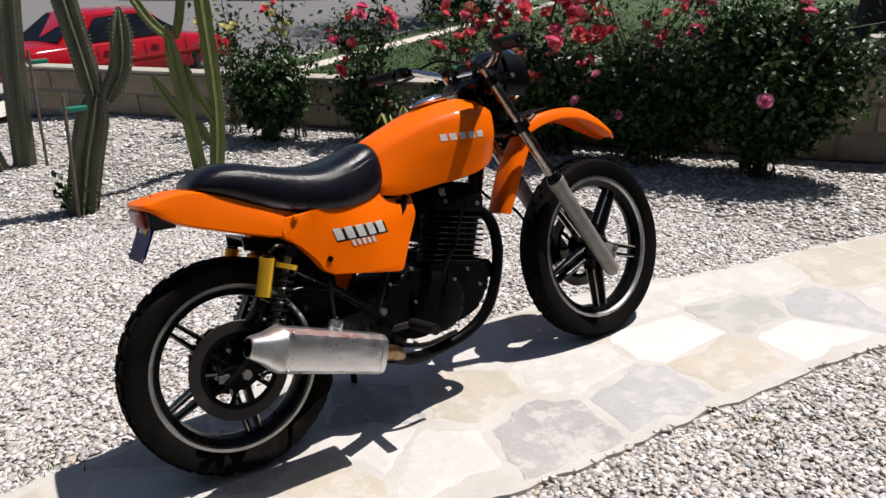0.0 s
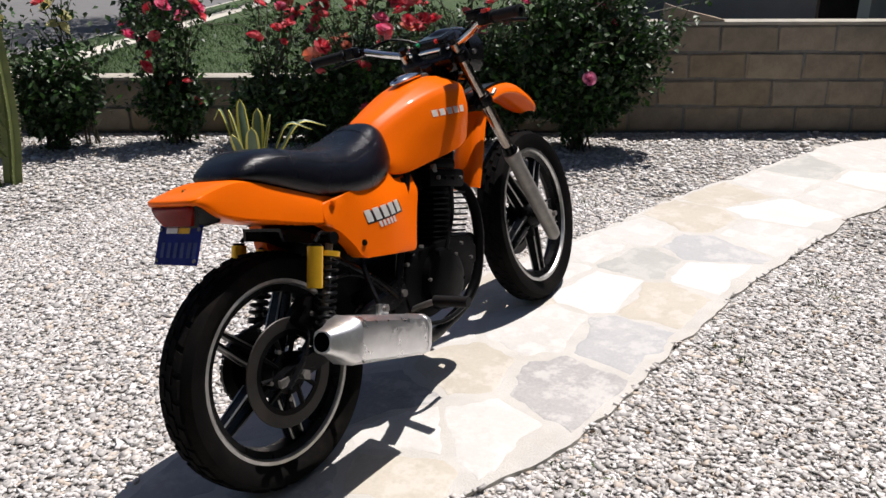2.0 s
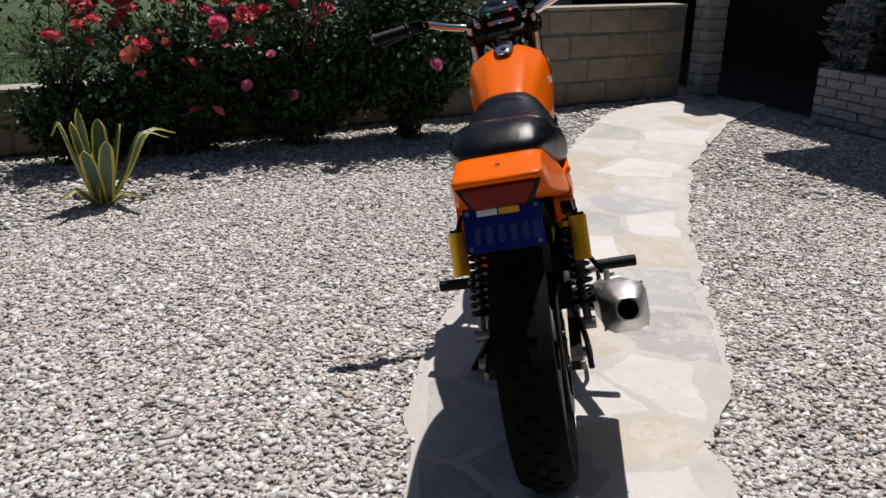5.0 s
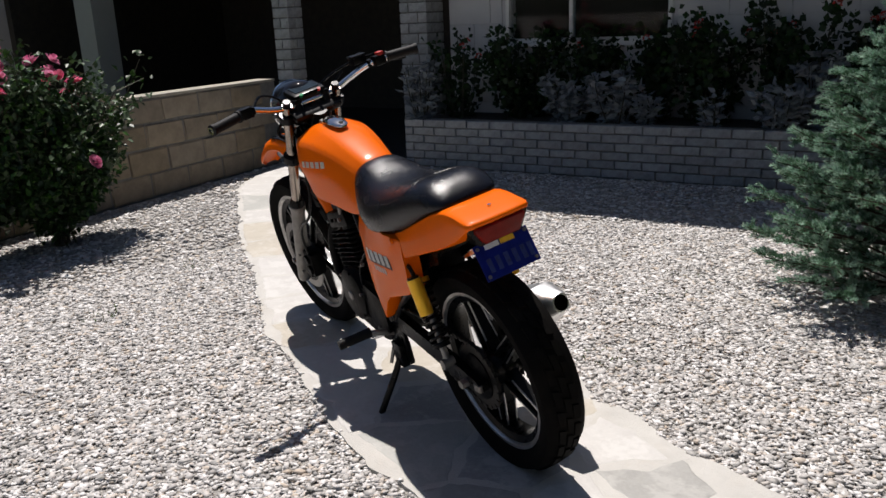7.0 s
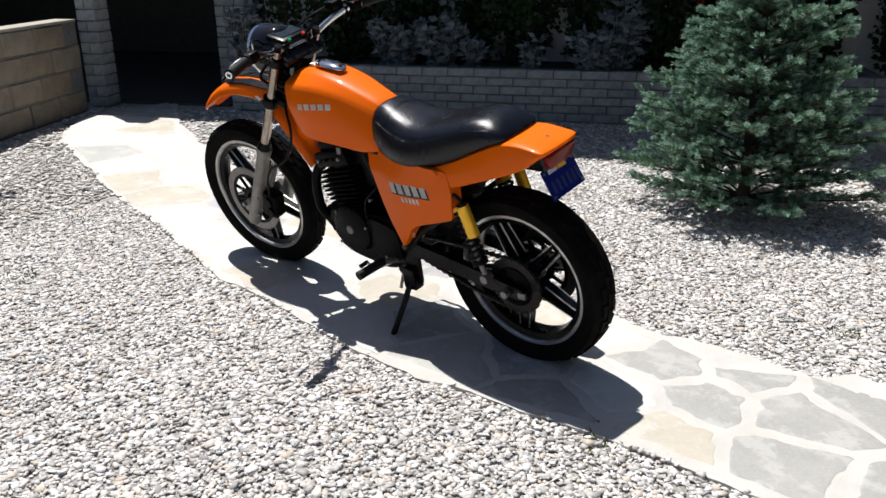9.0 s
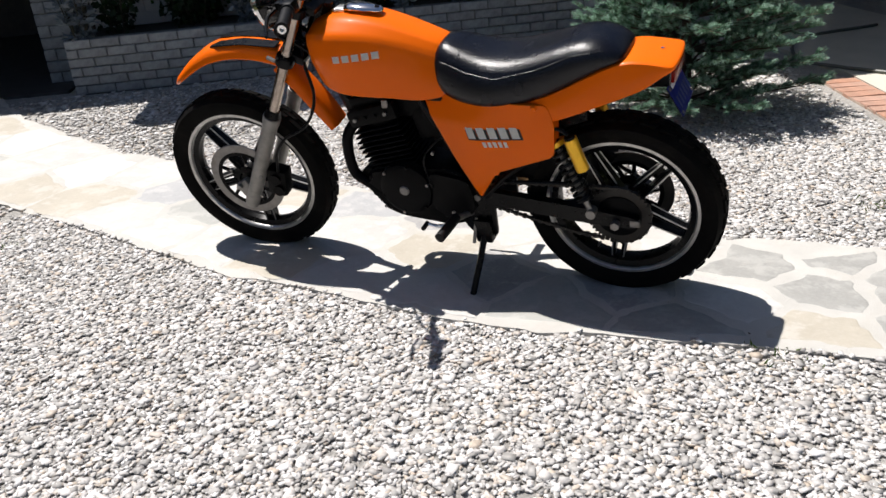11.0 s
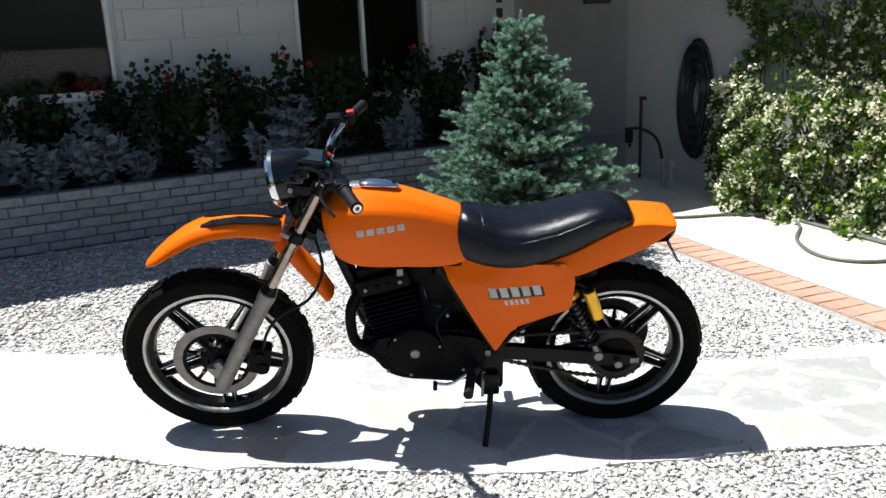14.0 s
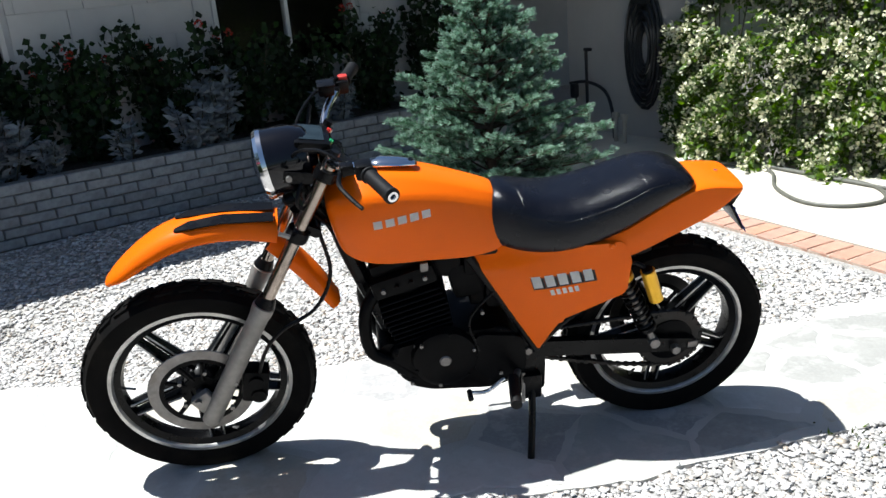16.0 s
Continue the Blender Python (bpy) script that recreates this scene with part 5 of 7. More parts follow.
# rear brake, pegs, stand
cal = part("rear_caliper", cuboid(bmesh.new(), (0.095, -0.080, 0.440), (0.085, 0.060, 0.055), Matrix.Rotation(radians(-35), 4, "Y"), 0.010), blackm, bike)
part("caliper_bolt", cyl(bmesh.new(), (0.095, -0.118, 0.44), (0.095, -0.108, 0.44), 0.008, seg=6), steel, cal)
pipe("torque_arm", [(0.08, -0.105, 0.40), (0.02, -0.125, 0.345), (-0.05, -0.130, 0.300)], 0.007, black)
pipe("rear_brake_hose", [(0.10, -0.10, 0.46), (0.19, -0.115, 0.50), (0.30, -0.11, 0.47), (0.42, -0.11, 0.36)], 0.0045, black)
for s in (1, -1):
    peg = pipe("foot_peg", [(0.485, s * 0.110, 0.300), (0.500, s * 0.165, 0.318), (0.512, s * 0.190, 0.320)], 0.010, steel)
    part("peg_rubber", cyl(bmesh.new(), (0.512, s * 0.178, 0.322), (0.525, s * 0.290, 0.318), 0.0165, seg=14), rubgrip, peg, "ribbed black peg rubber")
stand = pipe("side_stand", [(0.443, 0.105, 0.262), (0.455, 0.165, 0.160), (0.474, 0.232, 0.052)], 0.011, black, None, "black side stand leg", curve=False)
part("stand_foot", cuboid(bmesh.new(), (0.470, 0.240, 0.050), (0.056, 0.034, 0.008), Matrix.Rotation(radians(12.0), 4, "X"), 0.003), black, stand)
part("stand_pivot", cuboid(bmesh.new(), (0.447, 0.112, 0.240), (0.058, 0.046, 0.085), None, 0.008), black, stand)
pipe("stand_spring", [(0.470, 0.118, 0.285), (0.478, 0.150, 0.205)], 0.006, steel, stand)

# front end, turned with the bars
def fpart(name, bm, mat, parent=None, label="", angle=35):
    return part(name, bm, mat, bike if parent is None else parent, label, angle, M=STEER)


def fork_at(h):
    return 0.963 + 0.5863 * (0.999 - h)


for s in (1, -1):
    w = s * 0.097
    leg = fpart("fork_tube", cyl(bmesh.new(), (fork_at(1.030), w, 1.030), (fork_at(0.60), w, 0.60), 0.0185, seg=24), stanchion, None, "chromed fork tube")
    bm = lathe(bmesh.new(), [(0.001, 0), (0.016, 0.002), (0.0245, 0.012), (0.0270, 0.03), (0.0270, 0.40), (0.0300, 0.42), (0.0310, 0.445), (0.020, 0.452), (0.001, 0.452)],
               axis_frame((fork_at(0.238), w, 0.238), (fork_at(0.63), w, 0.63)), 24)
    sl = fpart("fork_slider", bm, forkgrey, None, "dull grey fork slider")
    fpart("dust_seal", cyl(bmesh.new(), (fork_at(0.625), w, 0.625), (fork_at(0.648), w, 0.648), 0.0295, 0.022, seg=20), black, sl)
    fpart("fork_cap", cyl(bmesh.new(), (fork_at(1.028), w, 1.028), (fork_at(1.046), w, 1.046), 0.014, seg=6), black, leg)
    fpart("axle_clamp", cuboid(bmesh.new(), (1.405, s * 0.088, 0.318), (0.060, 0.030, 0.060), Matrix.Rotation(radians(30), 4, "Y"), 0.010), forkgrey, sl)
    fpart("lower_clamp", lathe(bmesh.new(), [(0.0185, -0.016), (0.030, -0.016), (0.032, 0), (0.030, 0.016), (0.0185, 0.016)], axis_frame((fork_at(0.828), w, 0.828), (fork_at(0.9), w, 0.9)), 20), black, leg)
    fpart("upper_clamp", lathe(bmesh.new(), [(0.0185, -0.014), (0.029, -0.014), (0.030, 0), (0.029, 0.014), (0.0185, 0.014)], axis_frame((fork_at(0.988), w, 0.988), (fork_at(1.05), w, 1.05)), 20), black, leg)
    fpart("clamp_bolt", cyl(bmesh.new(), (fork_at(0.828) + 0.02, w * 1.28, 0.838), (fork_at(0.828) + 0.045, w * 1.28, 0.852), 0.007, seg=6), steel, leg)
RAKE = Matrix.Rotation(radians(-30.4), 4, "Y")
fpart("triple_clamp", cuboid(bmesh.new(), (1.035, 0, 0.828), (0.070, 0.185, 0.030), RAKE, 0.010), black)
fpart("triple_clamp", cuboid(bmesh.new(), (0.945, 0, 0.990), (0.070, 0.185, 0.026), RAKE, 0.010), black)
fpart("front_axle", cyl(bmesh.new(), (1.42, -0.115, 0.330), (1.42, 0.115, 0.330), 0.010, seg=14), steel)
fcal = fpart("front_caliper", cuboid(bmesh.new(), (1.255, 0.082, 0.352), (0.075, 0.060, 0.110), Matrix.Rotation(radians(-14), 4, "Y"), 0.014), blackm)
for h in (0.325, 0.372):
    fpart("caliper_piston", cyl(bmesh.new(), (1.250, 0.108, h), (1.250, 0.122, h), 0.021, seg=18), blackm, fcal)
fpart("caliper_bolt", cyl(bmesh.new(), (1.305, 0.110, 0.385), (1.305, 0.122, 0.385), 0.007, seg=6), steel, fcal)
fpart("caliper_bolt", cyl(bmesh.new(), (1.330, 0.110, 0.300), (1.330, 0.122, 0.300), 0.007, seg=6), steel, fcal)
fpart("front_brake_hose", tube(bmesh.new(), [(1.235, 0.105, 0.400), (1.205, 0.115, 0.480), (1.150, 0.120, 0.545), (1.050, 0.118, 0.600), (0.995, 0.105, 0.700), (1.010, 0.075, 0.830), (1.02, -0.02, 0.95), (0.98, -0.16, 1.07)], 0.0055, 8), black, None, "black rubber brake hose")

# high front mudguard
def guard(line, thick, mat, name, label):
    """A curved guard along points of (x, h, half width, crown)."""
    pts = [(Vector((x, 0, h)), w, c) for x, h, w, c in line]
    xs = smooth_line([(p.x, w, p.z) for p, w, c in pts], 5)
    cs = smooth_line([(c, 0, 0) for p, w, c in pts], 5)
    rings = []
    for i, q in enumerate(xs):
        d = (xs[min(i + 1, len(xs) - 1)] - xs[max(i - 1, 0)])
        d = Vector((d.x, 0, d.z)).normalized()
        n = Vector((-d.z, 0, d.x))
        if n.z < 0:
            n = -n
        w, c = q.y, cs[i].x
        o = Vector((q.x, 0, q.z))
        prof = ((1.0, -1.0), (0.96, -0.55), (0.72, -0.12), (0.38, 0.0), (0, 0.0), (-0.38, 0.0), (-0.72, -0.12), (-0.96, -0.55), (-1.0, -1.0))
        outer = [o + n * (c * v) + Vector((0, w * u, 0)) for u, v in prof]
        inner = [o + n * (c * v - thick) + Vector((0, (w - thick) * u, 0)) for u, v in prof[::-1]]
        rings.append(outer + inner)
    return fpart(name, loft(bmesh.new(), rings), mat, None, label, 45)


fender = guard(((1.585, 0.721, 0.030, 0.010), (1.550, 0.754, 0.056, 0.022), (1.480, 0.807, 0.066, 0.034), (1.400, 0.847, 0.068, 0.040), (1.300, 0.865, 0.068, 0.042), (1.200, 0.861, 0.066, 0.046), (1.110, 0.841, 0.064, 0.050)), 0.004, orange, "front_mudguard", "orange high front mudguard with black vents")
for s in (1, -1):
    bm = loft(bmesh.new(), [[(x, s * y0, h), (x, s * y1, h + 0.001), (x, s * y1, h + 0.0045), (x, s * y0, h + 0.0035)] for x, h, y0, y1 in ((1.375, 0.853, 0.040, 0.028), (1.34, 0.861, 0.052, 0.014), (1.25, 0.865, 0.054, 0.008), (1.12, 0.849, 0.050, 0.008))])
    fpart("mudguard_vent", bm, black, fender, "black vent strip")
guard(((1.130, 0.789, 0.050, 0.030), (1.075, 0.724, 0.054, 0.034), (1.020, 0.639, 0.056, 0.034), (0.978, 0.551, 0.052, 0.026)), 0.004, orange, "mudguard_rear", "orange rear section of the front mudguard")

# bars and controls
bar = fpart("handlebar", tube(bmesh.new(), [(0.840, 0.395, 1.064), (0.870, 0.310, 1.068), (0.905, 0.235, 1.066), (0.940, 0.165, 1.040), (0.955, 0.090, 1.020), (0.955, 0, 1.018),
                                           (0.955, -0.090, 1.020), (0.940, -0.165, 1.045), (0.905, -0.230, 1.070), (0.870, -0.300, 1.074), (0.842, -0.380, 1.075)], 0.0112, 14), chrome, None, "chromed handlebar")
for s in (1, -1):
    dz = 0.0 if s > 0 else 0.010
    p0, p1 = Vector((0.876, s * 0.290, 1.068 + dz * 0.9)), Vector((0.838 if s > 0 else 0.843, s * (0.402 if s > 0 else 0.386), 1.064 + dz))
    grip = fpart("grip", lathe(bmesh.new(), [(0.011, 0), (0.021, 0.001), (0.021, 0.006)] + [(0.0162 + 0.0012 * (k % 2), 0.008 + 0.0065 * k) for k in range(15)] + [(0.019, 0.108), (0.019, 0.116), (0.009, 0.118)], axis_frame(p0, p1), 18), rubgrip, None, "ribbed black rubber grip", 60)
    fpart("bar_end", lathe(bmesh.new(), [(0.0070, -0.004), (0.0125, -0.004), (0.0125, 0.0025), (0.0070, 0.0025)], axis_frame(p1, p1 * 2 - p0), 16), chrome, grip)
    fpart("switch_gear", cuboid(bmesh.new(), (0.884, s * 0.262, 1.068 + dz * 0.8), (0.040, 0.045, 0.038), None, 0.008), black, bar)
    fpart("lever_perch", cuboid(bmesh.new(), (0.915, s * 0.238, 1.064 + dz * 0.8), (0.045, 0.030, 0.026), None, 0.006), black, bar)
    fpart("lever", tube(bmesh.new(), [(0.935, s * 0.240, 1.060 + dz), (0.945, s * 0.290, 1.052 + dz), (0.925, s * 0.345, 1.042 + dz), (0.905, s * 0.385, 1.036 + dz)], 0.0065, 8, r_end=0.005), black, bar)
    fpart("bar_riser", cyl(bmesh.new(), (0.948, s * 0.055, 0.995), (0.955, s * 0.055, 1.020), 0.016, seg=16), black, bar)
    fpart("riser_cap", cuboid(bmesh.new(), (0.957, s * 0.055, 1.030), (0.036, 0.030, 0.016), None, 0.005), black, bar)
fpart("kill_switch", cuboid(bmesh.new(), (0.878, -0.268, 1.097), (0.026, 0.024, 0.014), None, 0.004), redplastic, bar, "red kill switch")
fpart("master_cylinder", cuboid(bmesh.new(), (0.930, -0.205, 1.094), (0.044, 0.054, 0.026), None, 0.006), black, bar)
fpart("reservoir_lid", cuboid(bmesh.new(), (0.930, -0.205, 1.1095), (0.048, 0.058, 0.006), None, 0.003), black, bar)
clock = fpart("instrument_pod", cuboid(bmesh.new(), (0.992, 0, 1.044), (0.095, 0.126, 0.034), Matrix.Rotation(radians(-12), 4, "Y"), 0.012), black, None, "small black instrument pod")
fpart("display", cuboid(bmesh.new(), (0.990, 0, 1.0625), (0.062, 0.092, 0.002), Matrix.Rotation(radians(-12), 4, "Y")), material("display glass", (0.02, 0.03, 0.035), 0.06, spec=0.25, vary=0.4, vscale=30), clock, "grey display glass")
for s in (1, -1):
    fpart("warning_light", cyl(bmesh.new(), (0.946, s * 0.035, 1.042), (0.940, s * 0.035, 1.050), 0.006, seg=10), material("green lamp", (0.02, 0.3, 0.12), 0.2) if s > 0 else redplastic, clock)
HLM = axis_frame((1.035, 0, 1.000), (1.150, 0, 0.985))
shell = fpart("headlamp", lathe(bmesh.new(), [(0.001, -0.055), (0.052, -0.050), (0.074, -0.032), (0.085, 0.0), (0.090, 0.040), (0.092, 0.072), (0.090, 0.074), (0.084, 0.050), (0.04, 0.0), (0.001, -0.012)], HLM, 40), material("gloss black shell", (0.004, 0.004, 0.006), 0.07, spec=0.28, coat=0.2, vary=0.2), None, "round gloss black headlamp")
fpart("headlamp_rim", lathe(bmesh.new(), [(0.088, 0.068), (0.094, 0.070), (0.095, 0.082), (0.089, 0.092), (0.084, 0.090), (0.085, 0.074)], HLM, 48), chrome, shell, "chrome headlamp rim")
fpart("reflector", lathe(bmesh.new(), [(0.004, 0.020), (0.05, 0.040), (0.085, 0.078), (0.084, 0.080), (0.048, 0.042), (0.004, 0.022)], HLM, 40), chrome, shell)
fpart("headlamp_glass", lathe(bmesh.new(), [(0.001, 0.112), (0.03, 0.109), (0.06, 0.101), (0.086, 0.088), (0.086, 0.085), (0.06, 0.098), (0.03, 0.106), (0.001, 0.109)], HLM, 40), lens, shell, "domed clear headlamp glass")
bm = loft(bmesh.new(), [[HLM @ Vector((r * math.cos(t), r * math.sin(t), z)) for r, t in [(a, b) for a in (0.099, 0.094) for b in ([-0.75 + math.pi + 0.25 * k for k in range(7)] if a > 0.097 else [-0.75 + math.pi + 0.25 * k for k in range(7)][::-1])]] for z in (0.012, 0.06, 0.098)])
fpart("headlamp_visor", bm, black, shell)
for s in (1, -1):
    fpart("lamp_ear", cuboid(bmesh.new(), (1.035, s * 0.094, 0.985), (0.075, 0.006, 0.030), Matrix.Rotation(radians(-12), 4, "Y"), 0.002), black, shell)
    fpart("lamp_bolt", cyl(bmesh.new(), (1.060, s * 0.092, 0.990), (1.060, s * 0.106, 0.990), 0.008, seg=8), steel, shell)
fpart("horn", cyl(bmesh.new(), (1.05, 0.02, 0.895), (1.075, 0.02, 0.885), 0.036, seg=24), black)
for k, (x, w) in enumerate(((1.0, 0.05), (1.01, -0.05), (0.99, 0.02), (1.02, 0.075), (0.985, -0.03))):
    fpart("wiring", tube(bmesh.new(), [(1.02, w, 0.99), (x + 0.03, w * 1.6, 0.93), (x, w, 0.87), (0.97, w * 0.6, 0.80)], 0.006, 8), black)
fpart("clutch_cable", tube(bmesh.new(), [(0.915, 0.225, 1.066), (0.985, 0.16, 1.085), (1.045, 0.07, 1.03), (1.02, 0.04, 0.90), (0.97, 0.05, 0.78)], 0.0045, 8), black)
fpart("throttle_cable", tube(bmesh.new(), [(0.890, -0.262, 1.10), (0.975, -0.18, 1.085), (1.030, -0.07, 1.035), (1.01, 0.0, 0.93)], 0.0045, 8), black)
# ---- plants ----
def green(name, c, rough=0.45, island=0.35, tr=0.25, c2=None):
    return material(name, c, rough, spec=0.22, color2=c2, vary=0.3, vscale=30, island=island, translucent=tr)


rose_leaf = green("rose leaf", (0.062, 0.115, 0.040), 0.42, tr=0.05, c2=(0.014, 0.034, 0.011))
cane_mat = material("green-brown cane", (0.06, 0.055, 0.03), 0.7, vary=0.4, vscale=30)
jas_leaf = green("jasmine leaf", (0.155, 0.245, 0.045), 0.34, tr=0.28, c2=(0.040, 0.080, 0.014))
jas_flower = material("cream jasmine flower", (0.86, 0.84, 0.60), 0.6, vary=0.15, vscale=50, island=0.1, translucent=0.3)
ger_leaf = green("geranium leaf", (0.025, 0.050, 0.018), 0.6)
ger_bloom = material("red geranium petal", (0.62, 0.03, 0.02), 0.55, vary=0.2, vscale=60, island=0.15, translucent=0.2)
miller_leaf = green("silver felted leaf", (0.235, 0.265, 0.285), 0.8, 0.2, 0.1)
needle_mat = green("blue-green needle", (0.155, 0.275, 0.180), 0.5, 0.30, 0.2, (0.075, 0.160, 0.085))
young_mat = green("pale young needle", (0.36, 0.52, 0.41), 0.45, 0.25, 0.2, (0.22, 0.37, 0.26))
bark = material("brown bark", (0.07, 0.05, 0.035), 0.9, vary=0.4, vscale=25, bump=0.004, bscale=60)
cactus_mat = material("grey-green cactus skin", (0.115, 0.122, 0.080), 0.65, color2=(0.085, 0.092, 0.06), vscale=9, bump=0.002, bscale=50, stain=0.35, stain_color=(0.15, 0.12, 0.085), stain_scale=4)
cactus_green = material("yellow-green cactus skin", (0.165, 0.20, 0.05), 0.6, color2=(0.11, 0.145, 0.045), vscale=8, bump=0.002, bscale=50, stain=0.3, stain_color=(0.18, 0.15, 0.06), stain_scale=5)
spine_mat = material("pale areole felt", (0.42, 0.38, 0.26), 0.9, vary=0.2)
agave_mat = material("grey-green agave leaf", (0.11, 0.16, 0.10), 0.5, color2=(0.075, 0.12, 0.075), vscale=7)
agave_edge = material("yellow agave margin", (0.62, 0.55, 0.11), 0.5, vary=0.15, vscale=12)
weed_mat = green("weed blade", (0.09, 0.14, 0.03), 0.6)
PETAL = {"pink": (0.86, 0.15, 0.29), "coral": (0.87, 0.125, 0.155), "peach": (0.80, 0.25, 0.16), "yellow": (0.88, 0.82, 0.42), "rose": (0.80, 0.24, 0.42)}
petal_mats = {k: material(k + " rose petal", c, 0.55, vary=0.25, vscale=40, island=0.12, translucent=0.45) for k, c in PETAL.items()}


def leaves(name, at, axis, size, ratio, mat, parent, fold=0.25, rs=None, level=0.0):
    """One mesh of many small folded leaves: base, two sides, tip."""
    rs = rs or np.random.default_rng(1)
    n = len(at)
    axis = axis / np.linalg.norm(axis, axis=1, keepdims=True)
    side = np.cross(axis, rs.normal(0, 1, (n, 3)) * (1 - 0.6 * level) + np.array([0, 0, 1.6 * level]))
    side /= np.linalg.norm(side, axis=1, keepdims=True)
    up = np.cross(side, axis)
    size = np.broadcast_to(size, (n,))[:, None]
    co = np.stack([at, at + axis * size * 0.45 + side * size * ratio / 2 + up * size * fold * 0.3, at + axis * size - up * size * 0.12, at + axis * size * 0.45 - side * size * ratio / 2 + up * size * fold * 0.3], 1).reshape(-1, 3)
    base = np.arange(n) * 4
    f = np.stack([base, base + 1, base + 2, base, base + 2, base + 3], 1).reshape(-1)
    me = bpy.data.meshes.new(name)
    me.vertices.add(len(co))
    me.vertices.foreach_set("co", co.astype(np.float32).ravel())
    me.loops.add(len(f))
    me.loops.foreach_set("vertex_index", f.astype(np.int32))
    me.polygons.add(len(f) // 3)
    me.polygons.foreach_set("loop_start", np.arange(0, len(f), 3, dtype=np.int32))
    me.update(calc_edges=True)
    me.materials.append(mat)
    ob = new(name, me)
    if parent is not None:
        ob.parent = parent
    return ob


def bloom_mesh(mat, r, k):
    """A full rose of curled petals in rings."""
    bm = bmesh.new()
    rr = random.Random(k)
    for ring, (n, rad, high, lean) in enumerate(((3, 0.22, 0.75, 0.1), (5, 0.45, 0.70, 0.35), (6, 0.72, 0.50, 0.7), (7, 1.0, 0.22, 1.0))):
        for j in range(n):
            t = 2 * math.pi * (j + 0.37 * ring) / n + rr.uniform(-0.2, 0.2)
            half = math.pi / n * 1.25
            rows = []
            for s, rf in ((0.0, 0.15), (0.6, 0.75), (1.0, 1.0 + 0.1 * rr.random())):
                z = r * (0.15 * s + high * s * (1.1 - 0.25 * lean * s)) - r * 0.2
                rows.append([bm.verts.new((r * rad * rf * math.cos(t + u * half * (1 - 0.25 * (s == 1.0))), r * rad * rf * math.sin(t + u * half * (1 - 0.25 * (s == 1.0))), z - r * 0.06 * abs(u))) for u in (-1, 0, 1)])
            for a, b in zip(rows, rows[1:]):
                for u in range(2):
                    bm.faces.new((a[u], a[u + 1], b[u + 1], b[u]))
    me = bpy.data.meshes.new("rose_bloom")
    bm.to_mesh(me)
    bm.free()
    me.shade_smooth()
    me.materials.append(mat)
    return me


blooms = {k: [bloom_mesh(m, 0.062, j) for j in range(2)] for k, m in petal_mats.items()}


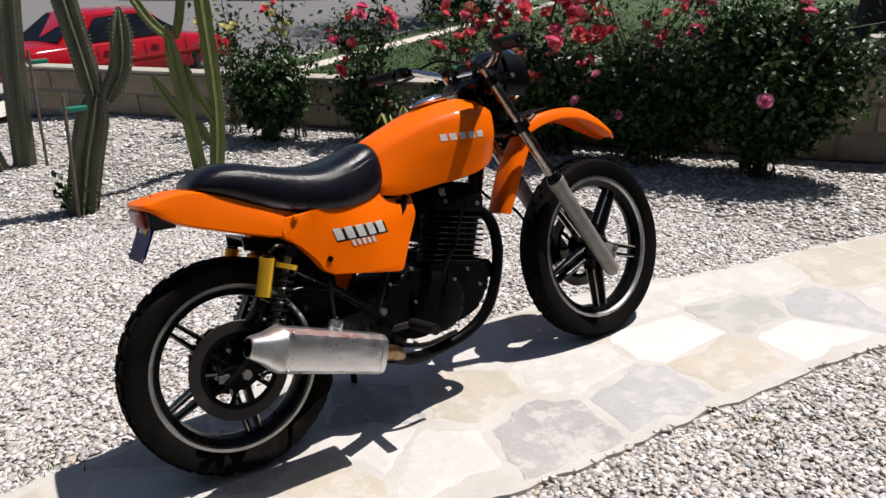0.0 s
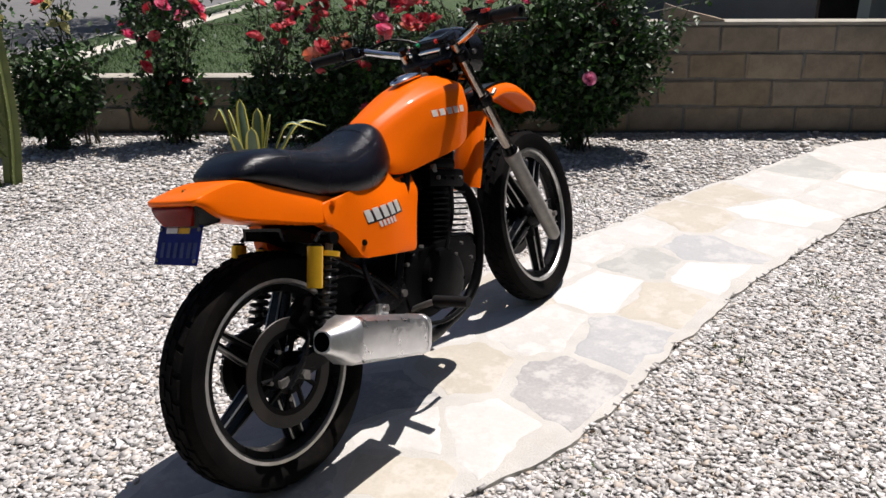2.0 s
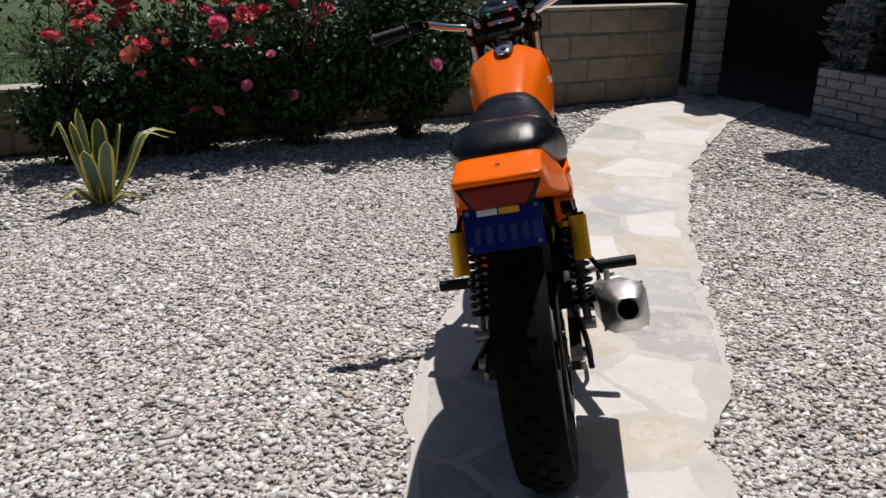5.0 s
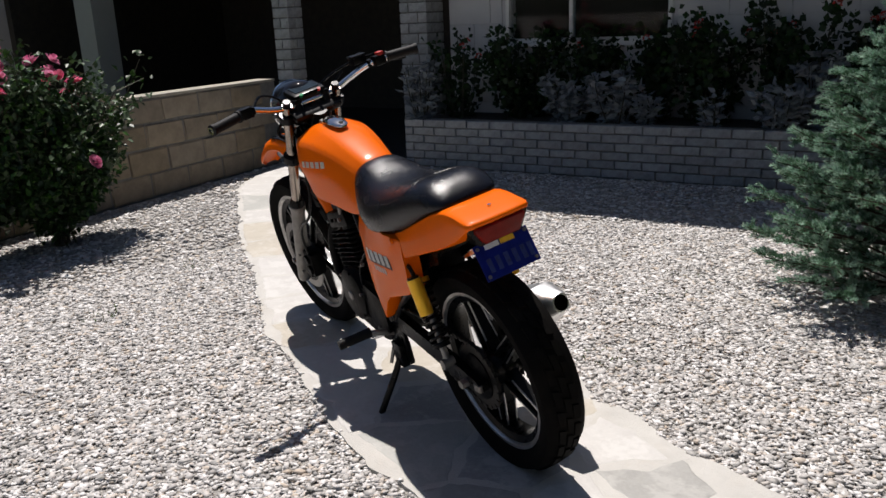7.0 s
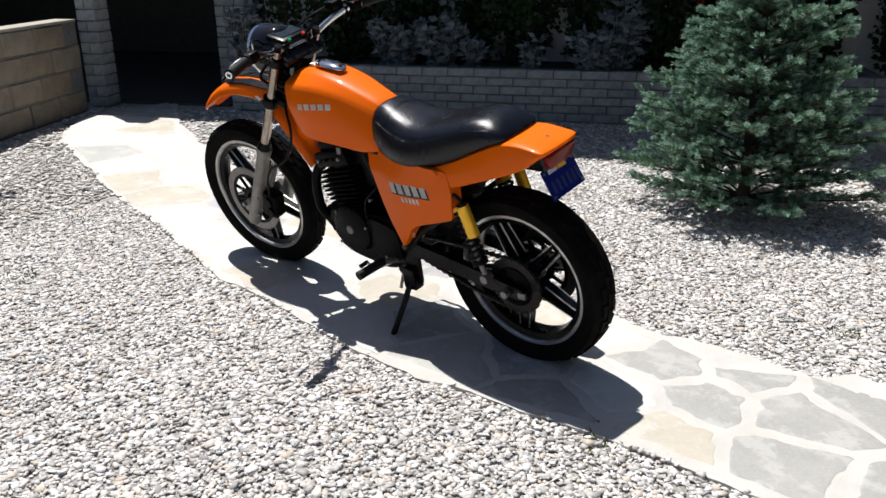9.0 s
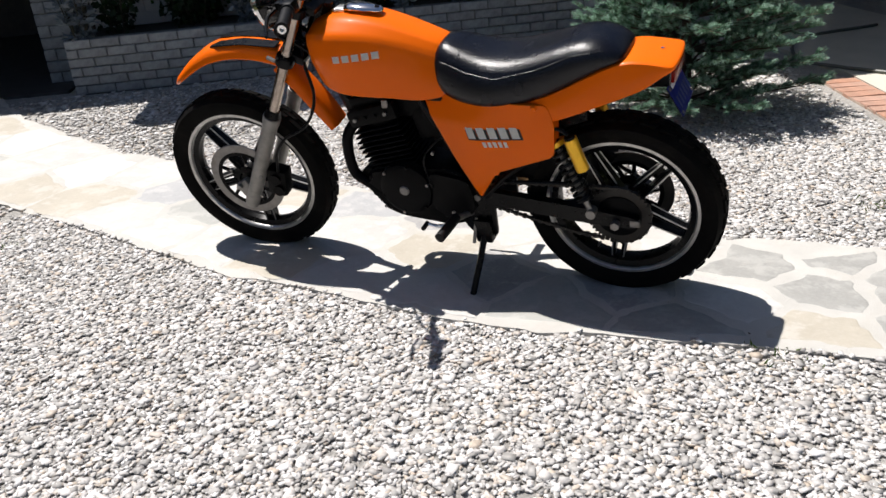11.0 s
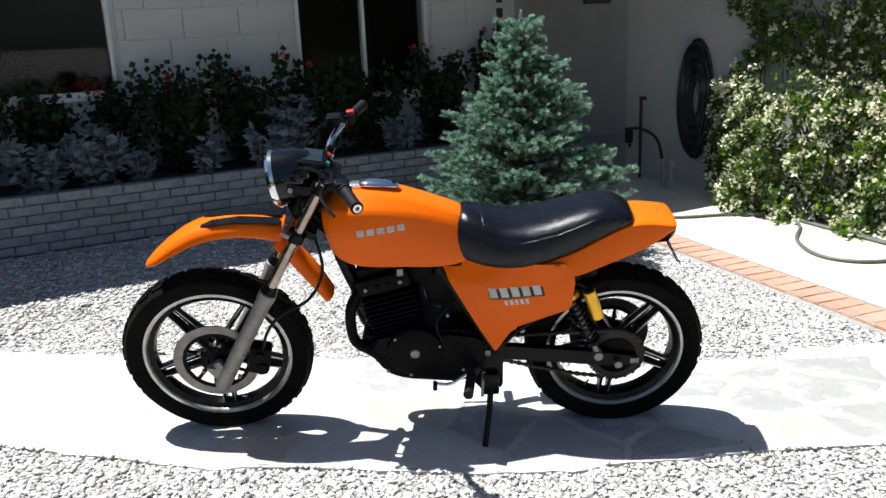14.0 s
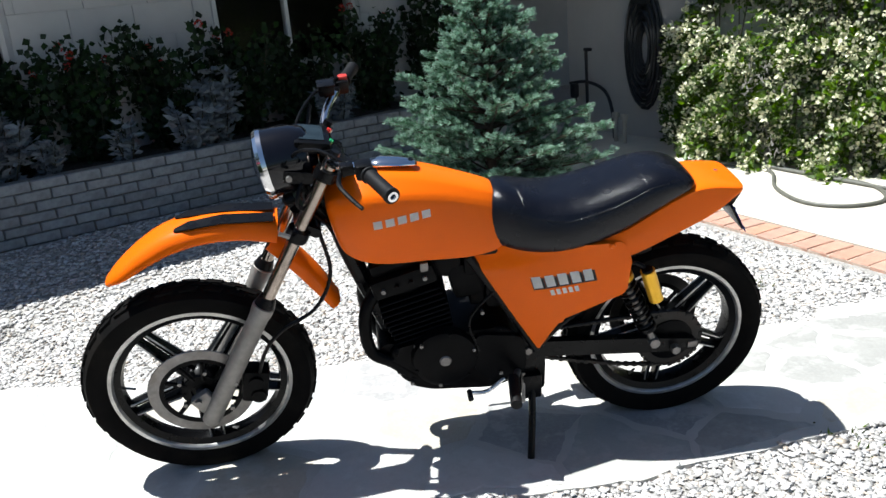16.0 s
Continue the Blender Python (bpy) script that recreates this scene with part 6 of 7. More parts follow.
def rose_bush(x, y, r, h, canes, n_leaf, flowers, seed, label, low=0.12, fill=0, fh=None, flat=0.62):
    """Arching canes, small leaves in tufts along them, blooms at the tips."""
    rs = np.random.default_rng(seed)
    bush = thing("rose_bush", label, "rose bush", HOUSE @ pose(x, y, 0), group="roses along the wall")
    bm = bmesh.new()
    tips, pts = [], []
    for k in range(canes):
        a, lean = rs.uniform(0, 2 * math.pi), rs.uniform(0.25, 1.0)
        top = h * rs.uniform(0.72, 1.0) * (1.05 - 0.25 * lean)
        end = np.array([flat * r * lean * math.cos(a), r * lean * math.sin(a), top])
        mid = np.array([end[0] * 0.35 + rs.normal(0, 0.03), end[1] * 0.35 + rs.normal(0, 0.03), top * 0.55])
        line = smooth_line([(rs.normal(0, 0.04), rs.normal(0, 0.04), 0), tuple(mid), tuple(end)], 5)
        tube(bm, line, 0.007, 5, r_end=0.003, curve=False)
        tips.append(end)
        for q in line[2:]:
            pts.append(np.array(q))
        for _ in range(3):                                  # side shoots
            b = np.array(line[rs.integers(3, len(line))])
            e = b + rs.normal(0, 0.12, 3) + np.array([0, 0, 0.05])
            tube(bm, [tuple(b), tuple(e)], 0.003, 4, r_end=0.002)
            pts += [b + (e - b) * s for s in (0.4, 0.7, 1.0)]
            if rs.random() < 0.5:
                tips.append(e)
    part("cane", bm, cane_mat, bush)
    pts = np.array(pts)
    pts = pts[pts[:, 2] > low]
    at = pts[rs.integers(0, len(pts), n_leaf)] + rs.normal(0, 0.055, (n_leaf, 3)) * np.array([1, 1, 0.9])
    if fill:                                                # a full skirt of leaves, uneven in outline
        d = rs.normal(0, 1, (fill, 3))
        d /= np.linalg.norm(d, axis=1, keepdims=True)
        lump = 0.80 + 0.16 * np.sin(5 * d[:, 0] + 3 * d[:, 2] + seed) + 0.12 * np.sin(9 * d[:, 1] + 7 * d[:, 2]) + rs.normal(0, 0.05, fill)
        shell = rs.random(fill) ** 0.35 * lump
        high = 0.45 + d[:, 2] * 0.47 * shell
        shell = shell * np.clip(0.45 + 1.1 * high, 0.5, 1.0)     # the skirt draws in under the crown
        at = np.concatenate([at, np.stack([d[:, 0] * flat * r * shell, d[:, 1] * r * 1.05 * shell, (fh or h) * high], 1)])
        n_leaf = len(at)
    at[:, 2] = np.abs(at[:, 2])
    ax = rs.normal(0, 1, (n_leaf, 3)) + at * np.array([0.8, 0.8, 0.15])
    leaves("foliage", at, ax, rs.uniform(0.032, 0.062, n_leaf), 0.64, rose_leaf, bush, rs=rs, level=0.8)
    tips = sorted(tips, key=lambda q: -q[2])
    for k, color in enumerate(flowers):
        q = tips[(k * 3) % len(tips)] if k % 3 else tips[k % len(tips)]
        outer = None
        if fill > 11000 and k % 6 == 1:                           # some blooms on the outer face of the bush
            e = rs.normal(0, 1, 3) + np.array([-0.9, -0.2, 0.35])
            e /= np.linalg.norm(e)
            outer, color = e, "rose"
            q = np.array([e[0] * flat * r, e[1] * r, max(0.38, (fh or h) * (0.45 + 0.46 * e[2]))])
        q = q + rs.normal(0, 0.025, 3)
        s = rs.uniform(0.62, 1.0) * (0.75 if outer is not None else 1.0)
        face = Euler((rs.normal(-0.2, 0.5), rs.normal(-0.3, 0.5), rs.uniform(0, 6))).to_matrix().to_4x4()
        if outer is not None:
            face = Vector(outer + np.array([0, 0, 0.5])).to_track_quat("Z", "Y").to_matrix().to_4x4()
        piece("rose_bloom", blooms[color][k % 2], Matrix.Translation(q) @ face @ Matrix.Scale(s, 4), bush)
        for _ in range(rs.integers(0, 3) if outer is None else 0):   # they stand in trusses
            q2 = q + rs.normal(0, 0.055, 3) - np.array([0, 0, 0.02])
            piece("rose_bloom", blooms[color][(k + 1) % 2], Matrix.Translation(q2) @ Euler((rs.normal(-0.2, 0.5), rs.normal(-0.3, 0.5), rs.uniform(0, 6))).to_matrix().to_4x4() @ Matrix.Scale(rs.uniform(0.5, 0.85), 4), bush)
    return bush


rose_bush(3.60, -1.00, 0.64, 1.20, 30, 2600, ["rose"] * 7 + ["pink"] * 6, 1, "dense rose bush with pink blooms against the block wall", 0.25, 11500)
rose_bush(3.64, -0.28, 0.60, 1.26, 26, 1300, ["coral", "pink", "peach", "coral", "rose"] * 4, 2, "dense rose bush with coral and pink blooms", 0.25, 11500, 0.86)
rose_bush(3.64, 0.44, 0.54, 1.22, 24, 1100, ["coral", "pink", "coral", "coral", "peach"] * 8, 3, "dense rose bush with coral blooms", 0.25, 10000, 0.80)
rose_bush(3.62, 1.06, 0.36, 1.05, 14, 700, ["coral", "coral", "peach", "yellow", "coral", "coral", "pink"], 4, "thin rose bush with coral and yellow blooms", 0.1, 2200, 0.6)
rose_bush(3.58, 1.72, 0.32, 1.16, 12, 1500, ["pink", "pink", "coral", "pink", "coral", "pink", "pink", "pink", "coral", "pink", "coral", "coral"], 5, "upright rose bush with crowded pink blooms", 0.1, 1800, 0.6)
rose_bush(3.36, 2.46, 0.36, 0.72, 14, 1500, [], 6, "dark leafy rose bush without blooms", 0.1, 3200)
rose_bush(3.52, 2.32, 0.22, 1.15, 7, 500, ["yellow", "yellow", "yellow", "coral"], 8, "tall thin rose bush with pale yellow blooms")
rose_bush(3.50, 2.90, 0.22, 1.10, 7, 420, ["yellow", "yellow", "yellow"], 7, "spindly rose bush with cream yellow blooms")
rose_bush(3.66, 0.80, 0.30, 0.50, 10, 1200, ["peach"], 9, "low rose bush under the taller ones", 0.05, 2600)

# spruce
def spruce(x, y, h, r, seed):
    rs = np.random.default_rng(seed)
    tree = thing("spruce", "small blue-green spruce growing in the gravel", "tree", HOUSE @ pose(x, y, 0))
    part("trunk", tube(bmesh.new(), [(0, 0, 0), (0.01, 0, h * 0.5), (0, 0.01, h * 0.97)], 0.035, 8, r_end=0.006), bark, tree)
    bm = bmesh.new()
    at, ax, sz, young = [], [], [], []

    def brush(b, e, n):
        """A shoot set all round with needles that point ahead."""
        d = (e - b) / np.linalg.norm(e - b)
        a = np.cross(d, rs.normal(0, 1, 3))
        a /= np.linalg.norm(a)
        c = np.cross(d, a)
        th, u = rs.uniform(0, 2 * math.pi, n), rs.random(n)
        ring = a * np.cos(th)[:, None] + c * np.sin(th)[:, None]
        at.append(b + (e - b) * u[:, None] + ring * 0.002)
        ax.append(d * rs.uniform(0.55, 1.1, n)[:, None] + ring * 0.75 + np.array([0, 0, 0.18]))
        sz.append(rs.uniform(0.015, 0.021, n))
        young.append(u > 0.62 + 0.12 * rs.normal())

    levels = 16
    for k in range(levels):
        z = 0.05 + (h * 0.90 - 0.05) * (k / (levels - 1)) ** 0.97
        reach = r * (1 - (max(0.0, z - 0.05) / (h * 0.99)) ** 0.92) * (0.80 + 0.20 * min(1.0, z / 0.35))
        n = 14 if k < 8 else 10 if k < 12 else 6
        for j in range(n):
            a = 2 * math.pi * (j + 0.5 * (k % 2)) / n + rs.normal(0, 0.16)
            q = max(0.06, reach * rs.uniform(0.62, 1.14))
            rise = 0.12 + 0.45 * k / levels
            b = np.array([0, 0, z])
            e = np.array([q * math.cos(a), q * math.sin(a), z + q * rise * rs.uniform(0.5, 1.3) + 0.03])
            tube(bm, [tuple(b), tuple(b + (e - b) * 0.6 - np.array([0, 0, 0.02 * q])), tuple(e)], 0.008, 4, 3, r_end=0.003)
            out = np.array([math.cos(a), math.sin(a), 0.0])
            across = np.array([-math.sin(a), math.cos(a), 0.0])
            brush(e - out * 0.08, e + out * 0.055 + np.array([0, 0, 0.03]), 140)
            m = int(5 + 15 * q / r)
            for i in range(m):
                u = 0.30 + 0.70 * (i + rs.random()) / m
                p = b + (e - b) * u
                d = across * (1 if i % 2 else -1) * rs.uniform(0.45, 1.0) + out * rs.uniform(0.6, 1.1) + np.array([0, 0, rs.uniform(-0.05, 0.65)])
                w = p + d / np.linalg.norm(d) * rs.uniform(0.05, 0.15) * (0.6 + 0.4 * q / r)
                tube(bm, [tuple(p), tuple(w)], 0.003, 3, r_end=0.002)
                brush(p, w, 95)
                if rs.random() < 0.7:                       # a fork near the tip
                    f = p + (w - p) * 0.5
                    g = d + rs.normal(0, 0.5, 3) + np.array([0, 0, 0.25])
                    brush(f, f + g / np.linalg.norm(g) * rs.uniform(0.035, 0.06), 60)
    brush(np.array([0, 0, h * 0.86]), np.array([0, 0, h]), 220)
    for a in range(5):
        t = a * 1.26
        brush(np.array([0, 0, h * 0.90]), np.array([0.06 * math.cos(t), 0.06 * math.sin(t), h * 0.955]), 90)
    at, ax, sz, young = np.concatenate(at), np.concatenate(ax), np.concatenate(sz), np.concatenate(young)
    part("twig", bm, bark, tree)
    leaves("needles", at[~young], ax[~young], sz[~young], 0.20, needle_mat, tree, 0.1, rs)
    leaves("young_needles", at[young], ax[young], sz[young], 0.20, young_mat, tree, 0.1, rs)
    return tree


spruce(-0.93, -1.95, 1.48, 0.74, 3)

# jasmine on the side wall
def jasmine():
    rs = np.random.default_rng(8)
    vine = thing("jasmine", "white-flowered jasmine climbing the cream wall", "climber")
    bm = bmesh.new()
    for k in range(46):
        y = rs.uniform(-2.2, 3.4)
        tube(bm, [H(-3.25, y, 0.0), H(-3.22, y + rs.normal(0, 0.1), 0.7), H(-3.25, y + rs.normal(0, 0.25), rs.uniform(1.2, 2.3))], 0.006, 4, r_end=0.003)
    part("stem", bm, bark, vine)
    n = 56000
    y = rs.uniform(-2.64, 3.0, n)
    z = rs.uniform(0.0, 1.0, n) ** 1.1 * 2.45
    mound = np.clip(1.28 - z / (0.77 + 0.10 * np.sin(2.3 * y + 0.6)), 0.0, 1.0) ** 0.6
    bulge = 0.55 * mound * np.clip((y + 2.7) / 0.6, 0, 1) + 0.065
    bulge *= 0.8 + 0.25 * np.sin(3.1 * y + 1.2 * np.sin(4 * z)) + 0.18 * np.sin(8.0 * y + 6 * z) * np.sin(7 * z + 2 * y)
    gaps = np.sin(5.3 * y + 2.0) + np.sin(3.7 * z * 2 + y * 4.0) + rs.normal(0, 0.35, n)
    gaps -= 3.0 * (y < -2.42 - 0.14 * np.sin(9 * z))
    keep = (z < 0.85) | ((gaps > -0.9) & (rs.random(n) < 0.62))
    clumps = 0.72 + 0.42 * np.sin(11 * y + 3 * np.sin(5 * z)) * np.sin(9 * z + 2.5 * np.sin(4 * y))
    depth = bulge * clumps * (0.40 + 0.60 * np.sqrt(rs.random(n)))
    X = -3.28 + depth
    P = np.stack([X, y, np.maximum(0.02, z + rs.normal(0, 0.02, n))], 1)[keep]
    M = np.array(HOUSE.to_3x3())
    out = np.stack([np.full(len(P), 0.7), rs.normal(0, 0.7, len(P)), rs.normal(-0.1, 0.7, len(P))], 1)
    leaves("foliage", P @ M.T, out @ M.T, rs.uniform(0.040, 0.075, len(P)), 0.55, jas_leaf, vine, rs=rs)
    pick = rs.random(len(P)) < np.where(P[:, 2] < 1.05, 0.085, 0.032)
    F = P[pick]
    F = np.repeat(F, 9, 0) + np.array([0.035, 0, 0.01])
    d = np.stack([np.full(len(F), 0.55), rs.normal(0, 0.8, len(F)), rs.normal(0.2, 0.8, len(F))], 1)
    F = F + rs.normal(0, 0.016, F.shape)
    leaves("blossom", F @ M.T, d @ M.T, rs.uniform(0.021, 0.036, len(F)), 0.85, jas_flower, vine, rs=rs)


jasmine()

# planter bed: geraniums and silver-leaved clumps
def clump(name, label, category, x, y, z, r, h, n, size, ratio, mat, seed, group, stems=9, flowers=0, zmin=0.0, flat=False):
    rs = np.random.default_rng(seed)
    ob = thing(name, label, category, HOUSE @ pose(x, y, z), group=group)
    bm = bmesh.new()
    pts, tips = [], []
    for k in range(stems):
        a, q = rs.uniform(0, 2 * math.pi), r * math.sqrt(rs.random())
        e = (q * math.cos(a), q * math.sin(a), h * rs.uniform(0.65, 1.0))
        line = smooth_line([(0.3 * e[0], 0.3 * e[1], 0), (e[0] * 0.7, e[1] * 0.7, e[2] * 0.5), e], 4)
        tube(bm, line, 0.006, 5, r_end=0.003, curve=False)
        pts += [np.array(p) for p in line[1:]]
        tips.append(np.array(e))
    part("stem", bm, cane_mat, ob)
    pts = np.array(pts)
    if flat:                                                # rosettes round each stem tip
        at = np.repeat(pts[2::2], max(1, n // max(1, len(pts[2::2]))), 0)
        d = rs.normal(0, 1, at.shape) * np.array([1, 1, 0.35]) + np.array([0, 0, 0.25])
        at = at + rs.normal(0, 0.012, at.shape)
    else:
        at = pts[rs.integers(0, len(pts), n)] + rs.normal(0, 0.05, (n, 3))
        d = rs.normal(0, 1, (n, 3)) + np.array([0, 0, 0.3])
    at[:, 2] = np.maximum(zmin, at[:, 2])
    leaves("foliage", at, d, rs.uniform(size * 0.7, size * 1.25, len(at)), ratio, mat, ob, rs=rs)
    for k in range(flowers):
        t = tips[k % len(tips)] + np.array([0, 0, 0.05])
        g = 34
        d = rs.normal(0, 1, (g, 3)) + np.array([0, 0, 0.4])
        leaves("flower_head", t + 0.018 * d / np.linalg.norm(d, axis=1, keepdims=True), d, rs.uniform(0.014, 0.022, g), 0.8, ger_bloom, ob, rs=rs)
    return ob


for k, (x, y, r, h, n, fl) in enumerate(((-1.75, -4.60, 0.32, 0.85, 1500, 3), (-1.15, -4.62, 0.34, 0.70, 1500, 2), (-0.55, -4.60, 0.32, 0.74, 1500, 3), (0.02, -4.62, 0.34, 0.86, 1700, 4), (0.55, -4.62, 0.30, 0.80, 1400, 4), (1.05, -4.60, 0.30, 0.66, 1500, 2), (1.6, -4.68, 0.34, 0.76, 1900, 1), (2.15, -4.68, 0.34, 0.74, 1900, 1), (-2.35, -4.60, 0.3, 1.0, 1200, 2), (2.75, -4.55, 0.22, 0.75, 500, 3))):
    clump("geranium", "dark leafy geranium with red flower heads in the planter", "geranium", x, y, 0.36, r, h, n, 0.055, 0.95, ger_leaf, 40 + k, "geraniums in the planter", 12, fl)
for k, (x, y, r, h, n) in enumerate(((1.62, -4.34, 0.22, 0.44, 520), (1.22, -4.32, 0.22, 0.46, 560), (-0.02, -4.24, 0.22, 0.36, 620), (-0.24, -4.32, 0.22, 0.62, 640), (0.45, -4.25, 0.09, 0.30, 130), (-1.24, -4.28, 0.20, 0.34, 420), (2.93, -4.16, 0.16, 0.62, 420), (0.95, -4.30, 0.16, 0.28, 260))):
    clump("dusty_miller", "silver-grey felted foliage plant in the planter", "plant", x, y, 0.36, r, h, n, 0.082, 0.46, miller_leaf, 60 + k, "silver plants in the planter", 10, 0, -0.12, True)

# cacti
def column(bm, pts, r, ribs=6, tip=True, deep=0.50):
    """A ribbed cactus limb along points, with a rounded tip."""
    line = smooth_line(pts, 7)
    n, seg = len(line), ribs * 4
    up = Vector((0.2, 0.9, 0.1))
    rings = []
    for i, q in enumerate(line):
        d = (line[min(i + 1, n - 1)] - line[max(i - 1, 0)]).normalized()
        a = d.cross(up).normalized()
        up = a.cross(d)
        s = min(1.0, math.sqrt(max(0.02, (n - 1 - i) / 3.0))) if tip else 1.0
        s *= min(1.0, 0.62 + 0.16 * i) if pts[0][2] > 0.1 else 1.0
        wob = 1 + 0.05 * NOISE(q.z * 4, q.x * 4, r * 50)
        rings.append([bm.verts.new(q + r * s * wob * (1 - deep * (0.5 - 0.5 * math.cos(ribs * t)) ** 0.7) * (math.cos(t) * a + math.sin(t) * up)) for t in (2 * math.pi * k / seg for k in range(seg))])
    for u, v in zip(rings, rings[1:]):
        for k in range(seg):
            bm.faces.new((u[k], u[(k + 1) % seg], v[(k + 1) % seg], v[k]))
    bm.faces.new(rings[0][::-1])
    bm.faces.new(rings[-1])
    spots = []
    for i in range(n - 1):
        steps = max(1, int((line[i + 1] - line[i]).length / 0.022))
        for k in range(ribs):
            for j in range(steps):
                q = rings[i][k * 4].co.lerp(rings[i + 1][k * 4].co, j / steps)
                spots.append((q, (q - line[i].lerp(line[i + 1], j / steps)).normalized()))
    return spots


def set_back(p, k):
    """A place moved out from the path's far side by a factor."""
    o = Vector((-0.595, -1.975, 1.433))
    return o + (Vector(p) - o) * k


def cactus(label, limbs, mat, ribs, k=1.0):
    limbs = [([set_back(p, k) for p in pts], r * k) for pts, r in limbs]
    cx = thing("column_cactus", label, "cactus", group="column cacti in the gravel")
    for pts, r in limbs:
        bm = bmesh.new()
        spots = column(bm, pts, r, ribs)
        limb = part("limb", bm, mat, cx, angle=60)
        bs = bmesh.new()
        for p, d in spots:
            for k in range(2):
                q = p + d * 0.001
                e = q + (d + Vector((random.uniform(-0.6, 0.6), random.uniform(-0.6, 0.6), random.uniform(-0.6, 0.6)))) * 0.007
                tube(bs, [q - d * 0.002, e], 0.0022, 3, r_end=0.0008)
        part("spine", bs, spine_mat, limb, smooth=False)
    return cx


cactus("grey-green column cactus with two upright arms tied to a stake", (
    (((0.06, 2.62, -0.02), (0.15, 2.61, 0.35), (0.27, 2.59, 0.74)), 0.085),
    (((0.25, 2.60, 0.66), (0.22, 2.61, 0.95), (0.15, 2.62, 1.45)), 0.060),
    (((0.30, 2.58, 0.66), (0.40, 2.56, 0.85), (0.43, 2.55, 1.13)), 0.056)), cactus_mat, 8, 1.13)
cactus("tall grey column cactus beside a thin stake", (
    (((0.02, 4.28, -0.02), (0.07, 4.27, 0.6), (0.20, 4.25, 1.65)), 0.075),
    (((-0.14, 4.26, -0.02), (-0.20, 4.27, 0.20), (-0.32, 4.28, 0.52)), 0.065)), cactus_mat, 6, 1.07)
cactus("yellow-green branching cactus with thin ribbed arms", (
    (((0.97, 3.34, -0.02), (0.93, 3.35, 0.45), (0.88, 3.36, 0.95)), 0.050),
    (((1.07, 3.31, -0.02), (1.12, 3.30, 0.5), (1.10, 3.31, 1.50)), 0.052),
    (((0.90, 3.36, 0.86), (0.78, 3.39, 1.00), (0.66, 3.42, 1.25)), 0.032),
    (((0.93, 3.35, 0.86), (0.98, 3.34, 1.05), (1.02, 3.33, 1.30)), 0.030),
    (((1.02, 3.33, 0.25), (0.88, 3.37, 0.40), (0.76, 3.40, 0.64)), 0.033),
    (((1.10, 3.30, 0.30), (1.00, 3.33, 0.52), (0.96, 3.34, 0.70)), 0.030),
    (((1.12, 3.31, 0.12), (1.04, 3.33, 0.20), (1.0, 3.34, 0.32)), 0.030)), cactus_green, 5)
stake_mat = material("weathered stake wood", (0.16, 0.13, 0.10), 0.85, vary=0.3, vscale=20)
tie_mat = material("green tie tape", (0.01, 0.20, 0.13), 0.5, vary=0.1)
for (x, y, dx, h) in ((0.13, 3.12, 0.045, 0.63), (0.20, 4.62, 0.03, 0.74)):
    st = thing("stake", "thin wooden plant stake with green tie tape", "stake", group="plant stakes")
    part("stake_rod", tube(bmesh.new(), [(x, y, -0.14), (x + dx, y, h)], 0.011, 7), stake_mat, st)
    part("tie_tape", cuboid(bmesh.new(), (x + dx + 0.05, y + 0.02, h - 0.09), (0.14, 0.05, 0.030), None, 0.008), tie_mat, st)
sucker = clump("ground_cactus", "small dark succulent shoots at the cactus foot", "succulent", 0, 0, 0, 0.13, 0.16, 60, 0.06, 0.6, rose_leaf, 90, "", 8)
sucker.matrix_basis = pose(0.17, 3.20, -0.09)

# agave
def agave(x, y, seed):
    rs = random.Random(seed)
    ag = thing("agave", "variegated agave with yellow-edged grey-green leaves", "agave", pose(x, y, 0))
    specs = [(0.3, 0.06, 0.40), (1.5, 0.05, 0.46), (2.7, 0.09, 0.42), (4.0, 0.10, 0.33), (5.3, 0.09, 0.38), (3.3, 0.14, 0.30)]
    specs += [(5.45, 0.24, 0.31), (2.45, 0.17, 0.40), (4.25, 0.22, 0.08), (5.75, 0.34, 0.30), (3.1, 0.24, 0.12), (0.8, 0.22, 0.22)]
    for a, out, h in specs:
        d, s = Vector((math.cos(a), math.sin(a), 0)), Vector((-math.sin(a), math.cos(a), 0))
        curl = 0.08 if out > 0.2 else 0.0
        line = smooth_line([d * 0.03, d * (0.03 + out * 0.35) + Vector((0, 0, h * 0.45)), d * (0.03 + out * 0.75) + Vector((0, 0, h * (0.86 if out < 0.15 else 1.04))), d * (0.03 + out + curl) + Vector((0, 0, h if out < 0.15 else h * 0.90))], 4)
        n = len(line)
        mid, edge = bmesh.new(), bmesh.new()
        rm, re = [], []
        for i, q in enumerate(line):
            t = i / (n - 1)
            w = (0.047 if out < 0.15 else 0.030) * (0.70 + 0.75 * t) * (1 - t ** 2.2) + 0.001
            up = (line[min(i + 1, n - 1)] - line[max(i - 1, 0)]).normalized().cross(s)
            rm.append([q - s * w * 0.70 - up * w * 0.22, q - up * w * 0.0, q + s * w * 0.70 - up * w * 0.22, q + up * 0.006])
            re.append([[q + sg * s * w * 0.68 - up * w * 0.22, q + sg * s * w - up * w * 0.32, q + sg * s * w * 0.97 - up * (w * 0.32 - 0.003), q + sg * s * w * 0.68 - up * (w * 0.22 - 0.004)] for sg in (-1, 1)])
        loft(mid, rm)
        leaf = part("leaf", mid, agave_mat, ag, angle=60)
        for k in (0, 1):
            loft(edge, [r[k] for r in re])
        part("leaf_margin", edge, agave_edge, leaf, angle=60)


agave(1.93, 2.20, 2)

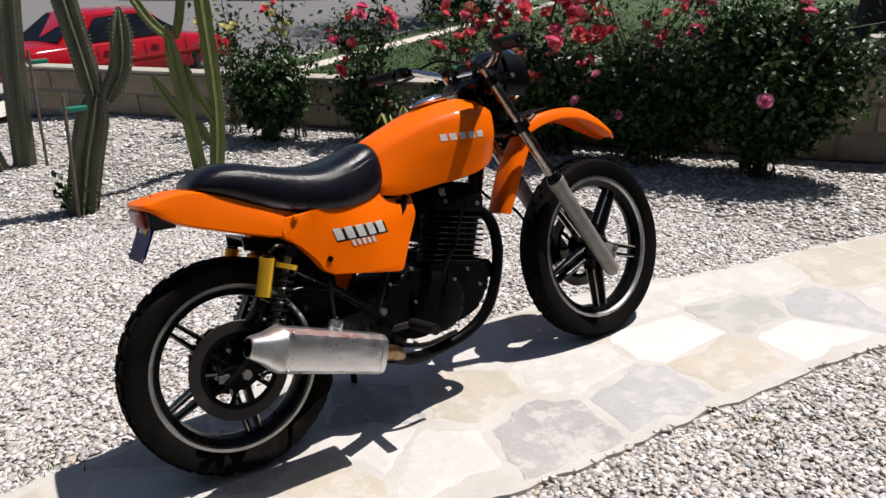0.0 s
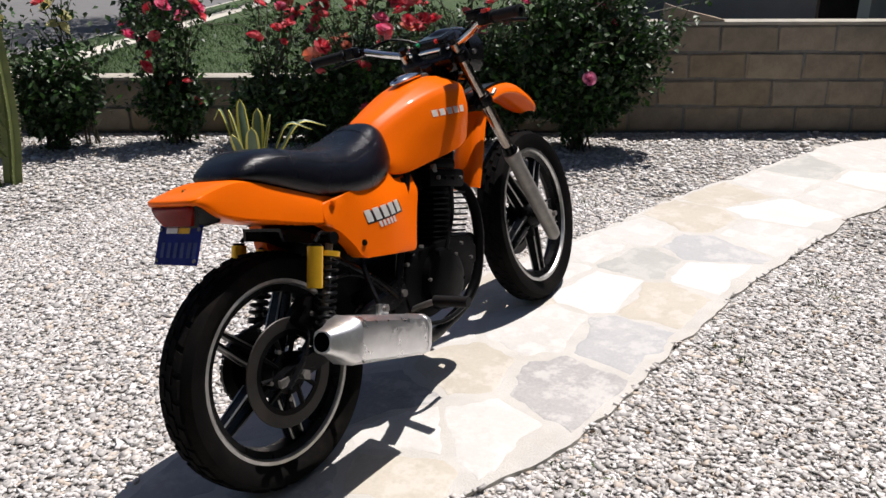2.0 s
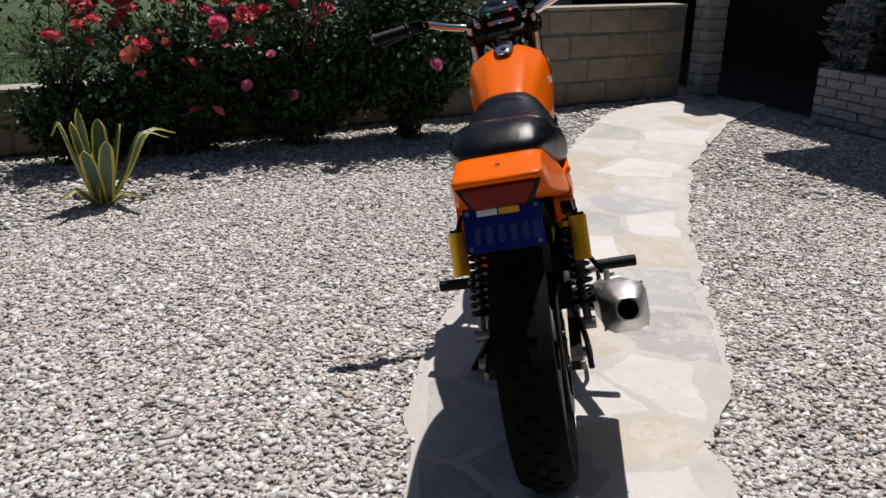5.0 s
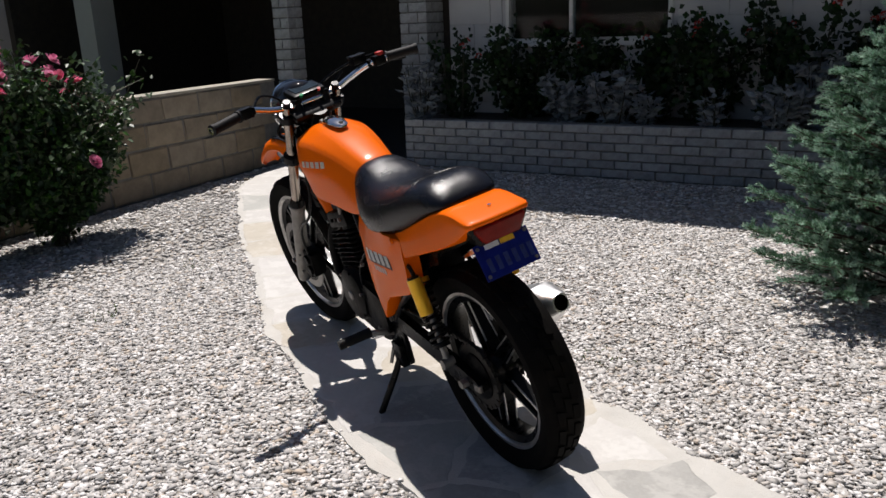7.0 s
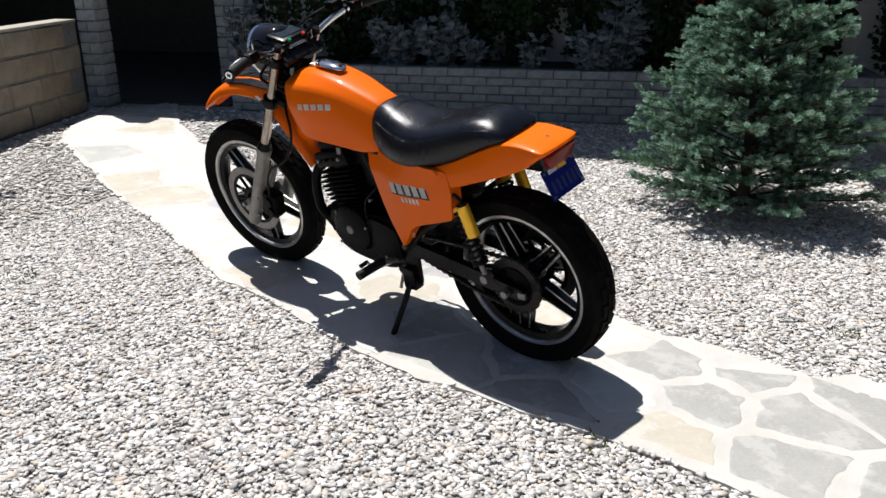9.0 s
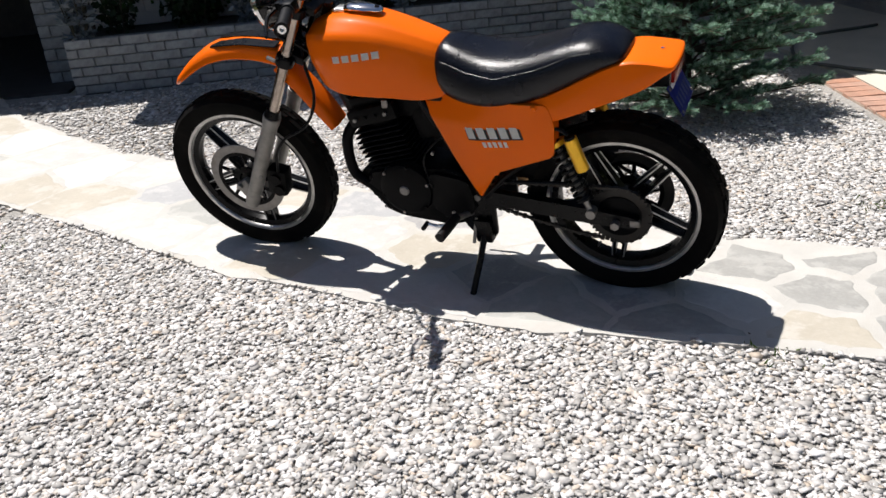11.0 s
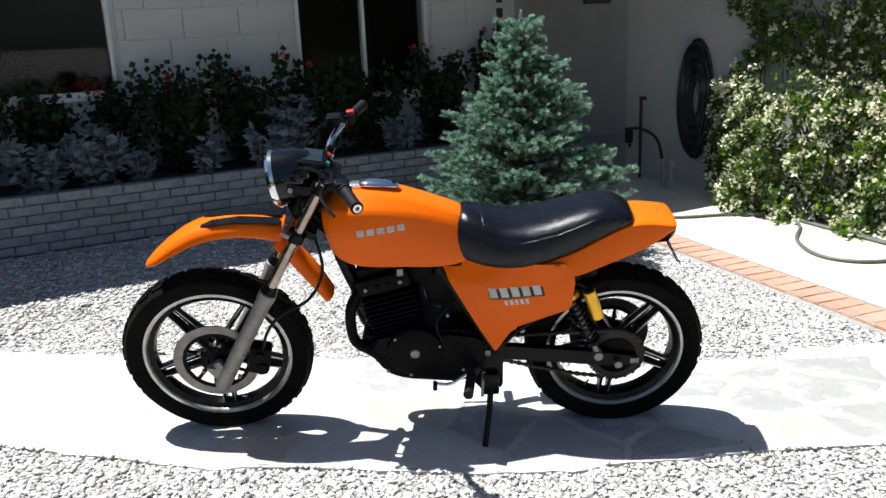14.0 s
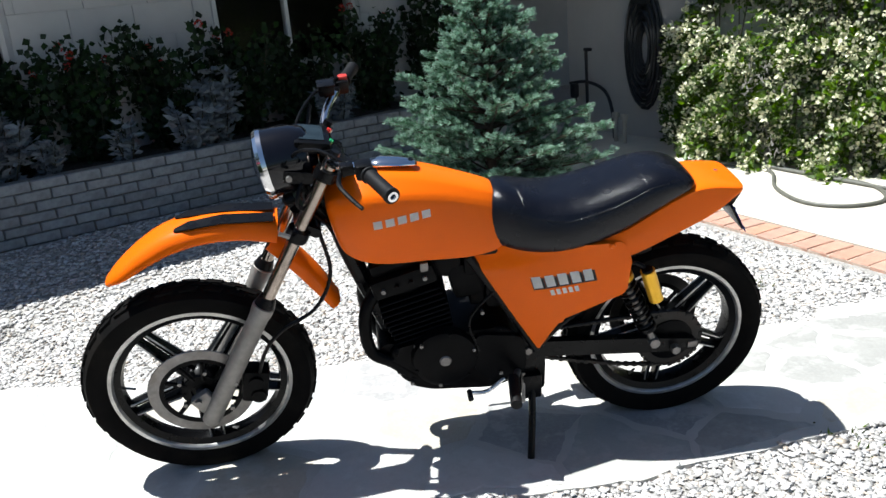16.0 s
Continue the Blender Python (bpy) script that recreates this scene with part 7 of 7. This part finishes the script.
# weeds in the gravel
for k, (x, y, n) in enumerate(((2.10, -0.95, 26), (1.35, -0.80, 30), (0.95, -1.62, 14), (0.80, -1.35, 12), (2.05, 0.90, 24), (-0.5, 0.36, 26), (-0.75, -0.85, 30), (2.6, 0.35, 26), (0.40, -0.66, 18))):
    rs = np.random.default_rng(200 + k)
    at = np.stack([rs.normal(0, 0.05, n), rs.normal(0, 0.05, n), np.zeros(n)], 1)
    d = rs.normal(0, 0.6, (n, 3)) + np.array([0, 0, 0.9])
    ob = leaves("weed", at, d, rs.uniform(0.012, 0.034, n), 0.2, weed_mat, None, rs=rs)
    ob.matrix_basis = pose(x, y, 0.002)
    tagged(ob, "small tuft of weed growing in the gravel", "weed", "weeds in the gravel", "stuff")

# dry leaf litter and petals on the gravel
litter_mat = material("dry leaf litter", (0.13, 0.085, 0.05), 0.8, vary=0.5, vscale=40, island=0.35)
rs = np.random.default_rng(321)
spots = []
for cx, cy, sx, sy, n in ((1.6, -1.05, 0.9, 0.25, 420), (-0.2, -0.95, 0.6, 0.3, 160), (2.9, 1.2, 0.25, 0.9, 200), (3.3, -1.2, 0.5, 0.3, 200), (0.6, -2.6, 0.5, 0.4, 140)):
    spots.append(np.stack([rs.normal(cx, sx, n), rs.normal(cy, sy, n)], 1))
xy = np.concatenate(spots)
xy = xy[yard_mask(xy)]
at = np.stack([xy[:, 0], xy[:, 1], np.full(len(xy), 0.010)], 1)
d = rs.normal(0, 1, at.shape) * np.array([1, 1, 0.15])
tagged(leaves("leaf_litter", at, d, rs.uniform(0.010, 0.024, len(at)), 0.45, litter_mat, None, rs=rs), "small dry brown leaves scattered on the gravel", "leaf litter", kind="stuff")
# ---- lawn, pavement, street and what stands there ----
grass_mat = material("mown lawn", (0.050, 0.095, 0.022), 0.85, vary=0.4, vscale=3, bump=0.02, bscale=90, stain=0.3, stain_color=(0.085, 0.10, 0.035), stain_scale=0.8)
asphalt = material("sunlit grey asphalt", (0.15, 0.147, 0.145), 0.9, vary=0.15, vscale=2, bump=0.004, bscale=140, stain=0.25, stain_color=(0.12, 0.12, 0.12), stain_scale=0.6)


def sheet(name, x0, x1, y0, y1, lift, mat, label, category, nx=12, ny=8):
    vs = []
    for i in range(nx + 1):
        for j in range(ny + 1):
            v = H(x0 + (x1 - x0) * i / nx, y0 + (y1 - y0) * j / ny)
            vs.append((v.x, v.y, terrain(v.x, v.y) + lift))
    fs = [(i * (ny + 1) + j, (i + 1) * (ny + 1) + j, (i + 1) * (ny + 1) + j + 1, i * (ny + 1) + j + 1) for i in range(nx) for j in range(ny)]
    return tagged(raw(name, vs, fs, mat, smooth=True), label, category, kind="structure")


sheet("ground_lawn", 4.25, 40, -3.5, 5.6, 0.03, grass_mat, "green mown lawn beyond the block wall", "lawn", 40, 18)
sheet("pavement_street", -30, 60, 5.6, 7.0, 0.035, concrete, "pale concrete pavement along the street", "pavement", 60, 4)
sheet("ground_verge", -30, 60, 7.0, 9.2, 0.02, grass_mat, "green grass verge beside the street", "lawn", 60, 6)
sheet("road", -60, 90, 9.35, 60.0, 0.0, asphalt, "sunlit light grey asphalt street", "road", 60, 12)
kerb = thing("kerb", "pale concrete kerb along the street", "kerb", kind="structure")
for k in range(30):
    slab("kerb_stone", -30 + 3 * k, -27.01 + 3 * k, 9.2, 9.36, -1.3, -0.98, concrete, parent=kerb)
# the street bends away: its far pavement and the dry lawn behind follow the bend
bend = ((30.6, 60.0), (30.6, 23.6), (31.4, 20.6), (34.3, 17.7), (43.0, 9.6))
for name, near, wide, lift, mat, label, category in (
        ("pavement_far", 0.0, 2.6, 0.12, concrete, "pale concrete pavement across the street", "pavement"),
        ("ground_far", 2.6, 45.0, 0.10, grass_mat, "far lawn across the street", "lawn")):
    vs = []
    for x, y in bend:
        for off in (near, near + wide):
            v = H(x + 0.86 * off, y + 0.50 * off)
            vs += [(v.x, v.y, -1.1 + lift), (v.x, v.y, -1.3)]
    fs = []
    for i in range(len(bend) - 1):
        p, q = 4 * i, 4 * i + 4
        fs += [(p, q, q + 2, p + 2), (p, p + 1, q + 1, q)]
    tagged(raw(name, vs, fs, mat), label, category, kind="structure")
n = 26000
rs = np.random.default_rng(77)
q = np.stack([4.4 + 9 * rs.random(n) ** 1.4, rs.uniform(-2.5, 5.5, n)], 1)
M3 = np.array(HOUSE.to_3x3())
at = np.stack([q[:, 0], q[:, 1], np.zeros(n)], 1) @ M3.T
at[:, 2] = [terrain(a, b) + 0.03 for a, b in at[:, :2]]
tagged(leaves("grass", at, rs.normal(0, 0.5, (n, 3)) + np.array([0, 0, 1.0]), rs.uniform(0.03, 0.06, n), 0.16, green("grass blade", (0.06, 0.12, 0.025), 0.6), None, rs=rs), "short green grass blades of the lawn", "grass", kind="stuff")

glass_dark = material("tinted car glass", (0.012, 0.014, 0.018), 0.05, spec=0.8, vary=0.1)
tyre_mat = material("car tyre", (0.015, 0.015, 0.015), 0.8, vary=0.3, vscale=20)
rim_mat = material("alloy wheel", (0.55, 0.55, 0.56), 0.3, 0.9, vary=0.15, vscale=20)
trim_mat = material("black car trim", (0.015, 0.015, 0.015), 0.5, vary=0.2)


def car(name, label, category, paint, m, length, height, width, tall):
    """A parked car, rear at -x, built from lofted body and cabin with glass, doors, lamps and wheels."""
    c = thing(name, label, category, m)
    L2, w = length / 2, width / 2
    belt = height * (0.62 if not tall else 0.58)

    def ring(x, z0, z1, ww):
        return [(x, -ww * 0.96, z0), (x, -ww, z0 + 0.12), (x, -ww, (z0 + z1) / 2), (x, -ww * 0.97, z1 - 0.06), (x, -ww * 0.88, z1), (x, 0, z1 + 0.03), (x, ww * 0.88, z1), (x, ww * 0.97, z1 - 0.06), (x, ww, (z0 + z1) / 2), (x, ww, z0 + 0.12), (x, ww * 0.96, z0), (x, 0, z0)]
    hood = 0.80 if not tall else 0.95
    body = part("body", loft(bmesh.new(), [ring(x, z0, z1, ww) for x, z0, z1, ww in (
        (-L2, 0.42, belt * 0.86, w * 0.80), (-L2 + 0.06, 0.32, belt * 0.97, w * 0.90), (-L2 + 0.35, 0.24, belt * 1.02, w * 0.98), (-L2 + 1.2, 0.20, belt * 1.03, w),
        (0.3, 0.20, belt, w), (L2 - 1.45, 0.20, belt * 0.98, w), (L2 - 0.9, 0.22, belt * hood * 1.12, w * 0.98), (L2 - 0.25, 0.28, belt * hood, w * 0.93), (L2, 0.38, belt * hood * 0.85, w * 0.78))]), paint, c, angle=50)
    c0, c1, c2, c3 = (-L2 + 0.75, -L2 + 1.45, 0.35, L2 - 1.45) if not tall else (-L2 + 0.05, -L2 + 0.45, 0.55, L2 - 1.35)

    def cab(x, z, ww):
        return [(x, -w * 0.93, belt - 0.04), (x, -ww, z * 0.6 + belt * 0.4), (x, -ww * 0.95, z - 0.04), (x, -ww * 0.80, z), (x, 0, z + 0.02), (x, ww * 0.80, z), (x, ww * 0.95, z - 0.04), (x, ww, z * 0.6 + belt * 0.4), (x, w * 0.93, belt - 0.04)]
    part("cabin", loft(bmesh.new(), [cab(c0, belt + 0.02, w * 0.86), cab(c1, height * 0.985, w * 0.76), cab((c1 + c2) / 2, height, w * 0.76), cab(c2, height * 0.985, w * 0.76), cab(c3, belt + 0.02, w * 0.86)]), paint, body, angle=40)
    for s in (-1, 1):
        xs = [c0 + 0.40 * (c1 - c0) + 0.12, c1 + 0.10, (c1 + c2) / 2 - 0.03]
        ys = [(c1 + c2) / 2 + 0.03, c2 - 0.06, c3 - 0.42 * (c3 - c2)]
        for poly in ([(xs[0], belt + 0.03), (xs[1], height - 0.10), (xs[2], height - 0.09), (xs[2], belt + 0.03)], [(ys[0], belt + 0.03), (ys[0], height - 0.09), (ys[1], height - 0.10), (ys[2] + 0.28, belt + 0.03)]):
            bm = bmesh.new()
            f = [bm.verts.new((x, s * (w * 0.935 - (z - belt) / (height - belt) * w * 0.16), z)) for x, z in rounded(poly, 0.06)]
            bm.faces.new(f)
            bmesh.ops.solidify(bm, geom=bm.faces[:], thickness=0.012)
            part("side_window", bm, glass_dark, body, smooth=False)
        for x in (-0.95 if not tall else -0.8, 0.05, 1.0):
            part("door_seam", cuboid(bmesh.new(), (x, s * (w + 0.001), (0.3 + belt) / 2), (0.008, 0.006, belt - 0.36)), trim_mat, body)
        for x in (-0.75, 0.28):
            part("door_handle", cuboid(bmesh.new(), (x, s * (w + 0.008), belt - 0.14), (0.17, 0.03, 0.035), None, 0.01), paint, body)
        part("side_moulding", cuboid(bmesh.new(), (0.0, s * (w + 0.004), 0.52), (length * 0.62, 0.014, 0.05), None, 0.005), paint, body)
        part("tail_light", cuboid(bmesh.new(), (-L2 + 0.08, s * w * 0.68, belt * 0.85), (0.16, w * 0.46, 0.14), None, 0.03), lampred, body)
        part("headlight", cuboid(bmesh.new(), (L2 - 0.10, s * w * 0.62, belt * 0.68), (0.2, w * 0.4, 0.12), None, 0.03), lens, body)
        for x in (-L2 + 0.95, L2 - 0.92):
            wheel_ob = new("wheel")
            wheel_ob.parent = c
            A = axle(x, 0.32, s * (w - 0.10))
            part("tyre", lathe(bmesh.new(), [(0.20, -0.09), (0.30, -0.10), (0.325, -0.06), (0.325, 0.06), (0.30, 0.10), (0.20, 0.09)], A, 28), tyre_mat, wheel_ob)
            part("rim", lathe(bmesh.new(), [(0.02, s * 0.06), (0.07, s * 0.07), (0.18, s * 0.055), (0.215, s * 0.092), (0.215, -s * 0.05), (0.02, 0.0)], A, 28), rim_mat, wheel_ob)
            part("wheel_arch", lathe(bmesh.new(), [(0.33, -0.04), (0.375, -0.04), (0.375, 0.104), (0.33, 0.104)], A, 28), trim_mat, body)
    for x0, x1, z0, z1, nm in ((c0 + 0.06, c1 - 0.03, belt + 0.06, height - 0.06, "rear_window"), (c3 - 0.06, c2 + 0.03, belt + 0.06, height - 0.06, "windscreen")):
        bm = bmesh.new()
        up = 0.024
        f = [bm.verts.new(v) for v in ((x0, -w * 0.74, z0 + up), (x0, w * 0.74, z0 + up), (x1, w * 0.62, z1 + up), (x1, -w * 0.62, z1 + up))]
        bm.faces.new(f)
        bmesh.ops.solidify(bm, geom=bm.faces[:], thickness=0.012)
        part(nm, bm, glass_dark, body, smooth=False)
    part("bumper", cuboid(bmesh.new(), (-L2 + 0.03, 0, 0.45), (0.14, width * 0.86, 0.18), None, 0.05), paint, body)
    part("bumper", cuboid(bmesh.new(), (L2 - 0.05, 0, 0.45), (0.14, width * 0.84, 0.18), None, 0.05), paint, body)
    return c


red = material("red car paint", (0.36, 0.004, 0.010), 0.18, spec=0.3, coat=0.4, vary=0.1, vscale=1)
navy = material("near-black car paint", (0.012, 0.014, 0.020), 0.15, coat=0.6, vary=0.1, vscale=1)
car("sedan", "bright red sedan parked along the street", "car", red, HOUSE @ pose(10.15, 11.45, -1.1, 0, 0, -8), 4.75, 1.40, 1.78, False)
car("suv", "near-black tall car parked across the street", "car", navy, HOUSE @ pose(29.5, 21.5, -1.1, 0, 0, -82), 4.8, 1.80, 1.90, True)
midnight = material("midnight blue car paint", (0.006, 0.008, 0.045), 0.15, coat=0.6, vary=0.1, vscale=1)
car("sedan", "midnight blue sedan parked behind the tall car", "car", midnight, HOUSE @ pose(28.9, 27.9, -1.1, 0, 0, -88), 4.7, 1.42, 1.80, False)


def street_tree(x, y, seed, label, skirt=0.0, spread=1.9):
    """A trunk with limbs and a leafy crown; with a skirt its foliage reaches the ground."""
    rs = np.random.default_rng(seed)
    v = H(x, y)
    z = terrain(v.x, v.y)
    t = thing("street_tree", label, "tree", Matrix.Translation((v.x, v.y, z)))
    bm = bmesh.new()
    tube(bm, [(0, 0, -0.1), (0.05, 0.02, 1.2), (0, 0.1, 2.6)], 0.38, 10, r_end=0.25)
    pts = []
    for k in range(9):
        a = 2 * math.pi * k / 9
        e = np.array([spread * math.cos(a), spread * math.sin(a), 3.6 + 0.85 * spread * rs.random()])
        tube(bm, [(0, 0.1, 2.4), tuple(e * np.array([0.5, 0.5, 0.8])), tuple(e)], 0.09, 6, r_end=0.03)
        pts += [e * s + np.array([0, 0, 2.0 * (1 - s)]) for s in (0.6, 0.8, 1.0)]
    part("trunk", bm, bark, t)
    m = 9000
    c = np.array(pts)[rs.integers(0, len(pts), m)] + rs.normal(0, 0.24 * spread, (m, 3))
    leaves("crown", c, rs.normal(0, 1, (m, 3)), rs.uniform(0.04, 0.08, m) * (spread + 0.1), 0.5, rose_leaf, t, rs=rs)
    if skirt:
        m = 12000
        th, h = rs.uniform(0, 2 * math.pi, m), rs.uniform(0.0, 4.2, m)
        q = skirt * (0.90 + 0.10 * np.sin(3 * th + 2 * h)) * np.sqrt(rs.uniform(0.45, 1.0, m)) * np.clip(0.82 + h, 0.0, 1.0)
        c = np.stack([q * np.cos(th), q * np.sin(th), h], 1)
        leaves("skirt", c, rs.normal(0, 1, (m, 3)) - np.array([0, 0, 0.6]), rs.uniform(0.08, 0.16, m), 0.45, rose_leaf, t, rs=rs)


street_tree(20.7, 9.0, 5, "dark dense evergreen reaching the ground beside the street", 1.15, 3.2)
street_tree(10.7, -1.75, 9, "dark-trunked leafy tree on the lawn")
nb = thing("wall_neighbour", "shaded grey stucco wall beyond the lawn", "wall", kind="structure")
slab("neighbour_wall", 11.0, 11.25, -12.0, -2.30, -0.1, 2.9, material("grey stucco", (0.30, 0.29, 0.27), 0.9, vary=0.15, vscale=3, bump=0.003, bscale=90), parent=nb)
slab("neighbour_roof", 10.6, 16.0, -12.0, -2.0, 2.9, 3.05, roofmat, parent=nb)

# hose, hose coil and pipes by the entry
hose_mat = material("grey-green garden hose", (0.12, 0.12, 0.10), 0.5, vary=0.25, vscale=25)
dark_hose = material("black rubber hose", (0.012, 0.013, 0.014), 0.5, vary=0.3, vscale=20)
hs = thing("garden_hose", "grey garden hose lying in a loop on concrete", "hose")
loop = [(-2.10, -2.35), (-2.32, -2.05), (-2.65, -1.89), (-2.85, -1.66), (-2.78, -1.40), (-2.46, -1.16), (-2.27, -0.88), (-2.31, -0.66), (-2.50, -0.55), (-2.69, -0.63), (-2.81, -0.80), (-2.85, -1.11), (-2.88, -1.45)]
part("hose_line", tube(bmesh.new(), [H(x, y, 0.028) for x, y in loop], 0.011, 8), hose_mat, hs)
part("hose_line", tube(bmesh.new(), [H(x, y, 0.028) for x, y in ((-2.90, -1.62), (-2.80, -0.9), (-2.74, -0.3), (-2.66, 0.3), (-2.70, 0.9), (-2.85, 1.4))], 0.011, 8), hose_mat, hs)
part("hose_line", tube(bmesh.new(), [H(x, y, 0.028) for x, y in ((-2.10, -2.35), (-1.98, -2.7), (-2.3, -3.3), (-3.0, -3.5))], 0.011, 8), hose_mat, hs)
coil = thing("hose_coil", "black hose coiled on a wall hanger", "hose")
for k in range(13):
    rr = 0.10 + 0.0205 * k
    pts = [H(-3.27 + 0.016 * (k % 3), -2.86 + (0.50 + 0.03 * (k % 2)) * rr * math.cos(t), 0.74 + 1.40 * rr * math.sin(t)) for t in (2 * math.pi * j / 22 for j in range(23))]
    part("hose_turn", tube(bmesh.new(), pts, 0.014, 7, curve=False), dark_hose, coil)
slab("hanger", -3.30, -3.20, -2.94, -2.78, 1.08, 1.14, dark_hose, parent=coil, bevel=0.01)
pp = thing("pipe_stand", "dark valve pipes standing by the wall", "pipes")
for pts in ([(-3.18, -3.42, 0.0), (-3.18, -3.42, 0.72)], [(-3.18, -3.62, 0.44), (-3.18, -3.42, 0.46), (-3.16, -3.20, 0.40), (-3.14, -3.10, 0.24), (-3.14, -3.08, 0.0)], [(-3.18, -3.56, 0.46), (-3.18, -3.56, 0.28)]):
    part("pipe", tube(bmesh.new(), [H(*q) for q in pts], 0.014, 9), dark_hose, pp)
part("valve", cuboid(bmesh.new(), H(-3.17, -3.56, 0.38), (0.06, 0.06, 0.13), HOUSE, 0.02), dark_hose, pp)
part("handle", cuboid(bmesh.new(), H(-3.18, -3.40, 0.73), (0.03, 0.08, 0.03), HOUSE, 0.012), dark_hose, pp)
for k, (x, y) in enumerate(((-3.05, -2.98), (-3.02, -2.86))):
    tp = thing("water_tap", "pale plastic outlet beside the pipes", "tap", group="pale outlets by the wall")
    part("tap_body", tube(bmesh.new(), [H(x, y, 0.0), H(x, y, 0.22)], 0.018, 8), capmat, tp)
    part("tap_head", cuboid(bmesh.new(), H(x, y, 0.23), (0.05, 0.05, 0.05), HOUSE, 0.012), capmat, tp)
# ---- single bricks, blocks and boards, laid last ----
brick_cache = {}


def brick_data(size, mat, k):
    key = (tuple(round(s, 4) for s in size), mat.name, k)
    if key not in brick_cache:
        brick_cache[key] = piece_mesh("brick", size, mat, 0.004, 0.0025, k)
    return brick_cache[key]


rb = random.Random(11)
block_shapes = [piece_mesh("block", (0.386, 0.19, 0.175), block, 0.010, 0.006, k) for k in range(6)]
for job in pieces_later:
    if len(job) == 3:
        parent, x, row = job
        me = block_shapes[rb.randrange(6)]
        piece("block", me, WALL @ pose(x, -0.10 + rb.uniform(-0.004, 0.004), 0.094 + 0.188 * row, 0, 0, rb.uniform(-0.5, 0.5)), parent)
        continue
    parent, mat, origin, along, out, length, rows, size, gap, proud, name, skip, seed = job
    step, high = size[0] + gap, size[2] + gap
    yaw = math.degrees(math.atan2(along[1], along[0]))
    for r in range(rows):
        x = -(step / 2 if r % 2 else 0.0)
        while x < length - 0.02:
            a, b = max(0.0, x), min(length, x + size[0])
            if b - a > 0.03:
                c = (a + b) / 2
                depth = size[1]
                p = (origin[0] + along[0] * c - out[0] * depth / 2, origin[1] + along[1] * c - out[1] * depth / 2, origin[2] + high * (r + 0.5))
                me = brick_data((b - a, depth, size[2]), mat, rb.randrange(3))
                piece(name, me, HOUSE @ pose(p[0] + out[0] * rb.uniform(0, 0.004), p[1] + out[1] * rb.uniform(0, 0.004), p[2], rb.uniform(-0.5, 0.5), 0, yaw + rb.uniform(-0.6, 0.6)), parent)
            x += step
# border bricks
for (xa, ya), (xb, yb) in (((-1.62, 6.0), (-1.62, 0.3)), ((-1.62, 0.3), (-1.96, -2.2))):
    d = Vector((xb - xa, yb - ya, 0))
    n = int(d.length / 0.101)
    for k in range(n):
        q = Vector((xa, ya, 0)) + d * ((k + 0.5) / n)
        me = brick_data((0.0965, 0.198, 0.05), redbrick, rb.randrange(3))
        piece("brick", me, HOUSE @ pose(q.x, q.y, -0.0155 + rb.uniform(-0.001, 0.002), rb.uniform(-0.4, 0.4), rb.uniform(-0.4, 0.4), math.degrees(math.atan2(d.y, d.x)) + rb.uniform(-1, 1)), walkway)
# boards of the facade
for row in range(11):
    z = 0.12 + 0.235 * row
    for x0, x1 in ((-2.74, -1.90), (-0.53, 0.91), (2.49, 3.04)):
        x = x0 - 0.17 * (row % 3)
        while x < x1 - 0.02:
            a, b = max(x0, x), min(x1, x + 0.46)
            if b - a > 0.03:
                me = brick_data((b - a - 0.004, 0.018, 0.231), white, 0)
                piece("siding_board", me, HOUSE @ pose((a + b) / 2, -4.909 + 0.0006 * (row % 2), z), facade)
            x += 0.46
